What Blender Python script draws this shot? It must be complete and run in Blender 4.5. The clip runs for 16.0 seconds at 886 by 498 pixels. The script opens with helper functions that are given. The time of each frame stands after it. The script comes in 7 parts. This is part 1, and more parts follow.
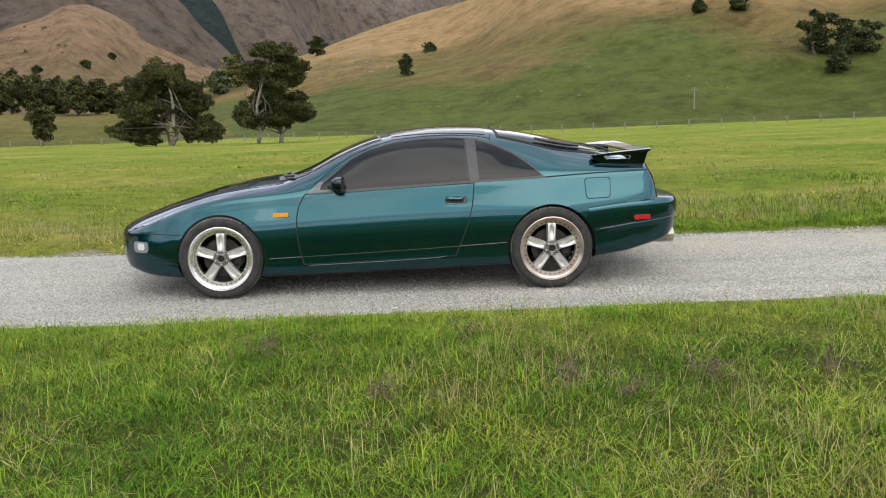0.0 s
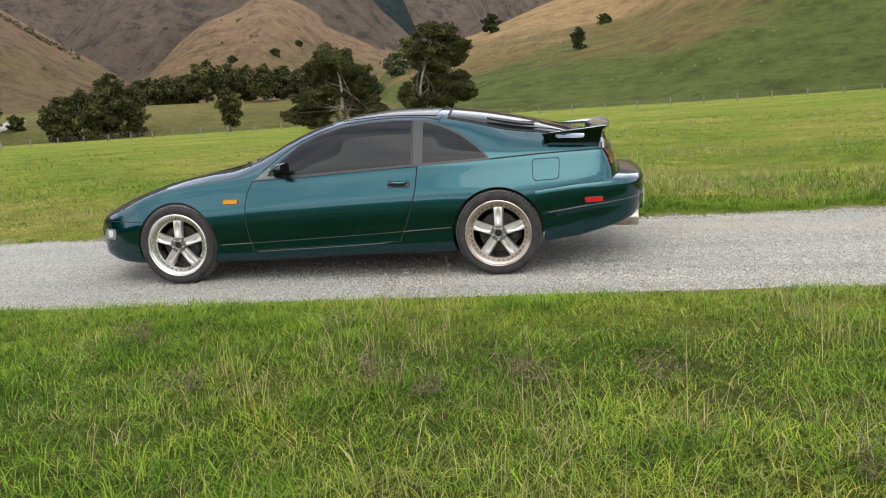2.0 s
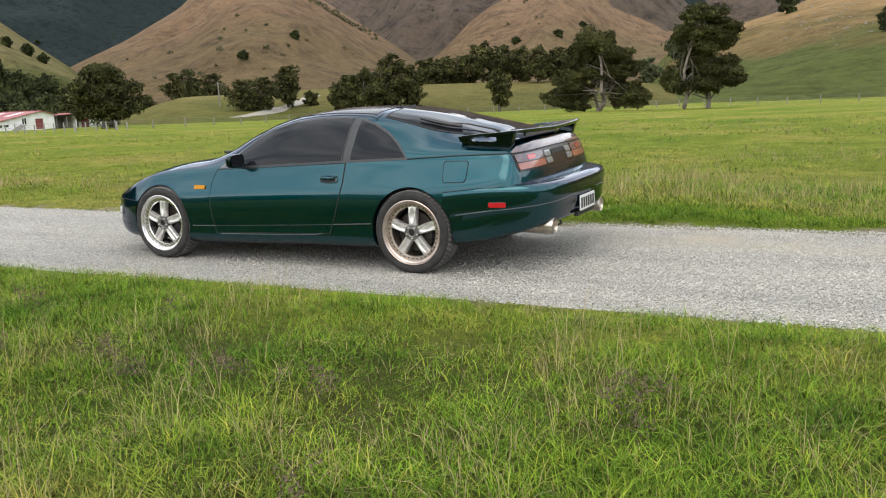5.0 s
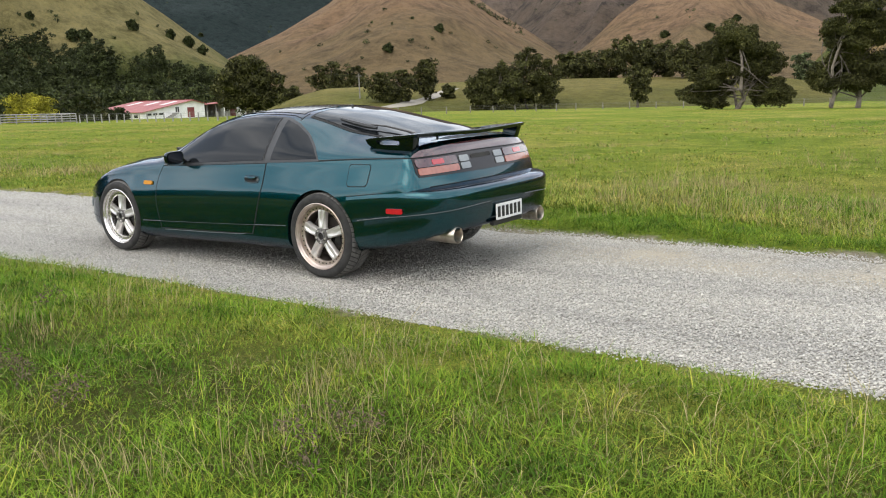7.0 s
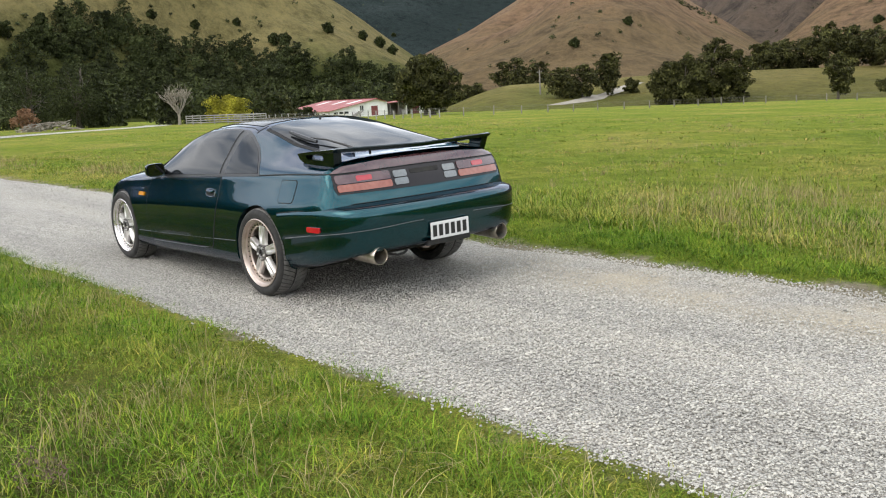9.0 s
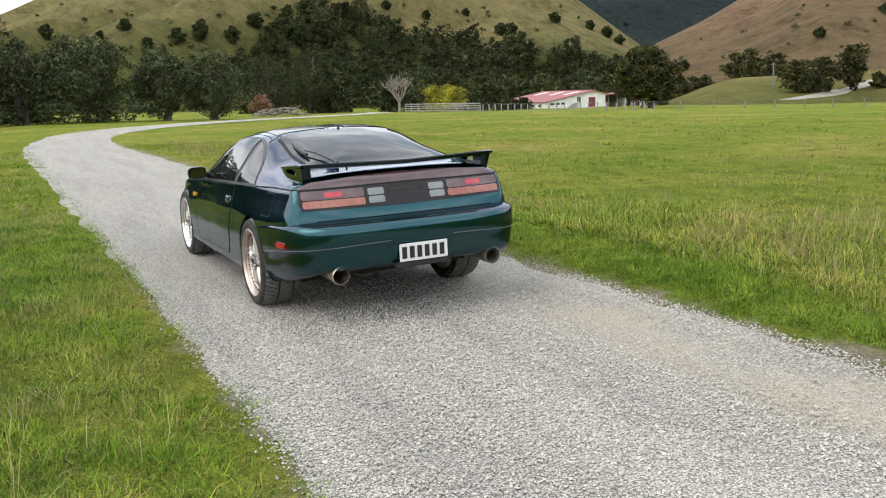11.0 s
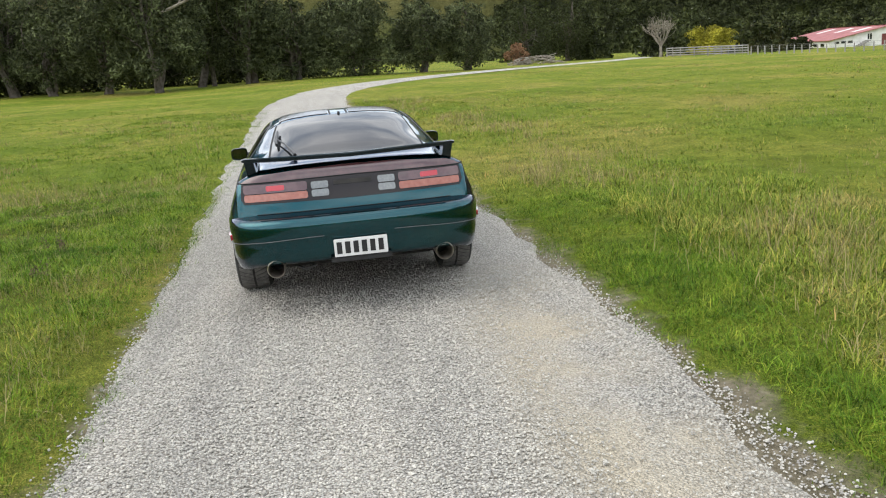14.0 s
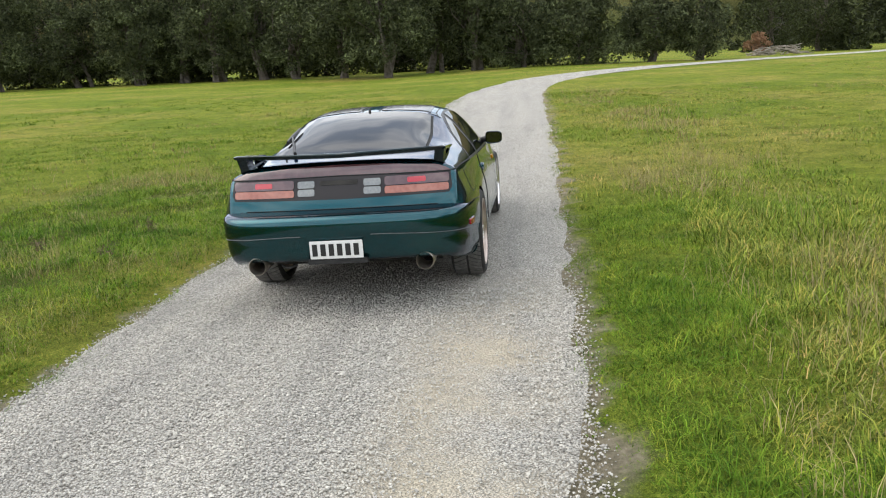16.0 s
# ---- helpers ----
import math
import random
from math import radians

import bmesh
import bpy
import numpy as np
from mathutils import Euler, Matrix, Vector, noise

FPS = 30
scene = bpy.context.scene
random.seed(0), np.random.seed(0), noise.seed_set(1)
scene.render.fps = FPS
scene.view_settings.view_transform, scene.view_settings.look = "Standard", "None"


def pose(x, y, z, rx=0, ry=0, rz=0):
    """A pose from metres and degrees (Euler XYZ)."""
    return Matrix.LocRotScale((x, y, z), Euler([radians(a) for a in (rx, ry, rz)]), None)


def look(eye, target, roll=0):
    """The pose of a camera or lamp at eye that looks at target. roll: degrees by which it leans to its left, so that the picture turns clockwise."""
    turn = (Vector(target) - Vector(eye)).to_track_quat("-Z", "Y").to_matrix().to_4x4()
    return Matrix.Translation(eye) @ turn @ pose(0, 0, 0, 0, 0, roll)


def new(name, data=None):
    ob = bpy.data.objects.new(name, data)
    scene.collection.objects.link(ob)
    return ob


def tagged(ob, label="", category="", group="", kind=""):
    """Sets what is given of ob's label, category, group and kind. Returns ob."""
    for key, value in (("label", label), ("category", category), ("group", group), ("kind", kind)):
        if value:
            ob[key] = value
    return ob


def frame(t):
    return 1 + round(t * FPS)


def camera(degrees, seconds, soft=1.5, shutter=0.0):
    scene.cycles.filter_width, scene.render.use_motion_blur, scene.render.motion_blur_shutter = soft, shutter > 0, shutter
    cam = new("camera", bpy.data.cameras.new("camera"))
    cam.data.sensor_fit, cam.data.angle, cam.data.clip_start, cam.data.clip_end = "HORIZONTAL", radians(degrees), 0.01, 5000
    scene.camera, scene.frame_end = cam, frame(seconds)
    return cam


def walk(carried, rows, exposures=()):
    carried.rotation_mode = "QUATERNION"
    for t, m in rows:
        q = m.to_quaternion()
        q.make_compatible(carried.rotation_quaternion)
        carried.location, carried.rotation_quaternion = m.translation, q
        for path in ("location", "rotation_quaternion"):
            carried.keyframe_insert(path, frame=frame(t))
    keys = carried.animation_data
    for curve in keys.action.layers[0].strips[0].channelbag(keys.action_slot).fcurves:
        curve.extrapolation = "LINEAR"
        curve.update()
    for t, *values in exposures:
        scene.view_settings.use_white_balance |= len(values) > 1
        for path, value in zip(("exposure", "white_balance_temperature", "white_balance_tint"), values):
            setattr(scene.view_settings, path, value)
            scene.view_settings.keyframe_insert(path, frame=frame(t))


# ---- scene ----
cam = camera(53.6, 16.0, soft=1.1)
PATH = [
    (0, (0.204, -7.546, 1.482), (0.272, -5.576, 1.147), -1.6),
    (0.5, (0.604, -7.471, 1.479), (0.619, -5.499, 1.146), -1.6),
    (1, (1.07, -7.404, 1.45), (0.949, -5.439, 1.1), -2.5),
    (1.5, (1.517, -7.356, 1.441), (1.211, -5.41, 1.094), -3.7),
    (2, (1.978, -7.258, 1.434), (1.64, -5.321, 1.066), -3.9),
    (2.5, (2.448, -7.227, 1.455), (2.079, -5.301, 1.064), -3.5),
    (3, (2.855, -7.091, 1.438), (2.377, -5.187, 1.057), -2.8),
    (3.5, (3.289, -6.979, 1.426), (2.674, -5.113, 1.052), -3.3),
    (3.7, (3.488, -6.938, 1.43), (2.835, -5.085, 1.056), -3.4),
    (5.8, (5.035, -6.137, 1.419), (4.012, -4.459, 1.047), -2.4),
    (6, (5.15, -6.021, 1.429), (4.116, -4.349, 1.057), -2.3),
    (6.5, (5.524, -5.715, 1.396), (4.447, -4.071, 1.026), -2.1),
    (7, (5.858, -5.407, 1.399), (4.675, -3.839, 1.027), -2.3),
    (7.5, (6.126, -5.036, 1.394), (4.902, -3.499, 1.022), -2.5),
    (8, (6.459, -4.665, 1.398), (5.08, -3.264, 1.032), -2.8),
    (8.5, (6.7, -4.319, 1.393), (5.24, -3.002, 1.028), -3.2),
    (9, (6.883, -3.914, 1.414), (5.391, -2.632, 1.053), -3.4),
    (9.2, (6.981, -3.762, 1.412), (5.467, -2.505, 1.058), -3.4),
    (11.3, (7.761, -2.154, 1.512), (5.965, -1.351, 1.155), -3.3),
    (11.5, (7.889, -2.005, 1.523), (6.076, -1.239, 1.167), -3.9),
    (12, (7.918, -1.68, 1.641), (6.09, -0.959, 1.268), -3.9),
    (12.5, (7.976, -1.384, 1.66), (6.136, -0.715, 1.256), -2.8),
    (13, (8.001, -1.094, 1.671), (6.126, -0.566, 1.218), -3.2),
    (13.5, (7.958, -0.721, 1.676), (6.044, -0.346, 1.234), -4.3),
    (14, (8.005, -0.259, 1.661), (6.075, 0.023, 1.221), -4.5),
    (14.5, (7.993, 0.117, 1.668), (6.041, 0.21, 1.241), -3.8),
    (15, (7.923, 0.493, 1.677), (5.97, 0.48, 1.245), -3.8),
    (15.5, (7.851, 0.947, 1.645), (5.901, 0.862, 1.211), -3.5),
    (16, (7.78, 1.371, 1.634), (5.842, 1.135, 1.204), -3.9),
]
walk(cam, [(t, look(eye, target, roll)) for t, eye, target, roll in PATH], exposures=[(0.0, 0.68), (16.0, 0.68)])

# ---- sky and light: bright overcast afternoon ----
world = bpy.data.worlds.new("world")
scene.world = world
world.use_nodes = True
wn, wl = world.node_tree.nodes, world.node_tree.links
wn.clear()
SUN_EL, SUN_AZ = radians(50), radians(172)   # azimuth clockwise from +y
sky = wn.new("ShaderNodeTexSky")
sky.sky_type, sky.sun_disc = "NISHITA", False
sky.sun_elevation, sky.sun_rotation = SUN_EL, SUN_AZ
sky.air_density, sky.dust_density, sky.ozone_density = 1.0, 3.0, 1.0
# cloud cover: soft streaks of grey and white over the sky
tco = wn.new("ShaderNodeTexCoord")
mp = wn.new("ShaderNodeMapping")
mp.inputs["Scale"].default_value = (1.5, 1.5, 3.6)
cn = wn.new("ShaderNodeTexNoise")
cn.inputs["Scale"].default_value, cn.inputs["Detail"].default_value = 3.0, 8
cr = wn.new("ShaderNodeValToRGB")
cr.color_ramp.elements[0].position, cr.color_ramp.elements[0].color = 0.34, (4.6, 5.3, 6.3, 1)
cr.color_ramp.elements[1].position, cr.color_ramp.elements[1].color = 0.66, (14.2, 14.2, 14.1, 1)
cmix = wn.new("ShaderNodeMix")
cmix.data_type = "RGBA"
cmix.inputs["Factor"].default_value = 0.70
bgn = wn.new("ShaderNodeBackground")
bgn.inputs["Strength"].default_value = 0.152
wo = wn.new("ShaderNodeOutputWorld")
wl.new(tco.outputs["Generated"], mp.inputs["Vector"])
wl.new(mp.outputs["Vector"], cn.inputs["Vector"])
wl.new(cn.outputs["Fac"], cr.inputs["Fac"])
wl.new(sky.outputs["Color"], cmix.inputs["A"])
wl.new(cr.outputs["Color"], cmix.inputs["B"])
wl.new(cmix.outputs["Result"], bgn.inputs["Color"])
wl.new(bgn.outputs["Background"], wo.inputs["Surface"])
sun = new("sun", bpy.data.lights.new("sun", "SUN"))
sun.data.energy, sun.data.angle, sun.data.color = 0.85, radians(55), (1.0, 0.94, 0.85)
sdir = Vector((math.sin(SUN_AZ) * math.cos(SUN_EL), math.cos(SUN_AZ) * math.cos(SUN_EL), math.sin(SUN_EL)))
sun.matrix_world = look(sdir * 100, (0, 0, 0))

# ---- materials ----
def material(name, base, rough=0.6, metal=0.0, coat=0.0, spec=0.5):
    m = bpy.data.materials.new(name)
    m.use_nodes = True
    b = m.node_tree.nodes["Principled BSDF"]
    b.inputs["Base Color"].default_value = (*base, 1)
    b.inputs["Roughness"].default_value, b.inputs["Metallic"].default_value = rough, metal
    b.inputs["Coat Weight"].default_value, b.inputs["Coat Roughness"].default_value = coat, 0.03
    b.inputs["Specular IOR Level"].default_value = spec
    return m


def nodes_of(m):
    return m.node_tree.nodes, m.node_tree.links, m.node_tree.nodes["Principled BSDF"]


def noise_node(m, scale, detail=4, coord="Object", stretch=None, rough=0.55):
    n, l, b = nodes_of(m)
    tc, t = n.new("ShaderNodeTexCoord"), n.new("ShaderNodeTexNoise")
    t.inputs["Scale"].default_value, t.inputs["Detail"].default_value = scale, detail
    t.inputs["Roughness"].default_value = rough
    if stretch:
        k = n.new("ShaderNodeMapping")
        k.inputs["Scale"].default_value = stretch
        l.new(tc.outputs[coord], k.inputs["Vector"])
        l.new(k.outputs["Vector"], t.inputs["Vector"])
    else:
        l.new(tc.outputs[coord], t.inputs["Vector"])
    return t.outputs["Fac"]


def ramp(m, fac, stops):
    n, l, b = nodes_of(m)
    r = n.new("ShaderNodeValToRGB")
    e = r.color_ramp.elements
    while len(e) < len(stops):
        e.new(0.5)
    for k, (p, c) in zip(e, stops):
        k.position, k.color = p, (*c, 1)
    l.new(fac, r.inputs["Fac"])
    return r.outputs["Color"]


def blend(m, fac, a, b2, mode="MIX"):
    n, l, b = nodes_of(m)
    x = n.new("ShaderNodeMix")
    x.data_type, x.blend_type = "RGBA", mode
    for key, v in (("Factor", fac), ("A", a), ("B", b2)):
        if isinstance(v, (int, float)):
            x.inputs[key].default_value = v
        elif isinstance(v, tuple):
            x.inputs[key].default_value = (*v, 1)
        else:
            l.new(v, x.inputs[key])
    return x.outputs["Result"]


def bump(m, height, strength=0.3, distance=0.02):
    n, l, b = nodes_of(m)
    k = n.new("ShaderNodeBump")
    k.inputs["Strength"].default_value, k.inputs["Distance"].default_value = strength, distance
    l.new(height, k.inputs["Height"])
    l.new(k.outputs["Normal"], b.inputs["Normal"])


def paint_base(m, colour):
    n, l, b = nodes_of(m)
    l.new(colour, b.inputs["Base Color"])


def noisy(name, a, c, scale, rough=0.7, metal=0.0, bumps=0.0, coat=0.0, lo=0.35, hi=0.65, dist=0.02, spec=0.5):
    m = material(name, a, rough, metal, coat, spec)
    f = noise_node(m, scale)
    paint_base(m, ramp(m, f, [(lo, a), (hi, c)]))
    if bumps:
        bump(m, noise_node(m, scale * 5), bumps, dist)
    return m


def blade_tint(m, colour):
    """Dark to bright green blades, and one in six gone to straw."""
    n, l, b = nodes_of(m)
    g = n.new("ShaderNodeNewGeometry")
    return blend(m, 1.0, colour, ramp(m, g.outputs["Random Per Island"], [(0.0, (0.22, 0.28, 0.26)), (0.35, (0.70, 0.76, 0.74)), (0.78, (1.42, 1.36, 1.4)), (0.86, (1.6, 1.12, 1.5)), (1.0, (2.3, 1.52, 2.5))]), "MULTIPLY")


def island_tint(m, colour, low, high):
    """Multiplies a colour by a random grey for every loose piece of the mesh."""
    n, l, b = nodes_of(m)
    g = n.new("ShaderNodeNewGeometry")
    return blend(m, 1.0, colour, ramp(m, g.outputs["Random Per Island"], [(0.0, low), (1.0, high)]), "MULTIPLY")


# pasture, seen as a sheet below and beyond the blades
M_field = material("pasture", (0.12, 0.16, 0.03), 0.9, spec=0.04)
f1 = noise_node(M_field, 0.16, 5)
f2 = noise_node(M_field, 1.7, 6, rough=0.7)
f3 = noise_node(M_field, 16.0, 5, rough=0.75)
c1 = ramp(M_field, f1, [(0.34, (0.1179, 0.1701, 0.0212)), (0.50, (0.1717, 0.2027, 0.0305)), (0.66, (0.2458, 0.2299, 0.0595))])
c2 = ramp(M_field, f2, [(0.30, (0.55, 0.62, 0.5)), (0.7, (1.28, 1.22, 1.2))])
f4 = noise_node(M_field, 110.0, 4, rough=0.8)
c4 = ramp(M_field, f4, [(0.34, (0.28, 0.34, 0.30)), (0.5, (0.85, 0.88, 0.8)), (0.68, (2.0, 1.75, 1.9))])
c3 = blend(M_field, 1.0, ramp(M_field, f3, [(0.28, (0.50, 0.55, 0.5)), (0.72, (1.35, 1.3, 1.3))]), c4, "MULTIPLY")
field_col = blend(M_field, 1.0, blend(M_field, 1.0, c1, c2, "MULTIPLY"), c3, "MULTIPLY")
# bare dusty soil along the straight stretch of the lane
n_, l_, b_ = nodes_of(M_field)
tcf, sf = n_.new("ShaderNodeTexCoord"), n_.new("ShaderNodeSeparateXYZ")
l_.new(tcf.outputs["Object"], sf.inputs["Vector"])
absy, wob, past, both = (n_.new("ShaderNodeMath") for _ in range(4))
absy.operation, wob.operation, past.operation, both.operation = "ABSOLUTE", "MULTIPLY_ADD", "GREATER_THAN", "MULTIPLY"
mid_y = n_.new("ShaderNodeMath")
mid_y.operation = "SUBTRACT"
mid_y.inputs[1].default_value = 0.09
l_.new(sf.outputs["Y"], mid_y.inputs[0])
l_.new(mid_y.outputs[0], absy.inputs[0])
l_.new(noise_node(M_field, 2.6, 5), wob.inputs[0])
wob.inputs[1].default_value = -0.9
l_.new(absy.outputs[0], wob.inputs[2])
soil_f = n_.new("ShaderNodeMapRange")
soil_f.inputs["From Min"].default_value, soil_f.inputs["From Max"].default_value = 1.20, 1.00
l_.new(wob.outputs[0], soil_f.inputs["Value"])
l_.new(sf.outputs["X"], past.inputs[0])
past.inputs[1].default_value = -30.0
l_.new(soil_f.outputs["Result"], both.inputs[0])
l_.new(past.outputs[0], both.inputs[1])
paint_base(M_field, blend(M_field, both.outputs[0], field_col, ramp(M_field, f3, [(0.3, (0.120, 0.105, 0.068)), (0.7, (0.310, 0.272, 0.195))])))
# brown thatch and soil of the unmown verge, darkened for shade between the stems
n_, l_, b_ = nodes_of(M_field)
lawn = b_.inputs["Base Color"].links[0].from_socket
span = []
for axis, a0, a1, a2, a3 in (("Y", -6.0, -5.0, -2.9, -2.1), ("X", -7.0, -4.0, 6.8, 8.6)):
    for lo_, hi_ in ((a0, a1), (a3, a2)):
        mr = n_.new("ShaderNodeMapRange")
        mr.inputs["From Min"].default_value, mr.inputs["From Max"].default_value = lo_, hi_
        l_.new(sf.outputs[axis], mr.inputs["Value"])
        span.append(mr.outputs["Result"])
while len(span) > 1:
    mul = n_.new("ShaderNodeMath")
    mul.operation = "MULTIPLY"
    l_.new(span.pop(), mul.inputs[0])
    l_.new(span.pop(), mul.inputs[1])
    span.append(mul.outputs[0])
# shade under the blades is mixed into the ground colour here
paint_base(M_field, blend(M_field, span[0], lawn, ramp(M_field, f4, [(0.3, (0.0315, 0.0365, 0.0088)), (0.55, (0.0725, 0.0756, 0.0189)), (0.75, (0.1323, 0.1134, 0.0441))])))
bump(M_field, f4, 0.9, 0.03)



def streaks(m, colour):
    """Long darker and paler runs along the lane."""
    return blend(m, 1.0, colour, ramp(m, noise_node(m, 1.0, 5, stretch=(0.16, 2.0, 1), rough=0.65), [(0.36, (0.86, 0.86, 0.86)), (0.5, (0.98, 0.98, 0.97)), (0.64, (1.07, 1.06, 1.04))]), "MULTIPLY")


M_gravel = material("gravel", (0.4, 0.39, 0.37), 0.92, spec=0.25)
n_, l_, b_ = nodes_of(M_gravel)
vo = n_.new("ShaderNodeTexVoronoi")
tcg = n_.new("ShaderNodeTexCoord")
vo.inputs["Scale"].default_value = 78
l_.new(tcg.outputs["Object"], vo.inputs["Vector"])
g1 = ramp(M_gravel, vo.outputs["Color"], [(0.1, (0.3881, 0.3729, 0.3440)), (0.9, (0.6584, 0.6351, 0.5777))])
# shade in the gaps between stones, painted as darker cell edges
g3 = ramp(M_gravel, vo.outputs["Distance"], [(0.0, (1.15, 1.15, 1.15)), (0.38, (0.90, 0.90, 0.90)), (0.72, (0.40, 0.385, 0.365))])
# the worn wheel track shows fine beige dust
sg = n_.new("ShaderNodeSeparateXYZ")
l_.new(tcg.outputs["Object"], sg.inputs["Vector"])
dust_n = ramp(M_gravel, noise_node(M_gravel, 1.1, 5), [(0.36, (0, 0, 0)), (0.58, (1, 1, 1))])
edge_n = n_.new("ShaderNodeMapRange")
edge_n.interpolation_type = "SMOOTHSTEP"
ab = n_.new("ShaderNodeMath")
ab.operation = "SUBTRACT"
l_.new(sg.outputs["Y"], ab.inputs[0])
ab.inputs[1].default_value = 0.98
ab2 = n_.new("ShaderNodeMath")
ab2.operation = "ABSOLUTE"
l_.new(ab.outputs[0], ab2.inputs[0])
l_.new(ab2.outputs[0], edge_n.inputs["Value"])
edge_n.inputs["From Min"].default_value, edge_n.inputs["From Max"].default_value = 0.62, 0.12
dm = n_.new("ShaderNodeMath")
dm.operation = "MULTIPLY"
l_.new(edge_n.outputs["Result"], dm.inputs[0])
l_.new(dust_n, dm.inputs[1])
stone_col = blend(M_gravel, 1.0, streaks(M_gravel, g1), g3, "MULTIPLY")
near_x = n_.new("ShaderNodeMapRange")
near_x.inputs["From Min"].default_value, near_x.inputs["From Max"].default_value = 0.5, 3.0
l_.new(sg.outputs["X"], near_x.inputs["Value"])
dx_ = n_.new("ShaderNodeMath")
dx_.operation = "MULTIPLY"
l_.new(dm.outputs[0], dx_.inputs[0])
l_.new(near_x.outputs["Result"], dx_.inputs[1])
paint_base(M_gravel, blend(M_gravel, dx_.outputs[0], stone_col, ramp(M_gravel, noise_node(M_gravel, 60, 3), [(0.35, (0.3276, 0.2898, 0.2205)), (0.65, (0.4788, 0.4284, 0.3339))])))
inv = n_.new("ShaderNodeMath")
inv.operation = "SUBTRACT"
inv.inputs[0].default_value = 1.0
l_.new(vo.outputs["Distance"], inv.inputs[1])
bump(M_gravel, inv.outputs[0], 1.0, 0.02)

M_stone = material("loose_stones", (0.4, 0.4, 0.39), 0.9, spec=0.25)
paint_base(M_stone, island_tint(M_stone, streaks(M_stone, (0.4788, 0.4675, 0.436)), (0.60, 0.592, 0.575), (1.06, 1.045, 1.00)))

M_blade = material("grass_blades", (0.1, 0.16, 0.03), 0.7, spec=0.06)
gb2 = ramp(M_blade, noise_node(M_blade, 3.2, 4), [(0.32, (0.55, 0.64, 0.55)), (0.68, (1.34, 1.24, 1.25))])
gb = ramp(M_blade, noise_node(M_blade, 0.55, 4), [(0.36, (0.0818, 0.1669, 0.0120)), (0.55, (0.1309, 0.2121, 0.0186)), (0.74, (0.190, 0.205, 0.038))])
paint_base(M_blade, blade_tint(M_blade, blend(M_blade, 1.0, gb, gb2, "MULTIPLY")))
M_pasture = material("pasture_blades", (0.2, 0.25, 0.05), 0.7, spec=0.06)
pb2 = ramp(M_pasture, noise_node(M_pasture, 2.2, 4), [(0.32, (0.70, 0.75, 0.68)), (0.68, (1.22, 1.18, 1.2))])
pb = ramp(M_pasture, noise_node(M_pasture, 0.30, 5), [(0.36, (0.1102, 0.1940, 0.0190)), (0.52, (0.1703, 0.2253, 0.0299)), (0.68, (0.2872, 0.2599, 0.0816))])
paint_base(M_pasture, blade_tint(M_pasture, blend(M_pasture, 1.0, pb, pb2, "MULTIPLY")))
M_straw = material("dry_stalks", (0.4, 0.34, 0.16), 0.8, spec=0.2)
paint_base(M_straw, island_tint(M_straw, (0.2772, 0.2394, 0.1071), (0.6, 0.6, 0.6), (1.25, 1.2, 1.2)))
M_herb = material("grey_purple_herbs", (0.2, 0.19, 0.16), 0.85, spec=0.1)
paint_base(M_herb, island_tint(M_herb, (0.126, 0.0977, 0.0693), (0.6, 0.6, 0.6), (1.3, 1.25, 1.2)))


def leaf_material(name, colour, dark, light, rough=0.65, scale=0.38):
    m = material(name, colour, rough, spec=0.12)
    tone = ramp(m, noise_node(m, scale, 5), [(0.34, tuple(v * 0.5 for v in colour)), (0.52, colour), (0.68, tuple(v * 1.75 for v in colour))])
    paint_base(m, island_tint(m, tone, dark, light))
    return m


M_totara = leaf_material("dark_olive_leaves", (0.0506, 0.0535, 0.0178), (0.35, 0.38, 0.40), (1.7, 1.6, 1.5))
M_willow = leaf_material("grey_green_willow_leaves", (0.0654, 0.0803, 0.0372), (0.38, 0.40, 0.40), (1.85, 1.75, 1.7))
M_woods = leaf_material("native_bush_leaves", (0.0372, 0.0476, 0.0178), (0.35, 0.38, 0.38), (1.9, 1.75, 1.6), scale=0.17)
M_yellow = leaf_material("yellow_green_leaves", (0.301, 0.2899, 0.0335), (0.6, 0.6, 0.6), (1.25, 1.2, 1.2))
M_olive = leaf_material("yellowish_olive_leaves", (0.1115, 0.1152, 0.0372), (0.5, 0.5, 0.5), (1.4, 1.35, 1.3))
M_bark = noisy("grey_bark", (0.0561, 0.0462, 0.0363), (0.132, 0.1122, 0.0924), 3.0, 0.9, bumps=0.5, dist=0.05)
M_pale_bark = noisy("pale_stringy_bark", (0.1122, 0.0924, 0.0759), (0.2178, 0.1848, 0.1551), 2.2, 0.9, bumps=0.5, dist=0.05)
M_wood = noisy("weathered_wood", (0.132, 0.1221, 0.1056), (0.2376, 0.2178, 0.1914), 6.0, 0.9, bumps=0.3)
M_log = noisy("pale_dead_logs", (0.1452, 0.1254, 0.099), (0.3036, 0.2706, 0.2244), 2.0, 0.9, bumps=0.3)


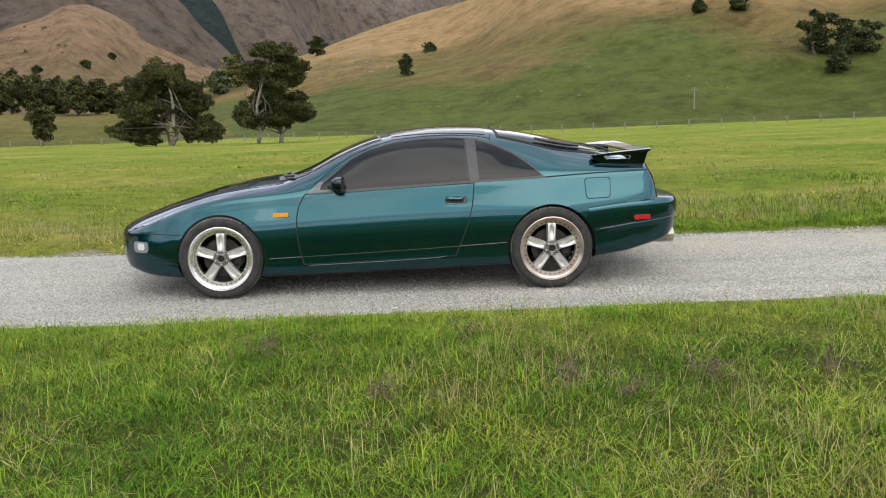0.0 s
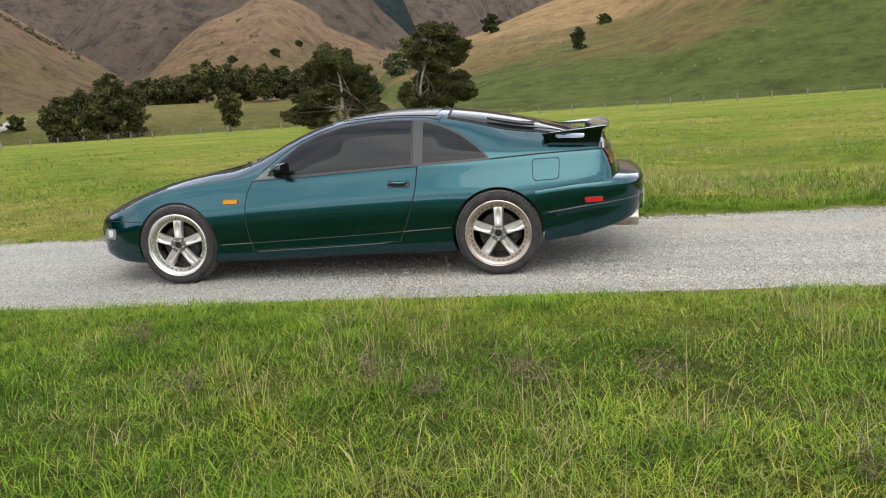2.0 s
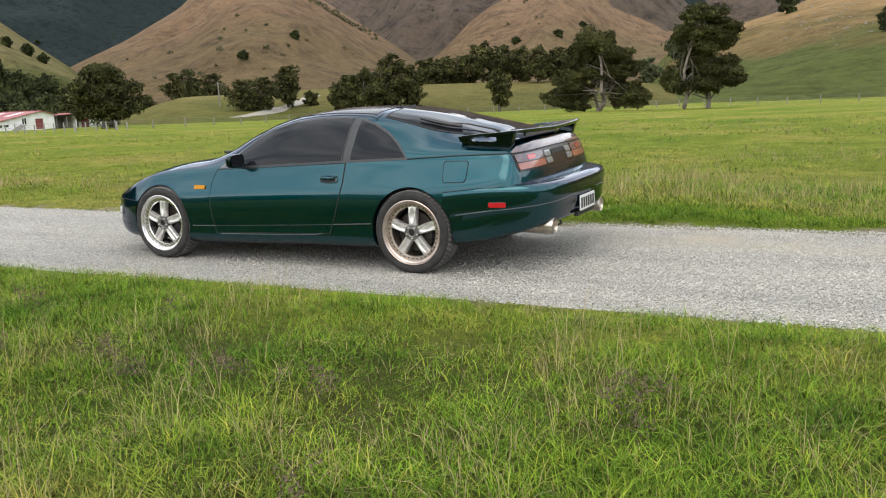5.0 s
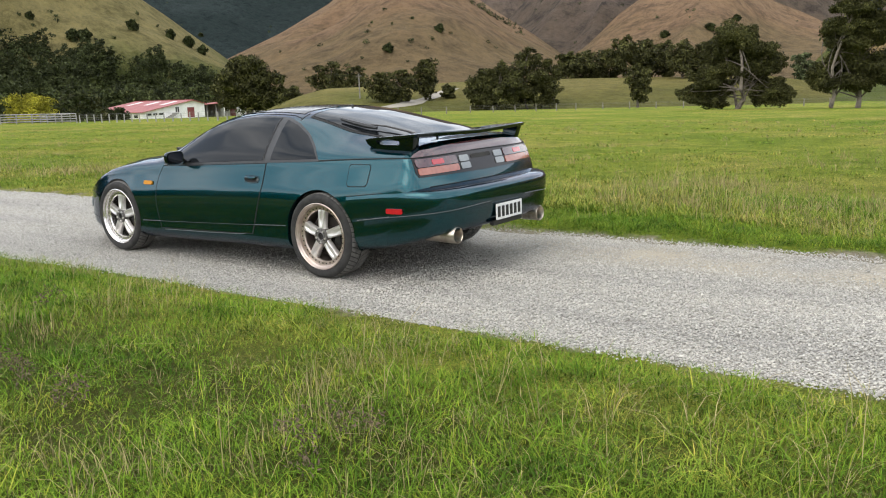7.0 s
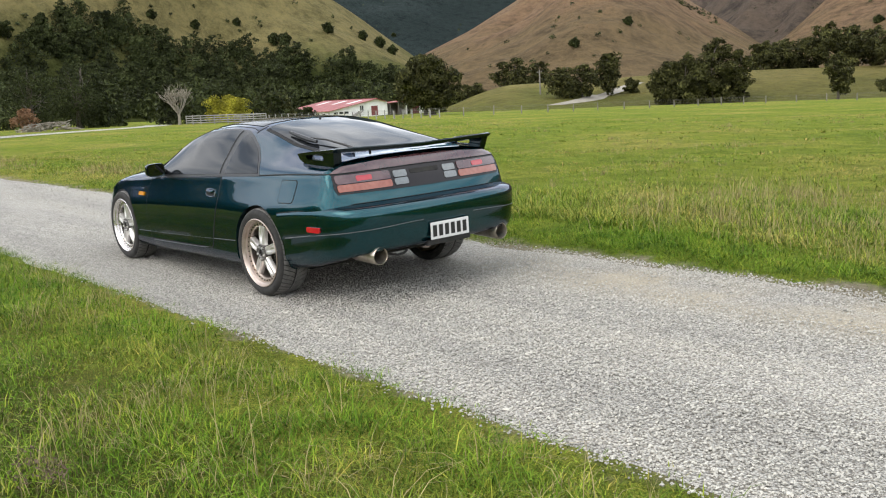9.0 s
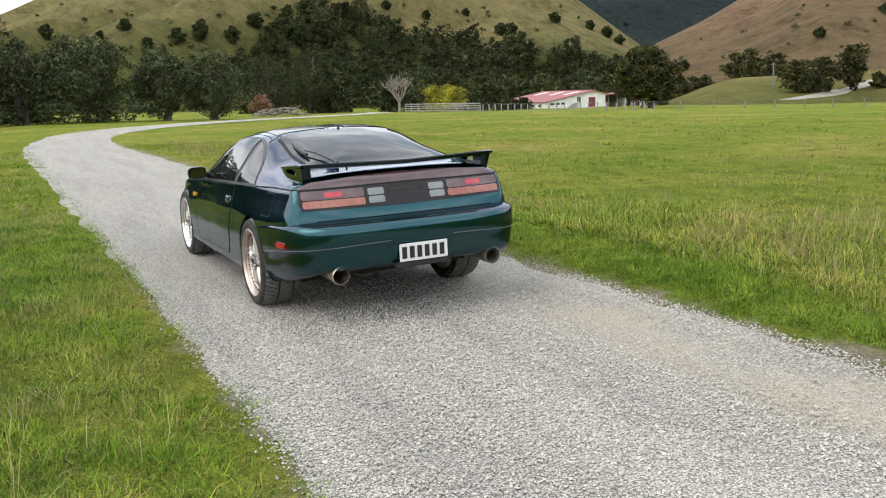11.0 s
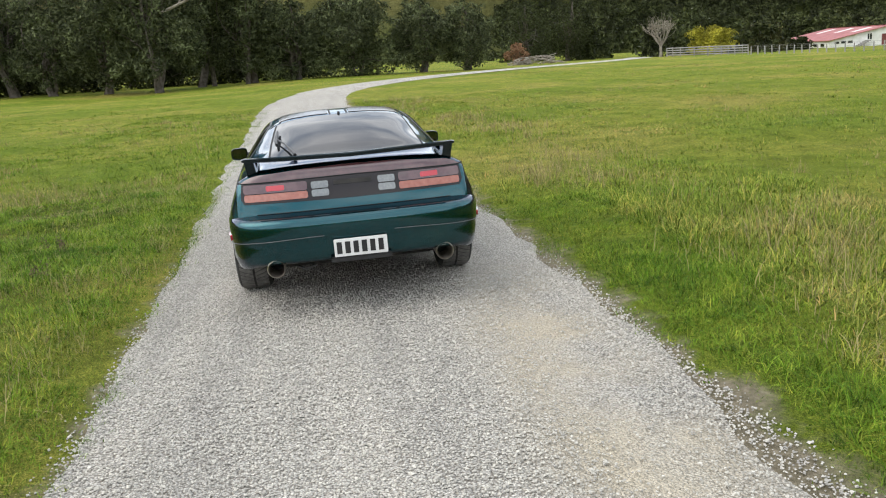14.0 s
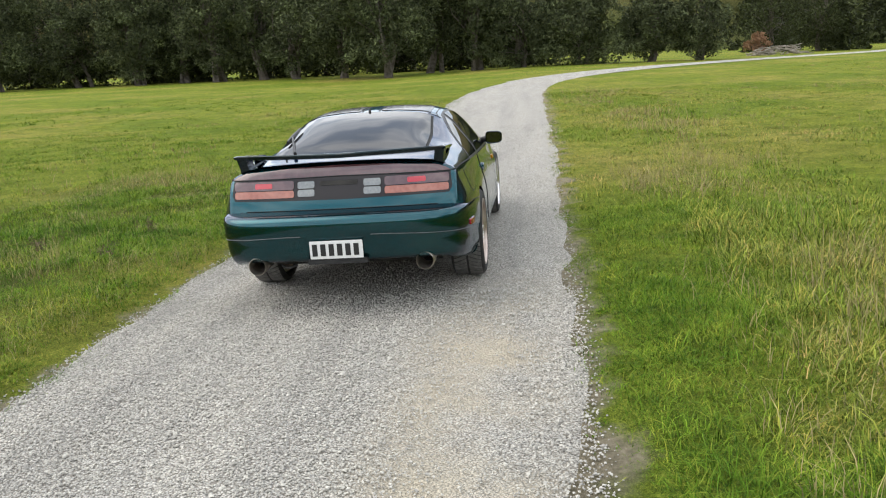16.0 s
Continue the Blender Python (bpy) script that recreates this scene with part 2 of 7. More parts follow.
def hill_material(name, low, mid, high, scale, z0, z1, gully, lean=0.0, x0=0.0):
    """Hill pasture: low slopes one colour, drier higher up, broken by noise and darker scrub."""
    m = material(name, mid, 0.95, spec=0.08)
    n, l, b = nodes_of(m)
    tc, sep, rng = n.new("ShaderNodeTexCoord"), n.new("ShaderNodeSeparateXYZ"), n.new("ShaderNodeMapRange")
    l.new(tc.outputs["Object"], sep.inputs["Vector"])
    l.new(sep.outputs["Z"], rng.inputs["Value"])
    rng.inputs["From Min"].default_value, rng.inputs["From Max"].default_value = z0, z1
    big = noise_node(m, scale, 6)
    add = n.new("ShaderNodeMath")
    add.operation = "MULTIPLY_ADD"
    add.inputs[1].default_value, add.inputs[2].default_value = 1.9, -0.95
    l.new(big, add.inputs[0])
    tot = n.new("ShaderNodeMath")
    l.new(rng.outputs["Result"], tot.inputs[0])
    l.new(add.outputs[0], tot.inputs[1])
    if lean:                                   # drier towards one end of the hillside
        side_x, sum_x = n.new("ShaderNodeMath"), n.new("ShaderNodeMath")
        side_x.operation = "MULTIPLY_ADD"
        side_x.inputs[1].default_value, side_x.inputs[2].default_value = lean, -lean * x0
        l.new(sep.outputs["X"], side_x.inputs[0])
        l.new(tot.outputs[0], sum_x.inputs[0])
        l.new(side_x.outputs[0], sum_x.inputs[1])
        tot = sum_x
    col = ramp(m, tot.outputs[0], [(0.2, low), (0.5, mid), (0.8, high)])
    fine = ramp(m, noise_node(m, scale * 9, 8, rough=0.75), [(0.34, gully), (0.50, (1, 1, 1)), (0.70, (1.28, 1.24, 1.18))])
    tuss = ramp(m, noise_node(m, scale * 26, 7, rough=0.8), [(0.32, (0.66, 0.69, 0.66)), (0.5, (1, 1, 1)), (0.7, (1.18, 1.17, 1.16))])
    paint_base(m, blend(m, 1.0, blend(m, 1.0, col, fine, "MULTIPLY"), tuss, "MULTIPLY"))
    bump(m, noise_node(m, scale * 10, 9, rough=0.72), 1.0, 0.06 / scale)
    return m


M_hillA = hill_material("green_and_golden_hillside", (0.0882, 0.1071, 0.0252), (0.1607, 0.1166, 0.0454), (0.2835, 0.189, 0.0882), 0.013, -8, 28, (0.60, 0.58, 0.52), -0.0030, -35)
M_hillA2 = hill_material("green_hill_spur", (0.0693, 0.0882, 0.0221), (0.0819, 0.0945, 0.0252), (0.126, 0.1071, 0.0378), 0.02, 0, 30, (0.75, 0.75, 0.7))
M_hillB = hill_material("brown_tussock_hill", (0.1474, 0.1055, 0.0555), (0.1787, 0.1162, 0.068), (0.1985, 0.1316, 0.0805), 0.008, 0, 80, (0.50, 0.51, 0.52))
M_hillE = hill_material("steep_gold_green_hill", (0.068, 0.080, 0.022), (0.106, 0.104, 0.036), (0.168, 0.142, 0.060), 0.016, -4, 36, (0.55, 0.58, 0.5))
M_hillF = hill_material("grey_brown_mountains", (0.0998, 0.0774, 0.0589), (0.1222, 0.0958, 0.0788), (0.1347, 0.1108, 0.0958), 0.0045, 0, 400, (0.36, 0.38, 0.44))
M_hillD = hill_material("forested_mountain", (0.0126, 0.0202, 0.0189), (0.0176, 0.0265, 0.0252), (0.0227, 0.0315, 0.0302), 0.014, 0, 300, (0.38, 0.42, 0.46))
M_knoll = hill_material("dry_knoll_pasture", (0.1008, 0.1071, 0.0252), (0.1386, 0.126, 0.0365), (0.1701, 0.148, 0.0504), 0.03, -6, 4, (0.75, 0.75, 0.7))
M_terrace = hill_material("olive_terrace_pasture", (0.0945, 0.0945, 0.0252), (0.1229, 0.1102, 0.0315), (0.1449, 0.126, 0.041), 0.03, -6, 2, (0.78, 0.76, 0.72))
M_track = noisy("pale_farm_track", (0.198, 0.1782, 0.1386), (0.2772, 0.2541, 0.2112), 2.0, 0.95, bumps=0.2)

# vehicle
M_paint = material("dark_teal_metallic_paint", (0.0006, 0.050, 0.061), 0.24, 0.94, coat=0.9)
M_paint.node_tree.nodes["Principled BSDF"].inputs["Specular Tint"].default_value = (0.05, 0.30, 0.42, 1)
M_wing = material("darker_teal_paint", (0.0007, 0.0112, 0.0147), 0.25, 0.9, coat=0.6)
bump(M_paint, noise_node(M_paint, 900, 2), 0.02, 0.0005)
M_gap = material("black_panel_gap", (0.006, 0.006, 0.006), 0.8)
M_black = noisy("satin_black_plastic", (0.012, 0.012, 0.013), (0.022, 0.022, 0.023), 30, 0.45)
M_under = noisy("dusty_underbody", (0.0132, 0.0125, 0.0119), (0.033, 0.031, 0.0277), 9, 0.9)
M_rubber = noisy("dusty_tyre_rubber", (0.0106, 0.0102, 0.0099), (0.0297, 0.0284, 0.0264), 14, 0.88, bumps=0.15, dist=0.004)
M_tread = noisy("worn_tread_rubber", (0.0924, 0.0891, 0.0845), (0.1584, 0.1518, 0.1419), 25, 0.9)
M_alloy = noisy("dusty_silver_alloy", (0.629, 0.6078, 0.5865), (0.748, 0.731, 0.714), 11, 0.34, 0.75)
M_lip = noisy("polished_lip_with_brake_dust", (0.595, 0.561, 0.5355), (0.731, 0.7055, 0.6885), 9, 0.24, 0.85)
M_lip_rear = noisy("alloy_browned_by_brake_dust", (0.357, 0.2805, 0.238), (0.527, 0.4505, 0.3995), 9, 0.32, 0.8)
M_hub = noisy("grey_hub_metal", (0.1584, 0.1518, 0.1452), (0.264, 0.2541, 0.2442), 30, 0.4, 0.8)
M_brake = noisy("rusty_brake_disc", (0.0297, 0.0238, 0.0198), (0.0561, 0.0462, 0.0396), 20, 0.6, 0.6)
M_glass = material("dark_tinted_glass", (0.006, 0.007, 0.008), 0.01, spec=0.22)
M_amber = material("amber_lens", (0.434, 0.175, 0.0007), 0.3, spec=0.2)
M_red = material("red_lens", (0.375, 0.009, 0.0165), 0.15, coat=1.0)
M_orange = noisy("orange_indicator_lens", (0.2376, 0.0594, 0.0297), (0.2838, 0.0792, 0.0429), 30, 0.22, coat=1.0)
M_maroon = noisy("smoky_maroon_lens", (0.0528, 0.0178, 0.0198), (0.0792, 0.029, 0.031), 12, 0.2, coat=1.0)
M_clear = noisy("clear_ribbed_lens", (0.132, 0.1419, 0.1452), (0.1716, 0.1848, 0.1848), 60, 0.2, coat=1.0)
M_tail = material("dark_smoked_panel", (0.012, 0.009, 0.009), 0.16, spec=0.35)
M_white = noisy("white_plate", (0.629, 0.629, 0.612), (0.68, 0.68, 0.6715), 40, 0.45)
M_ink = material("black_print", (0.012, 0.012, 0.012), 0.5)
M_steel = noisy("burnt_stainless_pipe", (0.36, 0.31, 0.25), (0.55, 0.50, 0.43), 18, 0.28, 0.9)
M_soot = material("sooty_pipe_inside", (0.012, 0.011, 0.010), 0.9)
M_trim = noisy("grey_trim_strip", (0.066, 0.0726, 0.0726), (0.1122, 0.1188, 0.1188), 30, 0.45)
M_head = noisy("clear_headlamp", (0.527, 0.5355, 0.527), (0.663, 0.663, 0.646), 60, 0.12, 0.2, coat=1.0)
M_mirror = material("mirror_glass", (0.08, 0.085, 0.095), 0.03, 1.0)
# buildings
M_wall = noisy("white_weatherboard_paint", (0.66, 0.65, 0.62), (0.80, 0.79, 0.77), 1.2, 0.6)
M_roof = noisy("faded_red_roof_iron", (0.198, 0.0436, 0.0409), (0.2772, 0.0858, 0.0792), 1.0, 0.55)
M_sky_light = material("pale_roof_sheet", (0.576, 0.528, 0.512), 0.4)
M_dark_open = material("dark_window_glass", (0.02, 0.022, 0.024), 0.1)
M_red_door = noisy("dark_red_door_paint", (0.132, 0.0231, 0.0231), (0.1848, 0.0396, 0.0363), 3, 0.5)
M_rock = noisy("lichen_grey_rock", (0.1584, 0.1386, 0.1089), (0.264, 0.2376, 0.198), 0.6, 0.95)
M_rail = noisy("pale_grey_rails", (0.2112, 0.2046, 0.1914), (0.3036, 0.297, 0.2772), 4.0, 0.85)


# ---- mesh helpers ----
def mesh_object(name, verts, faces, mat, parent=None, label="", smooth=False):
    me = bpy.data.meshes.new(name)
    me.from_pydata([tuple(v) for v in verts], [], [tuple(f) for f in faces])
    me.update()
    if smooth:
        me.polygons.foreach_set("use_smooth", [True] * len(me.polygons))
    me.materials.append(mat)
    ob = new(name, me)
    if parent:
        ob.parent = parent
    if label:
        ob["label"] = label
    return ob


def array_object(name, verts, faces, mat, parent=None, smooth=False):
    """A big mesh from numpy arrays: verts (n, 3), faces (m, k), all with k corners."""
    me = bpy.data.meshes.new(name)
    verts, faces = np.asarray(verts, np.float32), np.asarray(faces, np.int32)
    k = faces.shape[1]
    me.vertices.add(len(verts))
    me.vertices.foreach_set("co", verts.ravel())
    me.loops.add(faces.size)
    me.loops.foreach_set("vertex_index", faces.ravel())
    me.polygons.add(len(faces))
    me.polygons.foreach_set("loop_start", np.arange(0, faces.size, k, dtype=np.int32))
    me.polygons.foreach_set("use_smooth", np.full(len(faces), smooth))
    me.update(calc_edges=True)
    me.validate()
    me.materials.append(mat)
    ob = new(name, me)
    if parent:
        ob.parent = parent
    return ob


def part(name, bm, mat, parent, label="", smooth=True):
    me = bpy.data.meshes.new(name)
    bm.normal_update()
    bm.to_mesh(me)
    bm.free()
    if smooth:
        me.polygons.foreach_set("use_smooth", [True] * len(me.polygons))
        me.set_sharp_from_angle(angle=radians(38))
    me.materials.append(mat)
    ob = new(name, me)
    ob.parent = parent
    if label:
        ob["label"] = label
    return ob


def grid_faces(nu, nv, closed=False):
    i, j = np.meshgrid(np.arange(nu - 1), np.arange(nv if closed else nv - 1), indexing="ij")
    a, b = i * nv + j, i * nv + (j + 1) % nv
    return np.stack([a, b, b + nv, a + nv], -1).reshape(-1, 4)


def empty(name, m=None):
    ob = new(name)
    if m is not None:
        ob.matrix_world = m
    return ob


rng = np.random.default_rng(7)


def smooth_noise(x, y, cell, seed):
    """Value noise of arrays x, y with lumps of the given size, about -1 to 1."""
    r = np.random.default_rng(seed).uniform(-1, 1, (64, 64))
    u, v = np.asarray(x) / cell, np.asarray(y) / cell
    i, j = np.floor(u).astype(int), np.floor(v).astype(int)
    fu, fv = u - i, v - j
    fu, fv = fu * fu * (3 - 2 * fu), fv * fv * (3 - 2 * fv)
    g = lambda a, b: r[a % 64, b % 64]
    return (g(i, j) * (1 - fu) + g(i + 1, j) * fu) * (1 - fv) + (g(i, j + 1) * (1 - fu) + g(i + 1, j + 1) * fu) * fv


# ---- ground: one sheet, falling gently away past the lane ----
LANE = [(60, 1.2), (30, 0.3), (12, 0.0), (3, 0.03), (-6, -0.02), (-14, -0.08), (-24, -0.15), (-33, 0.25), (-42, 1.9), (-53, 6.3), (-63, 12.0), (-76, 21.5), (-92, 35.0), (-104, 43.5), (-112, 47.5)]
HALF = 1.62


def lane_curve(step=0.4):
    p = np.array(LANE, float)
    out = []
    for k in range(len(p) - 1):
        a, b, c, d = p[max(k - 1, 0)], p[k], p[k + 1], p[min(k + 2, len(p) - 1)]
        n = max(2, int(np.linalg.norm(c - b) / step))
        for t in np.linspace(0, 1, n, endpoint=False):
            m0, m1 = (c - a) / 2, (d - b) / 2
            out.append((2 * t**3 - 3 * t**2 + 1) * b + (t**3 - 2 * t**2 + t) * m0 + (-2 * t**3 + 3 * t**2) * c + (t**3 - t**2) * m1)
    return np.array(out + [p[-1]])


CURVE = lane_curve()


def lane_distance(x, y):
    """How far points lie from the lane's middle, signed by side for the straight stretch."""
    x, y = np.asarray(x, float), np.asarray(y, float)
    yc = np.interp(x, CURVE[::-1, 0], CURVE[::-1, 1])
    slope = np.interp(x, CURVE[::-1, 0], np.gradient(CURVE[::-1, 1], CURVE[::-1, 0]))
    return (y - yc) / np.sqrt(1 + slope**2)


def soft_plus(v, w):
    return w * np.logaddexp(0, np.asarray(v, float) / w)


def ground_height(x, y):
    x, y = np.asarray(x, float), np.asarray(y, float)
    yy = np.clip(y, -110, 160)
    z = -0.031 * (soft_plus(yy - 2.5, 1.0)) + 0.02 * soft_plus(-yy - 9, 2.0) + 0.012 * soft_plus(np.clip(x, -300, 90) - 12, 6.0)
    z = z - 0.35 * np.exp(-(((x + 62) / 9) ** 2 + ((y + 16) / 7) ** 2))
    d = np.abs(lane_distance(x, y))
    edge = HALF + 0.045 * smooth_noise(x, y, 1.3, 3) + 0.04 * smooth_noise(x, y, 0.45, 4)
    dip = np.clip((edge - d) / 0.35, -1, 1)
    z = z - 0.035 * dip * np.clip((x + 60) / 20, 0, 1)
    near = np.clip((d - HALF) / 1.2, 0, 1)
    return z + near * (0.05 * smooth_noise(x, y, 2.1, 5) + 0.03 * smooth_noise(x, y, 0.7, 6)) * np.clip(1 - (np.abs(x) - 20) / 60, 0.2, 1)


def lane_rise(x):
    """The lane lifts with the ground behind the walk's end."""
    t = np.clip((np.asarray(x, float) - 7.2) / 2.3, 0, 1)
    return 0.012 * soft_plus(np.clip(x, -300, 90) - 12, 6.0) * t * t * (3 - 2 * t)


def spaced(*stretches):
    return np.unique(np.round(np.concatenate([np.arange(a, b, s) for a, b, s in stretches]), 4))


far = np.geomspace(1, 100, 46)
gx = np.concatenate([-45 * far[::-1], spaced((-45, -12, 0.5), (-12, 11, 0.24), (11, 40, 0.8)), 41 * far])
gy = np.concatenate([-12 * np.geomspace(1, 380, 60)[::-1], spaced((-12, -2.6, 0.3), (-2.6, 2.7, 0.07), (2.7, 12, 0.3)), 12.2 * np.geomspace(1, 380, 70)])
GX, GY = np.meshgrid(gx, gy, indexing="ij")
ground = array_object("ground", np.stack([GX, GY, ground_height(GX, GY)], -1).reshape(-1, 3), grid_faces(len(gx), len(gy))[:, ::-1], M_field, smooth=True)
tagged(ground, "green grazed pasture with dry yellow patches", "ground", kind="structure")

# ---- the gravel lane ----
tang = np.gradient(CURVE, axis=0)
tang /= np.linalg.norm(tang, axis=1)[:, None]
side = np.stack([-tang[:, 1], tang[:, 0]], 1)
across = np.linspace(-1, 1, 25)
rw = HALF + 0.16
RX = CURVE[:, None, 0] + side[:, None, 0] * across[None] * rw
RY = CURVE[:, None, 1] + side[:, None, 1] * across[None] * rw
base = -0.031 * soft_plus(np.clip(RY, -110, 160) - 2.5, 1.0) + lane_rise(RX)
ruts = 0.012 * np.exp(-((np.abs(across) - 0.0) / 0.22) ** 2)[None] - 0.006 * np.exp(-((np.abs(across) - 0.48) / 0.16) ** 2)[None]
lift = np.where(RX < -40, 0.03, 0.0)
RZ = base + ruts * np.clip((np.abs(RX) - 3.2) / 3, 0, 1) + lift + 0.006 * smooth_noise(RX, RY, 0.5, 8)
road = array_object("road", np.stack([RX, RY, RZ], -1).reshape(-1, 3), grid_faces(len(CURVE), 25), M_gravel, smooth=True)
tagged(road, "pale grey loose gravel farm lane", "road", kind="structure")


# ---- hills: rings of slopes round the flat, each with its crest line ----
CX, CY, EYE_Z = 3.0, -4.0, 1.45


def hill(name, crest, foot, top, mat, label, rough=0.10, rows=44, step=0.22, foot_z=-7.0, seed=1, power=1.25, ribs=1.0, back=0.5):
    """crest: (bearing to the left of +y in degrees, elevation of the crest line in degrees)."""
    az = np.arange(crest[0][0], crest[-1][0] + step / 2, step)
    el = np.interp(az, [c[0] for c in crest], [c[1] for c in crest])
    el = np.convolve(np.pad(el, 3, mode="edge"), np.hanning(9)[1:-1] / np.hanning(9).sum(), mode="valid")
    s = np.concatenate([np.linspace(0, 1, rows), np.linspace(1, 1 + back, 10)[1:]])
    A, S = np.meshgrid(az, s, indexing="ij")
    dist = top * (1 + 0.10 * smooth_noise(az, az * 0, 7, seed + 20))[:, None]
    R = foot + (dist - foot) * S
    zc = EYE_Z + dist * np.tan(np.radians(el))[:, None] + 0 * S
    up = np.where(S <= 1, np.clip(S, 0, 1) ** power * (1 - 0.25 * np.clip(S, 0, 1)) / 0.75, 1 - 1.1 * np.clip(S - 1, 0, 9) ** 1.2)
    Z = foot_z + (zc - foot_z) * up
    arc = np.radians(A) * R
    wide = (dist - foot) * 0.35
    rib = np.abs(smooth_noise(arc + 0.35 * R, R * 0.25, np.maximum(wide.mean(), 1), seed)) + 0.5 * np.abs(smooth_noise(arc - 0.2 * R, R * 0.35, wide.mean() * 0.42, seed + 1))
    fine = smooth_noise(arc, R, wide.mean() * 0.16, seed + 2)
    body = np.clip(S * (1.0 - S) * 4, 0, 1)
    Z = Z + (zc - foot_z) * body * (-rough * 1.4 * ribs * (rib - 0.35) + rough * 0.14 * fine)
    X, Y = CX - np.sin(np.radians(A)) * R, CY + np.cos(np.radians(A)) * R
    ob = array_object(name, np.stack([X, Y, Z], -1).reshape(-1, 3), grid_faces(len(az), len(s)), mat, smooth=True)
    return tagged(ob, label, "hill", kind="structure")


hill("hill_green", [(-50, 9), (-35, 12), (-20, 12), (-10, 9), (-4.1, 6.3), (-0.4, 5.45), (2.8, 4.5), (6.4, 3.2), (10.3, 2.2), (12.9, 1.4), (14.5, -0.6), (16, -2.4)], 150, 430, M_hillA, "grassy hillside, green below and golden above", 0.17, seed=11)
hill("hill_spur", [(-60, 5), (-45, 4.2), (-35, 3.0), (-28.6, 1.35), (-26, 0.8), (-23.6, -0.1), (-21.4, -1.05), (-17, -1.6), (-13, -2.6)], 140, 215, M_hillA2, "low green hill spur below the golden slope", 0.05, seed=21)
hill("hill_brown_far", [(9, -1), (11, 1.4), (12, 2.1), (13.7, 3.1), (15.9, 4.15), (17.7, 5.45), (19.2, 6.15), (20.7, 6.05), (22.2, 5.2), (23.8, 4.75), (26, 3.3), (27.7, 1.9), (29.5, 1.1), (32, 0.2)], 330, 760, M_hillB, "bare brown tussock hill with folded spurs", 0.27, seed=31)
hill("hill_brown_near", [(25, -1.4), (27, 0.3), (28.4, 1.15), (30.4, 2.65), (32.9, 4.3), (35.1, 5.85), (37.5, 7.4), (39.5, 7.9), (41.5, 6.9), (43.3, 5.25), (46.6, 3.45), (49.4, 2.25), (51.5, 1.3), (55, -0.5)], 300, 640, M_hillB, "rounded brown tussock hill", 0.21, seed=41)
hill("hill_forest", [(38, 5), (44, 10), (50, 12.5), (56, 13), (64, 12)], 700, 1500, M_hillD, "dark forested mountain in the valley", 0.10, step=0.3, seed=51)
hill("hill_mountain", [(-8, 10), (3, 12), (12, 12.5), (22, 14), (32, 13.5), (42, 12.5), (50, 11), (58, 8)], 900, 2300, M_hillF, "grey-brown mountain range with shaded gullies", 0.36, step=0.22, rows=70, seed=61, ribs=1.3)
hill("hill_gully_forest", [(9.8, 2.0), (10.9, 3.6), (11.15, 5.1), (12.1, 6.6), (13.4, 7.6), (14.4, 7.4), (15.5, 4), (16.5, 1)], 980, 1230, M_hillD, "dark forest in the shaded mountain gully", 0.10, seed=55)
hill("hill_gully_ridge", [(9.4, -0.5), (10.9, 2.9), (11.5, 3.55), (12.2, 4.25), (13.15, 5.1), (13.8, 6.3), (16, 7.6), (20, 9.5), (26, 9), (30, 6), (33, 3)], 640, 880, M_hillF, "grey-brown mountain ridge in front of the forest gully", 0.22, seed=57, ribs=1.2)
hill("hill_steep", [(47.5, -0.8), (48.8, 1.0), (50.2, 2.15), (52, 3.5), (53.6, 4.75), (55.3, 5.9), (59, 8), (66, 10.5), (74, 10), (81, 8.6), (84, 7.4), (86, 6.65), (87.3, 6.05), (89, 5.3), (92, 4.6), (100, 5), (115, 8), (135, 8)], 175, 400, M_hillE, "steep golden-green sheep hill with scrub gullies", 0.32, seed=71, power=1.1, ribs=1.5)
hill("hill_knoll", [(35.6, -2.2), (37.4, -1.05), (39.5, -0.3), (40.9, -0.08), (43.8, -0.08), (45.6, -0.5), (48.2, -1.45), (50.5, -2.2)], 150, 205, M_knoll, "low dry grass knoll", 0.03, rows=20, seed=81, foot_z=-5.6, power=0.8, back=1.2)
hill("hill_terrace", [(10, -1.9), (13, -0.9), (16, -0.35), (22.3, -0.2), (28, -0.07), (32, -0.02), (35.6, 0.0), (38, -0.1), (42, -1.0)], 168, 225, M_terrace, "olive grass terrace below the brown hills", 0.03, rows=20, seed=91, foot_z=-5.4, power=0.8, back=1.2)
hill("hill_behind", [(118, 6), (150, 7), (190, 5), (230, 6), (270, 7), (312, 8)], 260, 600, M_hillE, "grass hills closing the valley", 0.10, step=0.6, rows=24, seed=101)


# ---- the parked coupe: body lofted from sections, panels laid on it ----
CAR_Y = 0.025
car = empty("car", pose(0, CAR_Y, 0))
tagged(car, "dark teal metallic two-door sports coupe parked on gravel", "car")


def spline(xs, ys, q):
    """Smooth curve through the points (cubic Hermite with limited slopes)."""
    xs, ys, q = np.asarray(xs, float), np.asarray(ys, float), np.asarray(q, float)
    h, d = np.diff(xs), np.diff(ys) / np.diff(xs)
    m = np.concatenate([[d[0]], np.where(d[:-1] * d[1:] > 0, 2 * d[:-1] * d[1:] / (d[:-1] + d[1:] + 1e-12), 0), [d[-1]]])
    k = np.clip(np.searchsorted(xs, q) - 1, 0, len(h) - 1)
    t = (q - xs[k]) / h[k]
    return (2 * t**3 - 3 * t**2 + 1) * ys[k] + (t**3 - 2 * t**2 + t) * h[k] * m[k] + (-2 * t**3 + 3 * t**2) * ys[k + 1] + (t**3 - t**2) * h[k] * m[k + 1]


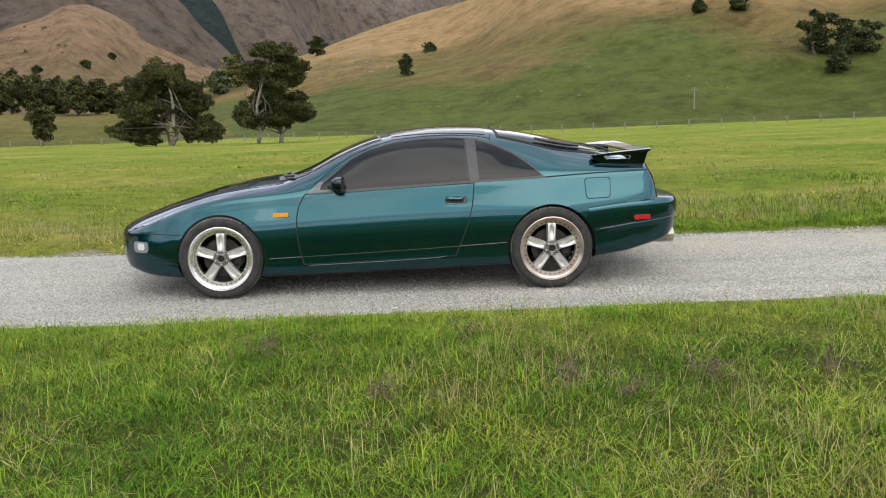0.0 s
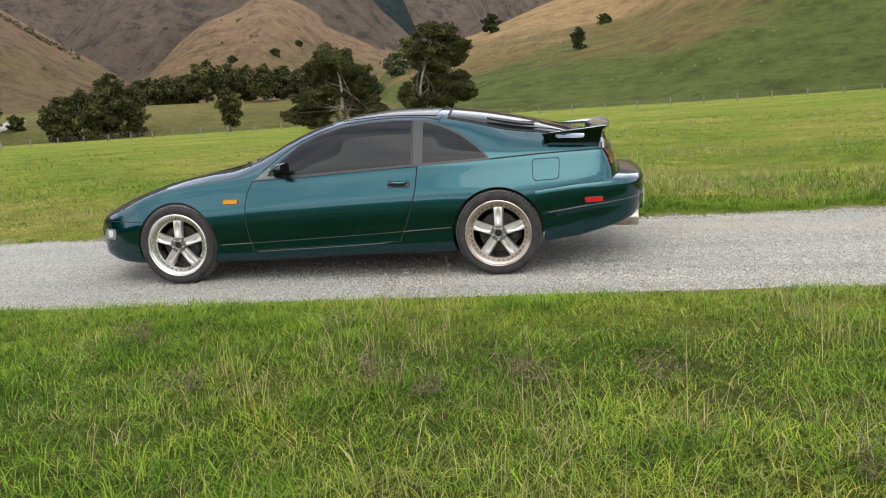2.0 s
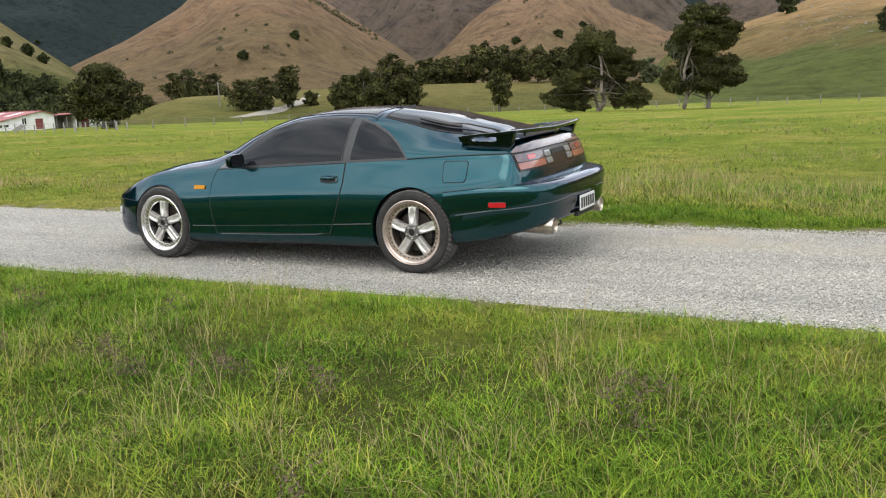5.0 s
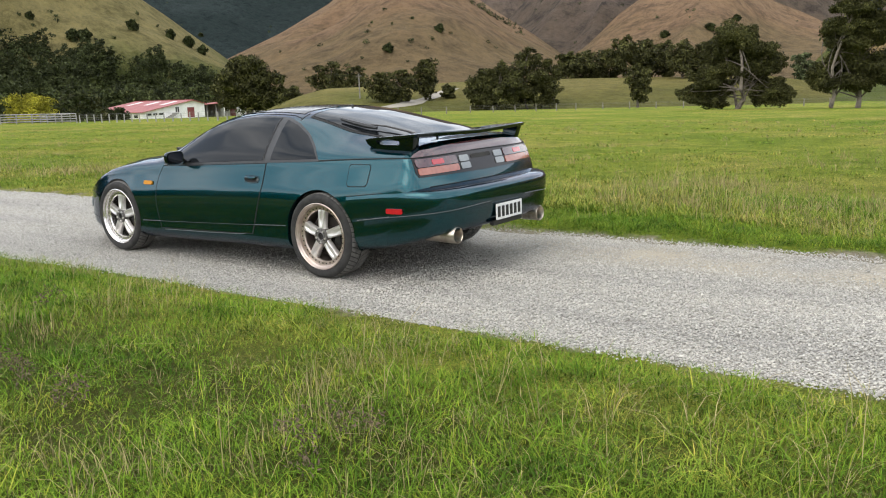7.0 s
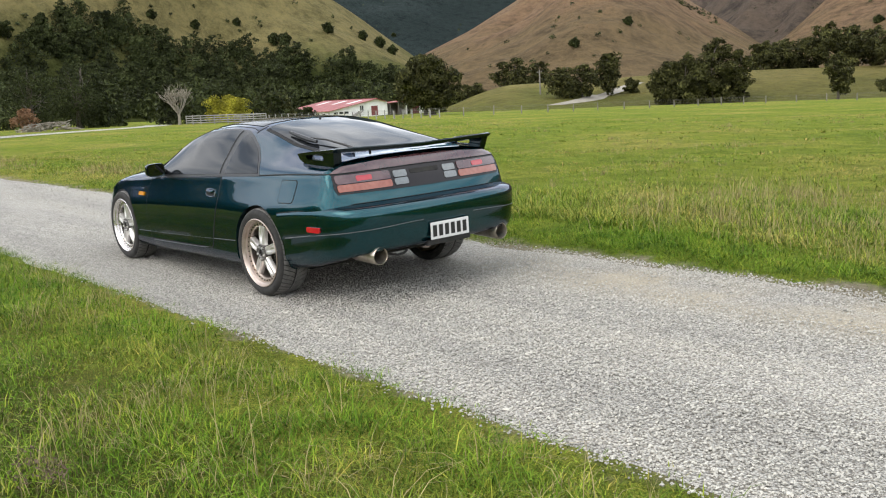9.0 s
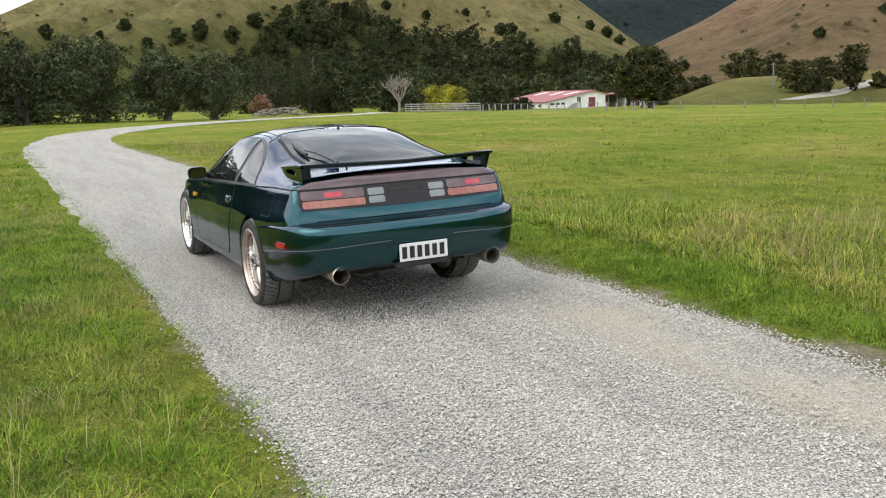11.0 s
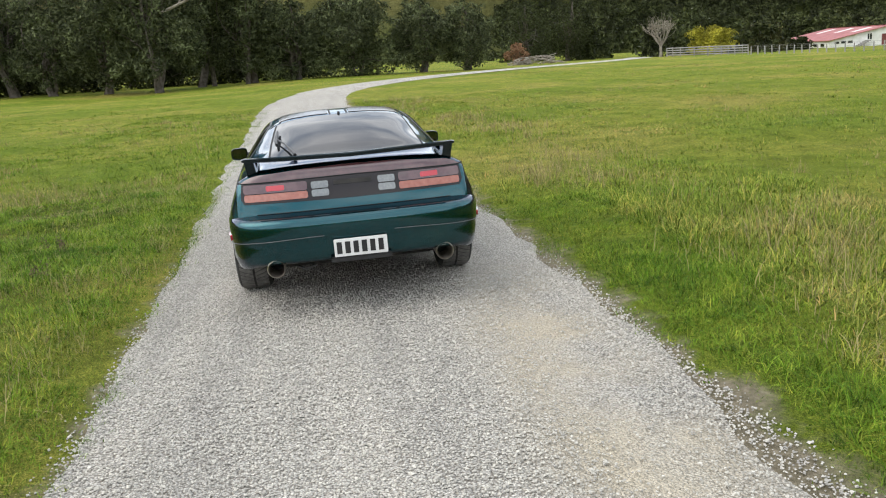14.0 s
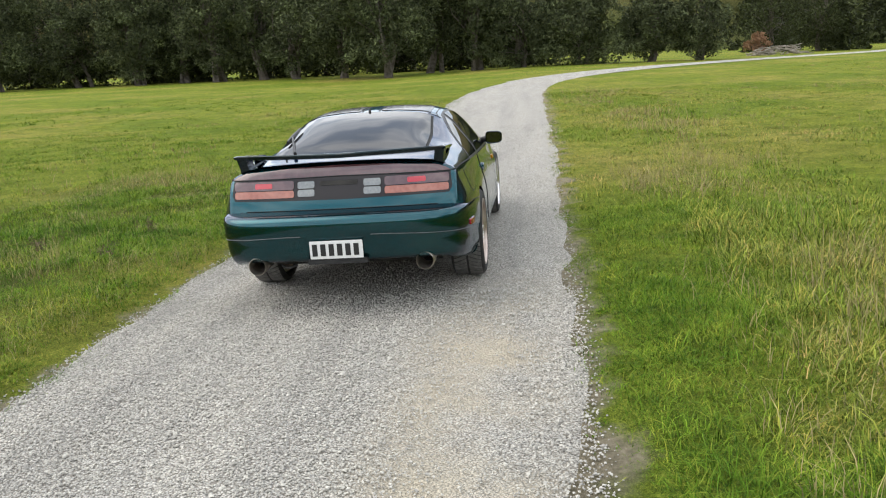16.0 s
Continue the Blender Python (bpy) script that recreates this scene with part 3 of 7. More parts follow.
# station:      x      bottom  widest  shoulder(y, z)   roof edge(y, z)   middle top
STATIONS = np.array([
    (-2.215, 0.330, 0.560, 0.540, 0.460, 0.300, 0.478, 0.482),
    (-2.200, 0.262, 0.640, 0.615, 0.490, 0.380, 0.508, 0.513),
    (-2.160, 0.245, 0.700, 0.668, 0.512, 0.430, 0.534, 0.541),
    (-2.100, 0.225, 0.745, 0.705, 0.537, 0.460, 0.564, 0.572),
    (-1.950, 0.205, 0.800, 0.750, 0.585, 0.520, 0.622, 0.634),
    (-1.700, 0.195, 0.845, 0.790, 0.665, 0.580, 0.706, 0.718),
    (-1.400, 0.190, 0.868, 0.800, 0.735, 0.620, 0.778, 0.796),
    (-1.100, 0.185, 0.872, 0.800, 0.772, 0.640, 0.826, 0.846),
    (-0.850, 0.185, 0.870, 0.795, 0.790, 0.650, 0.852, 0.876),
    (-0.620, 0.188, 0.868, 0.800, 0.800, 0.640, 0.915, 0.960),
    (-0.350, 0.192, 0.868, 0.805, 0.806, 0.610, 1.035, 1.095),
    (-0.100, 0.198, 0.868, 0.806, 0.816, 0.580, 1.125, 1.185),
    (0.150, 0.204, 0.870, 0.806, 0.826, 0.565, 1.168, 1.232),
    (0.450, 0.208, 0.872, 0.806, 0.840, 0.555, 1.180, 1.252),
    (0.750, 0.210, 0.874, 0.806, 0.854, 0.550, 1.168, 1.244),
    (1.050, 0.212, 0.878, 0.800, 0.866, 0.545, 1.125, 1.208),
    (1.350, 0.225, 0.880, 0.790, 0.876, 0.540, 1.068, 1.150),
    (1.650, 0.290, 0.872, 0.780, 0.886, 0.570, 1.018, 1.076),
    (1.850, 0.330, 0.860, 0.772, 0.892, 0.595, 0.984, 1.020),
    (1.950, 0.360, 0.851, 0.768, 0.895, 0.610, 0.973, 1.003),
    (2.050, 0.385, 0.840, 0.766, 0.898, 0.620, 0.962, 0.992),
    (2.090, 0.395, 0.834, 0.764, 0.888, 0.620, 0.943, 0.966),
    (2.135, 0.405, 0.826, 0.765, 0.838, 0.620, 0.862, 0.876),
    (2.180, 0.420, 0.816, 0.768, 0.745, 0.620, 0.752, 0.756),
    (2.204, 0.430, 0.806, 0.770, 0.672, 0.620, 0.677, 0.679),
    (2.212, 0.440, 0.800, 0.768, 0.640, 0.620, 0.645, 0.647),
])
NX, NS = 210, 64


def car_loft():
    sx = STATIONS[:, 0]
    q = np.sort(np.concatenate([np.linspace(sx[0], sx[-1], NX - 55), np.linspace(2.05, sx[-1], 40), np.linspace(sx[0], -2.05, 15)]))
    bot, wid, sy, sz, ry, rz, top = (spline(sx, STATIONS[:, k], q) for k in range(1, 8))
    verts = []
    for i, x in enumerate(q):
        b, w, y5, z5, y7, z7, zt = bot[i], wid[i], sy[i], sz[i], ry[i], rz[i], top[i]
        hgt = z5 - b
        zw = b + 0.50 * hgt
        cab = np.clip((z7 - z5) / 0.25, 0, 1)      # 1 where there is a cabin above the shoulder
        py = [w * 0.55, w - 0.030, w - 0.014, w - 0.006, w, w - 0.13 * (w - y5), w - 0.42 * (w - y5), w - 0.74 * (w - y5), y5]
        pz = [b + 0.02, b, b + 0.020, b + 0.20 * hgt, zw, b + 0.64 * hgt, b + 0.76 * hgt, b + 0.89 * hgt, z5]
        mid = 0.5
        py += [y5 + (y7 - y5) * mid + 0.025 * cab, y7, y7 * 0.86, y7 * 0.5, 0.0]
        pz += [z5 + (z7 - z5) * mid + (1 - cab) * 0.15 * (z7 - z5), z7, z7 + (zt - z7) * (0.48 if cab > 0.1 else 0.3), z7 + (zt - z7) * 0.88, zt]
        py, pz = np.array(py), np.array(pz)
        u = np.concatenate([[0], np.cumsum(np.hypot(np.diff(py), np.diff(pz)) + 1e-4)])
        u /= u[-1]
        t = np.linspace(0, 1, NS)
        yy, zz = catmull(u, py, t), catmull(u, pz, t)
        bow = np.clip((-x - 1.0) / 1.2, 0, 1) ** 2.0 * 0.33
        bow2 = np.clip((x - 1.7) / 0.7, 0, 1) ** 2.0 * 0.14
        xx = x + bow * (np.abs(yy) / 0.8) ** 2.4 - bow2 * (np.abs(yy) / 0.8) ** 3.2
        verts.append(np.stack([xx, yy, zz], 1))
    # closing rows over the tail end, on the same curve across the car
    last = verts[-1]
    zm = 0.5
    for k in (0.9, 0.75, 0.5, 0.25, 0.04):
        row = last.copy()
        row[:, 2] = zm + (last[:, 2] - zm) * k
        row[:, 0] += 0.006 * (1 - k * k)
        verts.append(row)
    first, zf = verts[0], 0.40
    for k in (0.75, 0.4, 0.05):
        row = first.copy()
        row[:, 2] = zf + (first[:, 2] - zf) * k
        row[:, 0] -= 0.006 * (1 - k * k)
        verts.insert(0, row)
    half = np.array(verts)
    other = half[:, ::-1][:, 1:] * np.array([1, -1, 1])
    return np.concatenate([half, other], axis=1)


def catmull(u, p, t):
    k = np.clip(np.searchsorted(u, t, side="right") - 1, 0, len(u) - 2)
    m = np.gradient(p, u)
    h = u[k + 1] - u[k]
    s = (t - u[k]) / h
    return (2 * s**3 - 3 * s**2 + 1) * p[k] + (s**3 - 2 * s**2 + s) * h * m[k] + (-2 * s**3 + 3 * s**2) * p[k + 1] + (s**3 - s**2) * h * m[k + 1]


RINGS = car_loft()
nst, nring = RINGS.shape[:2]
shell_faces = [tuple(f) for f in grid_faces(nst, nring)]
shell_verts = [tuple(v) for v in RINGS.reshape(-1, 3)]
from_top = [(i * nring, i * nring + nring - 1, (i + 1) * nring + nring - 1, (i + 1) * nring) for i in range(nst - 1)]
caps = [tuple(range(nring))[::1], tuple(range((nst - 1) * nring, nst * nring))[::-1]]
full_faces = shell_faces + [f[::-1] for f in from_top] + caps

# rear bumper cover: a section swept round the tail, with a ledge below the lamps
TAIL_OUT = [(2.388, 0), (2.384, 0.25), (2.370, 0.45), (2.342, 0.60), (2.300, 0.70), (2.238, 0.776), (2.150, 0.820), (2.050, 0.845), (1.900, 0.862), (1.750, 0.873), (1.570, 0.880)]
TAIL_IN = [(2.200, 0), (2.196, 0.25), (2.184, 0.45), (2.166, 0.58), (2.146, 0.67), (2.118, 0.752), (2.080, 0.796), (2.010, 0.822), (1.900, 0.846), (1.750, 0.862), (1.570, 0.870)]
# share of the way from the seam out to the face; drop below the seam or share of the way from strip to bottom; inset
TAIL_ROWS = [(-0.05, 0.000, 0.0), (0.10, 0.005, 0.0), (0.50, 0.013, 0.0), (0.80, 0.022, 0.0), (0.93, 0.036, 0.0), (0.99, 0.056, 0.0), (1.0, 0.085, 0.0), (1.0, 0.115, 0.001)]
TAIL_LOW = [(0.0, 0.003), (0.04, 0.009), (0.30, 0.013), (0.60, 0.022), (0.82, 0.036), (0.94, 0.056), (1.0, 0.085), (0.98, 0.20)]


def tail_cover():
    k = np.arange(len(TAIL_OUT))
    q = np.linspace(0, k[-1], 73)
    ox, oy = (catmull(k.astype(float), np.array([p[i] for p in TAIL_OUT], float), q) for i in (0, 1))
    ix, iy = (catmull(k.astype(float), np.array([p[i] for p in TAIL_IN], float), q) for i in (0, 1))
    d = np.stack([np.gradient(ox), np.gradient(oy)], 1)
    d /= np.linalg.norm(d, axis=1)[:, None]
    nx, ny = -d[:, 1], d[:, 0]
    zs = np.interp(ox, [1.57, 1.8, 2.05, 2.2, 2.388], [0.630, 0.656, 0.680, 0.692, 0.700])
    zt = np.interp(ox, [1.57, 1.8, 1.95, 2.1, 2.25, 2.388], [0.448, 0.480, 0.500, 0.521, 0.540, 0.546])
    zb = np.interp(ox, [1.57, 1.9, 2.05, 2.2, 2.30, 2.388], [0.225, 0.268, 0.305, 0.338, 0.360, 0.372])
    rows = [np.stack([ix + (ox - ix) * f + nx * w, iy + (oy - iy) * f + ny * w, zs - g], 1) for f, g, w in TAIL_ROWS]
    rows += [np.stack([ox + nx * w, oy + ny * w, zt + (zb - zt) * g], 1) for g, w in TAIL_LOW]
    half = np.array(rows)
    for r in half:                      # the front edge follows the wheel opening
        lim = 1.285 + np.sqrt(np.maximum(0.352**2 - (r[:, 2] - 0.322) ** 2, 0))
        r[:, 0] = np.maximum(r[:, 0], np.maximum(lim, 1.572))
    return np.concatenate([half[:, ::-1], half[:, 1:] * np.array([1, -1, 1])], axis=1)


COVER = tail_cover()
cover_verts = [tuple(v) for v in COVER.reshape(-1, 3)]
cover_faces = [tuple(f) for f in grid_faces(*COVER.shape[:2])]

# surface to lay panels on
from mathutils.bvhtree import BVHTree
off = len(shell_verts)
SKIN = BVHTree.FromPolygons(shell_verts + cover_verts, shell_faces + [tuple(f) for f in caps] + [tuple(i + off for i in f) for f in cover_faces])


def on_side(x, z, sgn, lift=0.0):
    p, n, *_ = SKIN.ray_cast(Vector((x, sgn * 2, z)), Vector((0, -sgn, 0)))
    if p is None:
        p, n, *_ = SKIN.find_nearest(Vector((x, sgn * 0.8, z)))
    n = n if n.y * sgn > 0 else -n
    return p + n * lift


def on_top(x, y, lift=0.0):
    p, n, *_ = SKIN.ray_cast(Vector((x, y, 3)), Vector((0, 0, -1)))
    if p is None:
        p, n, *_ = SKIN.find_nearest(Vector((x, y, 1.0)))
    n = n if n.z > 0 else -n
    return p + n * lift


def on_back(y, z, lift=0.0):
    p, n, *_ = SKIN.ray_cast(Vector((4, y, z)), Vector((-1, 0, 0)))
    if p is None:
        p, n, *_ = SKIN.find_nearest(Vector((2.2, y, z)))
    n = n if n.x > 0 else -n
    return p + n * lift


def on_corner(angle, z, lift=0.0):
    """On the tail end, by the bearing in degrees from straight back round to the flank."""
    way = Vector((math.cos(radians(angle)), math.sin(radians(angle)), 0))
    p, n, *_ = SKIN.ray_cast(Vector((1.75, 0, z)) + way * 3, -way)
    if p is None:
        p, n, *_ = SKIN.find_nearest(Vector((1.75, 0, z)) + way * 0.7)
    n = n if n.dot(way) > 0 else -n
    return p + n * lift


def panel(name, lower, upper, project, mat, lift, parent, label="", nu=28, nv=8, thick=0.006):
    """A panel on the skin between two lines of (a, b) points, with a turned-in rim."""
    def along(line, t):
        l = np.array(line, float)
        d = np.concatenate([[0], np.cumsum(np.hypot(*np.diff(l, axis=0).T))])
        return np.stack([np.interp(t * d[-1], d, l[:, 0]), np.interp(t * d[-1], d, l[:, 1])], -1)
    ts = np.linspace(0, 1, nu)
    lo, hi = along(lower, ts), along(upper, ts)
    verts = []
    for j in range(nv):
        s = j / (nv - 1)
        for i in range(nu):
            a, b = lo[i] * (1 - s) + hi[i] * s
            verts.append(project(a, b, lift))
    n = len(verts)
    faces = [tuple(f) for f in grid_faces(nv, nu)]
    ring = [i for i in range(nu)] + [j * nu + nu - 1 for j in range(1, nv)] + [(nv - 1) * nu + i for i in range(nu - 2, -1, -1)] + [j * nu for j in range(nv - 2, 0, -1)]
    for k, r in enumerate(ring):
        j, i = divmod(r, nu)
        s = j / (nv - 1)
        a, b = lo[i] * (1 - s) + hi[i] * s
        verts.append(project(a, b, lift - thick))
    for k in range(len(ring)):
        a, b = ring[k], ring[(k + 1) % len(ring)]
        faces.append((a, b, n + (k + 1) % len(ring), n + k))
    bm = bmesh.new()
    vs = [bm.verts.new(v) for v in verts]
    for f in faces:
        try:
            bm.faces.new([vs[i] for i in f])
        except ValueError:
            pass
    bmesh.ops.recalc_face_normals(bm, faces=bm.faces)
    # outward by the middle of the car
    mid = sum((v.co for v in bm.verts), Vector()) / len(bm.verts)
    f0 = max(bm.faces, key=lambda f: f.calc_area())
    if f0.normal.dot(f0.calc_center_median() - Vector((mid.x * 0.5, 0, 0.45))) < 0:
        bmesh.ops.reverse_faces(bm, faces=bm.faces)
    return part(name, bm, mat, parent, label)


def tube(bm, pts, r, seg=6, closed=False, flat=1.0):
    """A tube through points."""
    pts = [Vector(p) for p in pts]
    rings = []
    for k, p in enumerate(pts):
        d = (pts[min(k + 1, len(pts) - 1)] - pts[max(k - 1, 0)]).normalized()
        a = d.orthogonal().normalized() if abs(d.z) > 0.9 else d.cross(Vector((0, 0, 1))).normalized()
        b = d.cross(a)
        rr = r[k] if isinstance(r, (list, tuple)) else r
        rings.append([bm.verts.new(p + a * (rr * math.cos(2 * math.pi * i / seg)) + b * (rr * flat * math.sin(2 * math.pi * i / seg))) for i in range(seg)])
    for q, s in zip(rings, rings[1:]):
        for i in range(seg):
            bm.faces.new((q[i], q[(i + 1) % seg], s[(i + 1) % seg], s[i]))
    bm.faces.new(rings[0][::-1])
    bm.faces.new(rings[-1])
    return bm


def lathe(bm, profile, centre, seg=48, closed=True):
    """Turns (radius, y) points round the car's y axis at centre."""
    rings = []
    for r, y in profile:
        rings.append([bm.verts.new((centre[0] + r * math.cos(2 * math.pi * i / seg), centre[1] + y, centre[2] + r * math.sin(2 * math.pi * i / seg))) for i in range(seg)])
    pairs = list(zip(rings, rings[1:])) + ([(rings[-1], rings[0])] if closed else [])
    for q, s in pairs:
        for i in range(seg):
            bm.faces.new((q[i], q[(i + 1) % seg], s[(i + 1) % seg], s[i]))
    bmesh.ops.recalc_face_normals(bm, faces=bm.faces)
    return bm


def box(bm, lo, hi, bevel=0.0):
    r = bmesh.ops.create_cube(bm, size=1)
    lo, hi = Vector(lo), Vector(hi)
    for v in r["verts"]:
        v.co = Vector(((lo[i] + hi[i]) / 2 + v.co[i] * (hi[i] - lo[i]) for i in range(3)))
    if bevel:
        es = {e for v in r["verts"] for e in v.link_edges}
        bmesh.ops.bevel(bm, geom=list(es), offset=bevel, segments=2, affect="EDGES")
    return bm


# body shell with the wheel openings cut out
bm = bmesh.new()
vs = [bm.verts.new(v) for v in shell_verts]
for f in full_faces:
    bm.faces.new([vs[i] for i in f])
bmesh.ops.recalc_face_normals(bm, faces=bm.faces)
body = part("body", bm, M_paint, car)
AXLES = {"front": (-1.280, 0.74, 0.338), "rear": (1.285, 0.75, 0.343)}
bmc = bmesh.new()
for ax, (x, yy, rad) in AXLES.items():
    for sgn in (-1, 1):
        lathe(bmc, [(0.001, -0.30), (rad, -0.30), (rad, 0.30), (0.001, 0.30)], (x, sgn * (0.60 + 0.30), 0.322), 64, closed=True)
cut_me = bpy.data.meshes.new("wheel_opening")
bmc.to_mesh(cut_me)
bmc.free()
cutter = new("wheel_opening", cut_me)
cutter.matrix_world = car.matrix_world
mod = body.modifiers.new("openings", "BOOLEAN")
mod.operation, mod.object, mod.solver = "DIFFERENCE", cutter, "EXACT"
bpy.context.view_layer.update()
dg = bpy.context.evaluated_depsgraph_get()
cut_body = bpy.data.meshes.new_from_object(body.evaluated_get(dg))
body.modifiers.clear()
body.data = cut_body
bpy.data.objects.remove(cutter)
body.data.polygons.foreach_set("use_smooth", [True] * len(body.data.polygons))
body.data.set_sharp_from_angle(angle=radians(40))
body.data.materials.clear()
body.data.materials.append(M_paint)


bm = bmesh.new()
vs = [bm.verts.new(v) for v in cover_verts]
for f in cover_faces:
    bm.faces.new([vs[i] for i in f])
bmesh.ops.recalc_face_normals(bm, faces=bm.faces)
bumper = part("rear_bumper", bm, M_paint, car, "dark teal rear bumper cover")
bm = bmesh.new()
tube(bm, [Vector(v) + Vector((0, 0, 0.001)) for v in COVER[0] * 0.35 + COVER[1] * 0.65], 0.0032, 6)
part("bumper_seam", bm, M_gap, bumper)


def polyline(line, t):
    l = np.array(line, float)
    d = np.concatenate([[0], np.cumsum(np.hypot(*np.diff(l, axis=0).T))])
    return np.stack([np.interp(t * d[-1], d, l[:, 0]), np.interp(t * d[-1], d, l[:, 1])], -1)


def coons(name, low, high, left, right, project, mat, lift, parent, label="", nu=30, nv=16, thick=0.005, out=(0, 0, 0)):
    """A panel on the skin inside four border lines of (a, b); out grows or shrinks it about its middle."""
    u, v = np.linspace(0, 1, nu), np.linspace(0, 1, nv)
    L, H, A, B = polyline(low, u), polyline(high, u), polyline(left, v), polyline(right, v)
    g = np.zeros((nv, nu, 2))
    for j in range(nv):
        for i in range(nu):
            s, t = u[i], v[j]
            g[j, i] = (1 - t) * L[i] + t * H[i] + (1 - s) * A[j] + s * B[j] - ((1 - s) * (1 - t) * L[0] + s * (1 - t) * L[-1] + (1 - s) * t * H[0] + s * t * H[-1])
    if out[0]:
        mid, half = (g.max((0, 1)) + g.min((0, 1))) / 2, (g.max((0, 1)) - g.min((0, 1))) / 2
        g = mid + (g - mid) * (1 + out[0] / half)
    verts = [project(a, b, lift) for a, b in g.reshape(-1, 2)]
    n = len(verts)
    faces = [tuple(f) for f in grid_faces(nv, nu)]
    ring = list(range(nu)) + [j * nu + nu - 1 for j in range(1, nv)] + [(nv - 1) * nu + i for i in range(nu - 2, -1, -1)] + [j * nu for j in range(nv - 2, 0, -1)]
    verts += [project(*g.reshape(-1, 2)[r], lift - thick) for r in ring]
    for k in range(len(ring)):
        a, b = ring[k], ring[(k + 1) % len(ring)]
        faces.append((b, a, n + k, n + (k + 1) % len(ring)))
    a, b, c = (Vector(verts[k]) for k in (faces[0][0], faces[0][1], faces[0][2]))
    up = (b - a).cross(c - a)
    hint = Vector(project(*g[0, 0], lift + 0.05)) - Vector(verts[0])
    if up.dot(hint) < 0:
        faces = [f[::-1] for f in faces]
    ob = mesh_object(name, verts, faces, mat, parent, label, smooth=True)
    ob.data.set_sharp_from_angle(angle=radians(38))
    return ob


def seam(name, line, project, mat, r, parent, lift=0.0, step=0.02, flat=1.0, label=""):
    l = np.array(line, float)
    n = max(3, int(np.hypot(*np.diff(l, axis=0).T).sum() / step))
    pts = [project(a, b, lift) for a, b in polyline(line, np.linspace(0, 1, n))]
    return part(name, tube(bmesh.new(), pts, r, 6, flat=flat), mat, parent, label)


def slab(name, quad, project, mat, lift, parent, label="", thick=0.012, nu=10, nv=5):
    """A small lens or plate that follows the skin: quad is (a0, b0, a1, b1)."""
    a0, b0, a1, b1 = quad
    r = min(a1 - a0, b1 - b0) * 0.18
    low, high = [(a0 + r, b0), (a1 - r, b0)], [(a0 + r, b1), (a1 - r, b1)]
    left = [(a0 + r, b0), (a0, b0 + r), (a0, b1 - r), (a0 + r, b1)]
    right = [(a1 - r, b0), (a1, b0 + r), (a1, b1 - r), (a1 - r, b1)]
    return coons(name, low, high, left, right, project, mat, lift, parent, label, nu, max(nv, 6), thick)


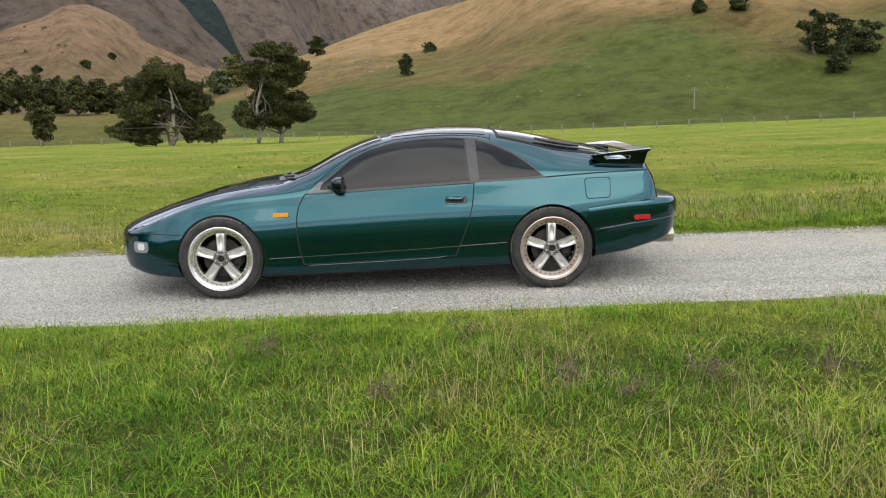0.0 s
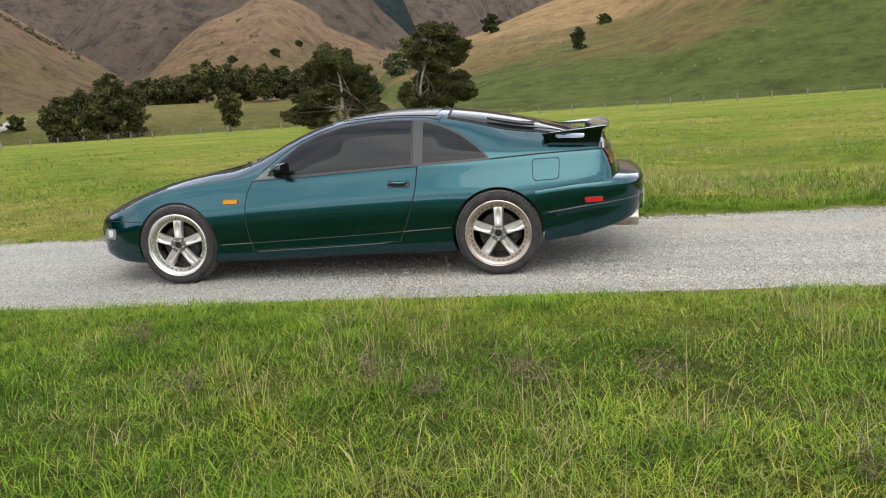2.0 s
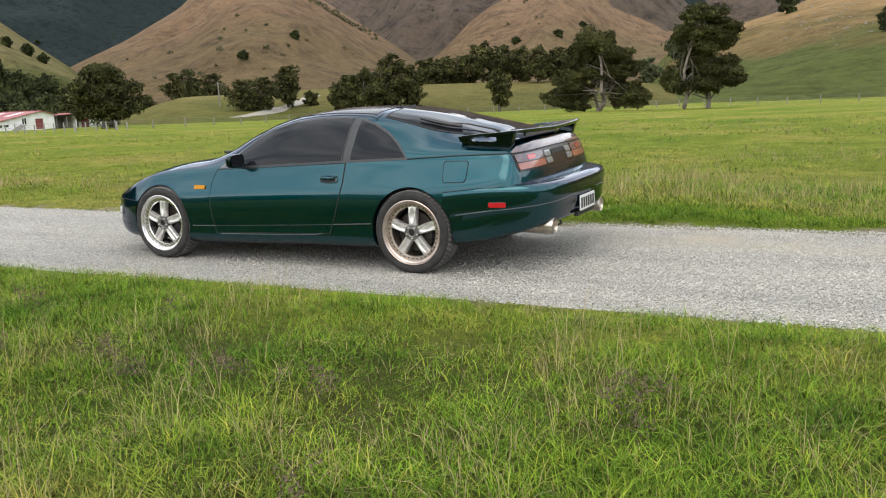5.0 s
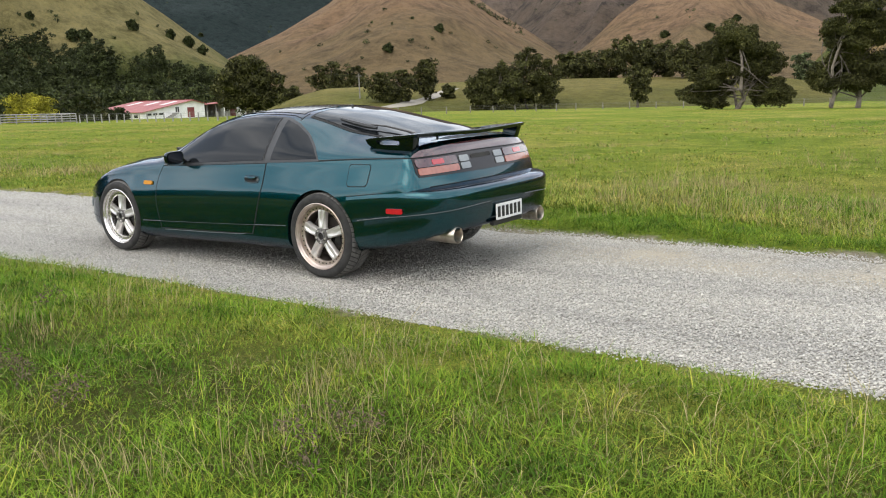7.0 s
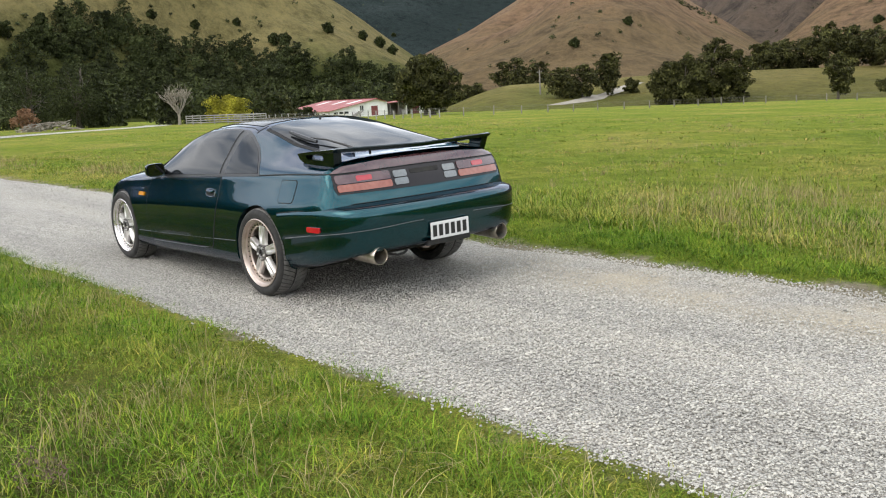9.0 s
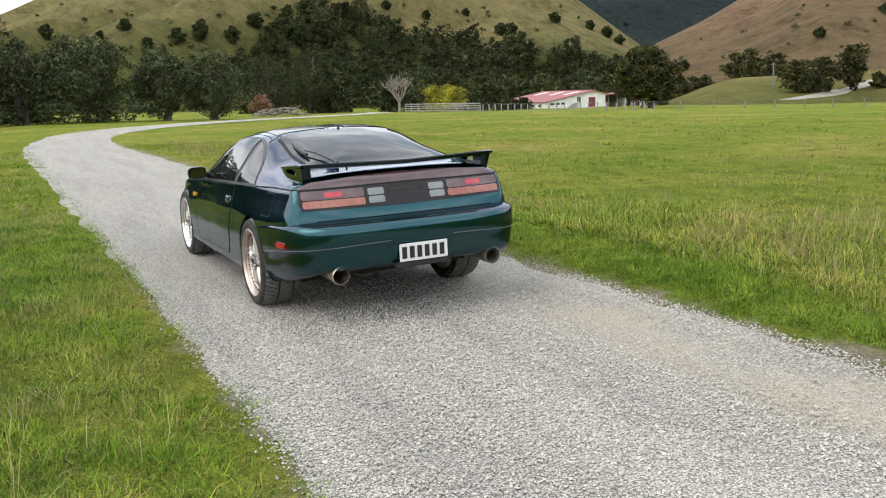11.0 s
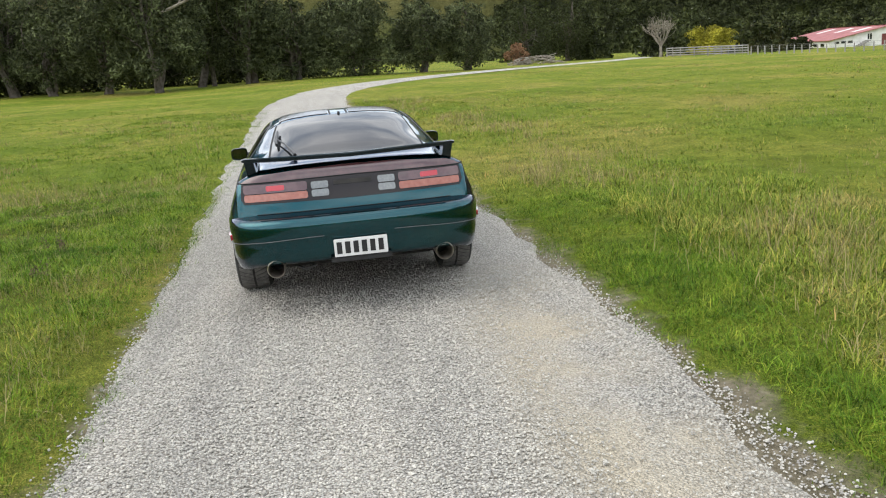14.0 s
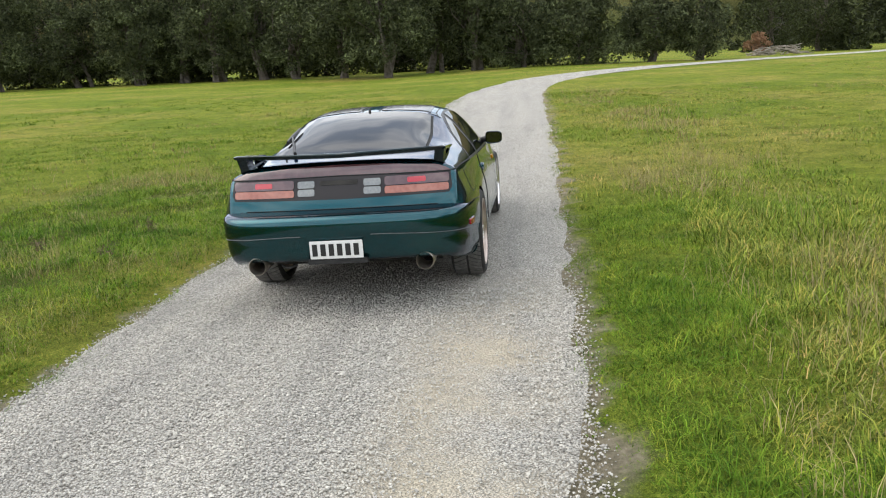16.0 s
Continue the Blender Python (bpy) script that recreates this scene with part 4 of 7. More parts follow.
for sgn in (-1, 1):
    sidep = lambda a, b, k, s=sgn: on_side(a, b, s, k)
    # glass house: black surround, door glass, quarter glass
    top_line = [(-0.56, 0.825), (-0.47, 0.895), (-0.38, 0.955), (-0.26, 1.047), (-0.13, 1.107), (0.07, 1.162), (0.31, 1.186), (0.53, 1.188), (0.74, 1.172), (0.87, 1.130), (1.02, 1.058), (1.15, 0.965), (1.245, 0.872)]
    bot_line = [(-0.56, 0.800), (-0.27, 0.806), (0.06, 0.820), (0.39, 0.834), (0.74, 0.846), (1.245, 0.864)]
    surround = panel("window_surround", bot_line, top_line, sidep, M_black, 0.0025, car, "black window surround and pillar", 60, 12)
    low = [(-0.50, 0.822), (-0.27, 0.824), (0.06, 0.838), (0.39, 0.851), (0.645, 0.862)]
    high = [(-0.485, 0.86), (-0.38, 0.940), (-0.26, 1.036), (-0.13, 1.097), (0.07, 1.151), (0.31, 1.175), (0.53, 1.177), (0.632, 1.172)]
    panel("door_window", low, high, sidep, M_glass, 0.005, car, "dark tinted door window", 40, 10)
    panel("quarter_window", [(0.735, 0.866), (1.215, 0.882)], [(0.722, 1.158), (0.86, 1.117), (1.01, 1.046), (1.13, 0.962), (1.212, 0.890)], sidep, M_glass, 0.005, car, "dark tinted quarter window", 26, 10)
    seam("pillar_trim", [(0.655, 0.862), (0.64, 1.172)], sidep, M_black, 0.004, car, 0.005)
    # door with handle
    dl, dh = [(-0.640, 0.262), (-0.2, 0.272), (0.30, 0.283), (0.535, 0.290)], [(-0.615, 0.788), (-0.27, 0.797), (0.06, 0.811), (0.39, 0.825), (0.690, 0.838)]
    dL = [(-0.640, 0.262), (-0.668, 0.38), (-0.681, 0.50), (-0.680, 0.62), (-0.660, 0.71), (-0.615, 0.788)]
    dR = [(0.535, 0.290), (0.590, 0.42), (0.640, 0.56), (0.672, 0.68), (0.690, 0.838)]
    coons("door_gap", dl, dh, dL, dR, sidep, M_gap, 0.0012, car, "", 40, 20, 0.004, out=(0.007,))
    seam("door_seam", dL, sidep, M_gap, 0.0030, car, 0.0012)
    seam("door_seam", dR, sidep, M_gap, 0.0030, car, 0.0012)
    door = coons("door", dl, dh, dL, dR, sidep, M_paint, 0.0030, car, "", 60, 40, 0.004)
    slab("handle_cup", (0.462, 0.688, 0.632, 0.744), sidep, M_gap, 0.0045, door, "dark recess", 0.006, 14, 8)
    bm = bmesh.new()
    tube(bm, [on_side(x, 0.727 + 0.002 * math.sin(i), sgn, 0.010) for i, x in enumerate(np.linspace(0.474, 0.60, 8))], [0.008, 0.013, 0.014, 0.014, 0.014, 0.014, 0.013, 0.009], 8)
    part("door_handle", bm, M_paint, door, "painted flap handle")
    bm = bmesh.new()
    pts = [(0.547 + 0.088 * math.cos(a), 0.716 + 0.030 * math.sin(a)) for a in np.linspace(0, 2 * math.pi, 25)]
    tube(bm, [on_side(a, b, sgn, 0.004) for a, b in pts], 0.004, 6)
    part("handle_rim", bm, M_paint, door)
    bm = bmesh.new()
    lathe(bm, [(0.001, sgn * 0.004), (0.010, sgn * 0.004), (0.011, -sgn * 0.002)], on_side(0.617, 0.712, sgn, 0.004), 14, closed=False)
    part("door_lock", bm, M_trim, door)
    # sail panel and mirror
    panel("sail_panel", [(-0.612, 0.796), (-0.38, 0.812)], [(-0.60, 0.802), (-0.49, 0.885)], sidep, M_trim, 0.0045, car, "pale grey mirror corner panel", 10, 6)
    bm = bmesh.new()
    rings = []
    for x, k in ((-0.318, 0.90), (-0.316, 0.97), (-0.324, 1.0), (-0.340, 1.01), (-0.358, 0.97), (-0.374, 0.87), (-0.387, 0.70), (-0.395, 0.45), (-0.398, 0.12)):
        ring = []
        for j in range(28):
            a = 2 * math.pi * j / 28
            ca, sa = math.cos(a), math.sin(a)
            ey, ez = math.copysign(abs(ca) ** 0.5, ca), math.copysign(abs(sa) ** 0.55, sa)
            ring.append(bm.verts.new((x - 0.012 * ey * k, sgn * (0.898 + 0.076 * ey * k), 0.870 + (0.057 - 0.004 * ey) * ez * k)))
        rings.append(ring)
    for q, s in zip(rings, rings[1:]):
        for j in range(28):
            bm.faces.new((q[j], q[(j + 1) % 28], s[(j + 1) % 28], s[j]))
    bm.faces.new(rings[0])
    bm.faces.new(rings[-1])
    bmesh.ops.recalc_face_normals(bm, faces=bm.faces)
    mirror = part("side_mirror", bm, M_wing, car, "rounded dark door mirror")
    bm = bmesh.new()
    ring = []
    for x in (-0.316, -0.3135):
        ring.append([])
        for j in range(28):
            a = 2 * math.pi * j / 28
            ca, sa = math.cos(a), math.sin(a)
            ey, ez = math.copysign(abs(ca) ** 0.5, ca), math.copysign(abs(sa) ** 0.55, sa)
            ring[-1].append(bm.verts.new((x - 0.010 * ey, sgn * (0.898 + 0.064 * ey), 0.870 + 0.046 * ez)))
    for j in range(28):
        bm.faces.new((ring[0][j], ring[0][(j + 1) % 28], ring[1][(j + 1) % 28], ring[1][j]))
    bm.faces.new(ring[0][::-1])
    bm.faces.new(ring[1])
    bmesh.ops.recalc_face_normals(bm, faces=bm.faces)
    part("mirror_glass", bm, M_mirror, mirror, "mirror glass")
    bm = bmesh.new()
    tube(bm, [(-0.43, sgn * 0.76, 0.838), (-0.40, sgn * 0.80, 0.848), (-0.385, sgn * 0.85, 0.858)], [0.030, 0.028, 0.030], 10)
    part("mirror_foot", bm, M_black, mirror)
    # lamps and seams of the flank
    slab("side_indicator", (-0.862, 0.626, -0.745, 0.658), sidep, M_amber, 0.012, car, "amber side indicator", 0.012)
    slab("side_reflector", (1.930, 0.524, 2.060, 0.560), sidep, M_red, 0.010, car, "red side reflector", 0.010)
    fl, fh = [(1.578, 0.700), (1.730, 0.705)], [(1.574, 0.848), (1.738, 0.850)]
    fL = [(1.578, 0.700), (1.562, 0.716), (1.558, 0.834), (1.574, 0.848)]
    fR = [(1.730, 0.705), (1.745, 0.722), (1.752, 0.836), (1.738, 0.850)]
    coons("fuel_gap", fl, fh, fL, fR, sidep, M_gap, 0.0012, car, "", 14, 14, 0.004, out=(0.0055,))
    coons("fuel_door", fl, fh, fL, fR, sidep, M_paint, 0.0028, car, "", 16, 16, 0.004)
    seam("hatch_seam", [(1.245, 0.870), (1.6, 0.887), (1.9, 0.896), (2.085, 0.900)], sidep, M_gap, 0.006, car)
    seam("bumper_strip", [(1.665, 0.462), (1.80, 0.480), (1.95, 0.500)], sidep, M_trim, 0.0035, car)
    corner = lambda a, b, k, s=sgn: on_corner(s * a, b, k)
    seam("bumper_strip", [(q, spline([0, 25, 55, 76], [0.556, 0.553, 0.530, 0.500], [q])[0]) for q in np.linspace(76.3, 20, 24)], corner, M_trim, 0.0026, car, 0.001, step=1)
    seam("sill_strip", [(-0.905, 0.310), (-0.3, 0.328), (0.3, 0.350), (0.93, 0.378)], sidep, M_trim, 0.0026, car, 0.001)
    seam("sill_seam", [(-0.60, 0.248), (0.0, 0.262), (0.40, 0.276), (0.50, 0.295)], sidep, M_trim, 0.0026, car)
    seam("front_bumper_seam", [(-1.97, 0.512), (-1.8, 0.516), (-1.585, 0.512)], sidep, M_gap, 0.0035, car)
    seam("spoiler_seam", [(-1.96, 0.305), (-1.6, 0.285)], sidep, M_gap, 0.003, car)
    lamp = slab("corner_lamp", (-1.985, 0.368, -1.855, 0.452), sidep, M_clear, 0.008, car, "clear front corner lamp", 0.010)
    slab("lamp_bulb", (-1.945, 0.388, -1.885, 0.440), sidep, M_head, 0.0105, lamp, "bright silver reflector", 0.004)
    panel("headlamp", [(-2.02, 0.535), (-1.78, 0.600)], [(-1.95, 0.575), (-1.74, 0.640)], sidep, M_paint, 0.003, car, "faired headlamp", 12, 5)
    seam("roof_seam", [(0.842, 1.155), (0.846, 1.178), (0.852, 1.20)], sidep, M_gap, 0.004, car)
    seam("roof_rail", [(-0.55, 0.862), (-0.40, 0.975), (-0.26, 1.068), (-0.10, 1.130), (0.07, 1.178), (0.31, 1.200), (0.53, 1.203), (0.74, 1.190), (0.842, 1.168)], sidep, M_gap, 0.0035, car)

# hood, screen, roof and hatch glass
topp = lambda a, b, k: on_top(a, b, k)
coons("windscreen_border", [(-0.56, -0.60), (-0.74, -0.45), (-0.83, 0), (-0.74, 0.45), (-0.56, 0.60)], [(-0.02, -0.475), (-0.06, 0), (-0.02, 0.475)], [(-0.56, -0.60), (-0.02, -0.475)], [(-0.56, 0.60), (-0.02, 0.475)], topp, M_black, 0.003, car, "", 30, 14)
coons("windscreen", [(-0.55, -0.57), (-0.71, -0.43), (-0.80, 0), (-0.71, 0.43), (-0.55, 0.57)], [(-0.04, -0.455), (-0.08, 0), (-0.04, 0.455)], [(-0.55, -0.57), (-0.04, -0.455)], [(-0.55, 0.57), (-0.04, 0.455)], topp, M_glass, 0.006, car, "tinted windscreen", 30, 14)
seam("hood_seam", [(-0.80, -0.60), (-1.2, -0.60), (-1.6, -0.54), (-1.95, -0.44)], topp, M_gap, 0.003, car)
seam("hood_seam", [(-0.80, 0.60), (-1.2, 0.60), (-1.6, 0.54), (-1.95, 0.44)], topp, M_gap, 0.003, car)
panel("cowl_grille", [(-0.70, -0.60), (-0.86, -0.4), (-0.92, 0), (-0.86, 0.4), (-0.70, 0.60)], [(-0.585, -0.60), (-0.745, -0.45), (-0.835, 0), (-0.745, 0.45), (-0.585, 0.60)], topp, M_black, 0.004, car, "black cowl below the windscreen", 30, 5)
for a in ([(-0.84, -0.22), (-0.80, -0.38), (-0.72, -0.56)], [(-0.86, 0.18), (-0.84, 0.0), (-0.80, -0.15)]):
    seam("wiper", a, topp, M_black, 0.012, car, 0.022)
for sgn in (-1, 1):
    panel("roof_panel_gap", [(0.0, sgn * 0.06), (0.84, sgn * 0.06)], [(0.0, sgn * 0.075), (0.84, sgn * 0.075)], topp, M_gap, 0.001, car, "", 20, 3)
    panel("roof_panel", [(0.02, sgn * 0.085), (0.82, sgn * 0.085)], [(0.06, sgn * 0.455), (0.81, sgn * 0.475)], topp, M_tail, 0.004, car, "dark glass lift-out roof panel", 24, 10)
coons("hatch_border", [(1.80, -0.555), (1.88, -0.3), (1.90, 0), (1.88, 0.3), (1.80, 0.555)], [(0.90, -0.505), (0.875, 0), (0.90, 0.505)], [(1.80, -0.555), (1.35, -0.545), (0.90, -0.505)], [(1.80, 0.555), (1.35, 0.545), (0.90, 0.505)], topp, M_gap, 0.003, car, "", 30, 24)
hatch = coons("hatch_glass", [(1.78, -0.535), (1.86, -0.3), (1.88, 0), (1.86, 0.3), (1.78, 0.535)], [(0.92, -0.485), (0.895, 0), (0.92, 0.485)], [(1.78, -0.535), (1.35, -0.525), (0.92, -0.485)], [(1.78, 0.535), (1.35, 0.525), (0.92, 0.485)], topp, M_glass, 0.006, car, "large dark tinted hatch glass", 30, 26)
bm = bmesh.new()
tube(bm, [on_top(x, y, 0.028) for x, y in [(1.56, -0.482), (1.45, -0.482), (1.33, -0.479), (1.20, -0.474)]], [0.010, 0.014, 0.014, 0.008], 6, flat=1.3)
blade = part("rear_wiper", bm, M_black, car, "black rear wiper")
bm = bmesh.new()
tube(bm, [on_top(1.83, -0.365, 0.018), on_top(1.77, -0.383, 0.028), on_top(1.60, -0.432, 0.034), on_top(1.40, -0.480, 0.036)], [0.014, 0.009, 0.007, 0.006], 6)
part("wiper_arm", bm, M_black, blade)
bm = bmesh.new()
tube(bm, [on_top(0.885, 0, -0.004), on_top(0.885, 0, 0.022)], [0.014, 0.008], 8)
part("washer_nozzle", bm, M_black, car)

# tail: smoked panel, lamp clusters, garnish
back = lambda a, b, k: on_back(a, b, k)
coons("tail_panel", [(-0.725, 0.764), (0, 0.756), (0.725, 0.764)], [(-0.735, 0.892), (0, 0.900), (0.735, 0.892)], [(-0.725, 0.764), (-0.745, 0.80), (-0.735, 0.892)], [(0.725, 0.764), (0.745, 0.80), (0.735, 0.892)], back, M_tail, 0.004, car, "dark smoked tail panel", 40, 10)
coons("tail_garnish", [(-0.73, 0.898), (0, 0.906), (0.73, 0.898)], [(-0.64, 0.940), (-0.3, 0.963), (0, 0.969), (0.3, 0.963), (0.64, 0.940)], [(-0.74, 0.898), (-0.70, 0.920), (-0.64, 0.940)], [(0.74, 0.898), (0.70, 0.920), (0.64, 0.940)], back, M_maroon, 0.006, car, "smoky maroon garnish above the tail lamps", 40, 8)
seam("garnish_seam", [(-0.735, 0.896), (0, 0.903), (0.735, 0.896)], back, M_gap, 0.004, car, 0.005)
for sgn in (-1, 1):
    lamp = slab("tail_lamp", tuple(sorted((sgn * 0.305, sgn * 0.725)))[:1] + (0.828,) + tuple(sorted((sgn * 0.305, sgn * 0.725)))[1:] + (0.884,), back, M_maroon, 0.010, car, "smoky maroon tail lamp", 0.008, 16, 6)
    slab("brake_lens", tuple(sorted((sgn * 0.455, sgn * 0.575)))[:1] + (0.838,) + tuple(sorted((sgn * 0.455, sgn * 0.575)))[1:] + (0.872,), back, M_red, 0.0125, lamp, "bright red lens", 0.004)
    slab("turn_lens", tuple(sorted((sgn * 0.305, sgn * 0.722)))[:1] + (0.777,) + tuple(sorted((sgn * 0.305, sgn * 0.722)))[1:] + (0.823,), back, M_orange, 0.010, lamp, "orange lens", 0.008, 16, 6)
    for z0, z1 in ((0.781, 0.825), (0.832, 0.876)):
        slab("reverse_lens", tuple(sorted((sgn * 0.165, sgn * 0.280)))[:1] + (z0,) + tuple(sorted((sgn * 0.165, sgn * 0.280)))[1:] + (z1,), back, M_clear, 0.010, car, "grey-white reverse lens", 0.008)
slab("tail_badge", (-0.130, 0.846, 0.125, 0.874), back, M_under, 0.0075, car, "faint raised grey strip", 0.005)
# number plate, its writing as plain bars
bm = bmesh.new()
px = max(on_back(y, z).x for y in (-0.18, 0, 0.18) for z in (0.41, 0.51)) + 0.006
box(bm, (px, -0.175, 0.404), (px + 0.008, 0.175, 0.522), 0.003)
plate = part("number_plate", bm, M_white, car, "white number plate", smooth=False)
for i in range(6):
    bm = bmesh.new()
    y = -0.158 + i * 0.0545
    box(bm, (px + 0.0075, y, 0.424), (px + 0.0105, y + 0.034, 0.502))
    part("plate_bar", bm, M_ink, plate, "", smooth=False)
bm = bmesh.new()
box(bm, (px - 0.04, -0.20, 0.365), (px - 0.006, 0.20, 0.40), 0.006)
part("plate_bracket", bm, M_black, car)
# twin exhaust tips
for sgn in (-1, 1):
    c = (2.01, sgn * 0.560)
    bm = bmesh.new()
    prof = [(0.044, 0.0), (0.054, 0.05), (0.060, 0.20), (0.061, 0.305), (0.056, 0.312), (0.052, 0.305), (0.052, 0.06)]
    rings = []
    for r, dx in prof:
        rings.append([bm.verts.new((c[0] + dx, c[1] + r * math.cos(2 * math.pi * i / 28), 0.352 + r * math.sin(2 * math.pi * i / 28))) for i in range(28)])
    for q, s in zip(rings, rings[1:]):
        for i in range(28):
            bm.faces.new((q[i], q[(i + 1) % 28], s[(i + 1) % 28], s[i]))
    bmesh.ops.recalc_face_normals(bm, faces=bm.faces)
    pipe = part("exhaust_tip", bm, M_steel, car, "dull metal exhaust tip")
    bm = bmesh.new()
    bmesh.ops.create_circle(bm, cap_ends=True, radius=0.052, segments=24, matrix=Matrix.Translation((c[0] + 0.10, c[1], 0.352)) @ Matrix.Rotation(radians(90), 4, "Y"))
    part("pipe_inside", bm, M_soot, pipe)
    bm = bmesh.new()
    tube(bm, [(1.55, sgn * 0.50, 0.30), (1.80, sgn * 0.53, 0.32), (2.02, sgn * 0.56, 0.35)], [0.03, 0.03, 0.03], 10)
    part("exhaust_pipe", bm, M_steel, pipe)
bm = bmesh.new()
box(bm, (1.60, -0.60, 0.27), (1.96, 0.60, 0.39), 0.05)
part("muffler", bm, M_under, car)
bm = bmesh.new()
box(bm, (-1.9, -0.60, 0.165), (1.5, 0.60, 0.34), 0.03)
part("underbody", bm, M_under, car, "dusty dark underbody")
bm = bmesh.new()
box(bm, (1.90, -0.45, 0.34), (2.16, 0.45, 0.44), 0.03)
part("rear_valance", bm, M_black, car)
bm = bmesh.new()
tube(bm, [(2.22, -0.42, 0.335), (2.27, -0.38, 0.325), (2.29, -0.34, 0.335), (2.27, -0.30, 0.345)], 0.009, 6)
part("tow_hook", bm, M_under, car)

# rear wing: a slim blade whose swept ends come down on looped feet
bm = bmesh.new()
rings = []
for y in np.linspace(-0.715, 0.715, 65):
    a = abs(y) / 0.715
    sweep = max(0.0, (a - 0.70) / 0.30)
    l, t = 1.985 - 0.02 * a - 0.315 * sweep**1.4, 2.142 - 0.042 * a**2
    zl, zt = 1.031 - 0.010 * sweep, 1.036 + 0.016 * a
    th = 0.030 * (1 if abs(y) < 0.695 else 0.6)
    pts = [(0.0, -0.2), (0.06, 0.35), (0.35, 0.45), (0.75, 0.42), (0.965, 0.52), (1.0, 0.30), (0.97, -0.45), (0.6, -0.6), (0.2, -0.55)]
    rings.append([bm.verts.new((l + (t - l) * u, y, zl + (zt - zl) * u + th * v)) for u, v in pts])
for q, s in zip(rings, rings[1:]):
    for i in range(9):
        bm.faces.new((q[i], q[(i + 1) % 9], s[(i + 1) % 9], s[i]))
bm.faces.new(rings[0])
bm.faces.new(rings[-1])
bmesh.ops.recalc_face_normals(bm, faces=bm.faces)
wing = part("rear_wing", bm, M_wing, car, "dark teal rear wing")
FOOT_OUT = [(1.630, 1.022), (1.645, 0.985), (1.700, 0.958), (1.880, 0.940), (2.040, 0.926), (2.058, 0.968), (2.080, 1.046), (1.900, 1.034)]
FOOT_HOLE = [(1.735, 1.016), (1.728, 1.004), (1.745, 0.988), (1.850, 0.985), (1.935, 0.982), (1.943, 0.998), (1.938, 1.014), (1.840, 1.018)]
for sgn in (-1, 1):
    bm = bmesh.new()
    layers = []
    for j, (y0, grow) in enumerate(((0.628, 0.994), (0.634, 1.0), (0.680, 1.0), (0.690, 0.992))):
        loop = []
        for pts in (FOOT_OUT, FOOT_HOLE):
            loop.append([bm.verts.new((1.87 + (x - 1.87) * grow, sgn * (y0 + 0.16 * max(0, z - 0.96)), z)) for x, z in pts])
        layers.append(loop)
    for a, b in zip(layers, layers[1:]):
        for q, s in zip(a, b):
            for i in range(8):
                bm.faces.new((q[i], q[(i + 1) % 8], s[(i + 1) % 8], s[i]))
    for o, h in (layers[0], layers[-1]):
        for i in range(8):
            bm.faces.new((o[i], o[(i + 1) % 8], h[(i + 1) % 8], h[i]))
    bmesh.ops.recalc_face_normals(bm, faces=bm.faces)
    part("wing_foot", bm, M_wing, wing, "looped dark foot with an open slot")
bm = bmesh.new()
box(bm, (2.02, -0.376, 0.998), (2.04, -0.367, 1.026), 0.003)
part("wing_support", bm, M_black, wing)

# wheel arch liners
for ax, (x, yy, rad) in AXLES.items():
    for sgn in (-1, 1):
        bm = bmesh.new()
        rings = []
        for a in np.linspace(radians(-2), radians(182), 40):
            rings.append([bm.verts.new((x + r * math.cos(a), sgn * y, 0.322 + r * math.sin(a))) for r, y in ((0.02, 0.605), (rad - 0.004, 0.605), (rad - 0.004, 0.83), (rad - 0.012, 0.83), (rad - 0.012, 0.615), (0.02, 0.615))])
        for q, s in zip(rings, rings[1:]):
            for i in range(6):
                bm.faces.new((q[i], q[(i + 1) % 6], s[(i + 1) % 6], s[i]))
        bm.faces.new(rings[0])
        bm.faces.new(rings[-1])
        bmesh.ops.recalc_face_normals(bm, faces=bm.faces)
        part("wheel_arch_liner", bm, M_gap, car, "black wheel arch liner")


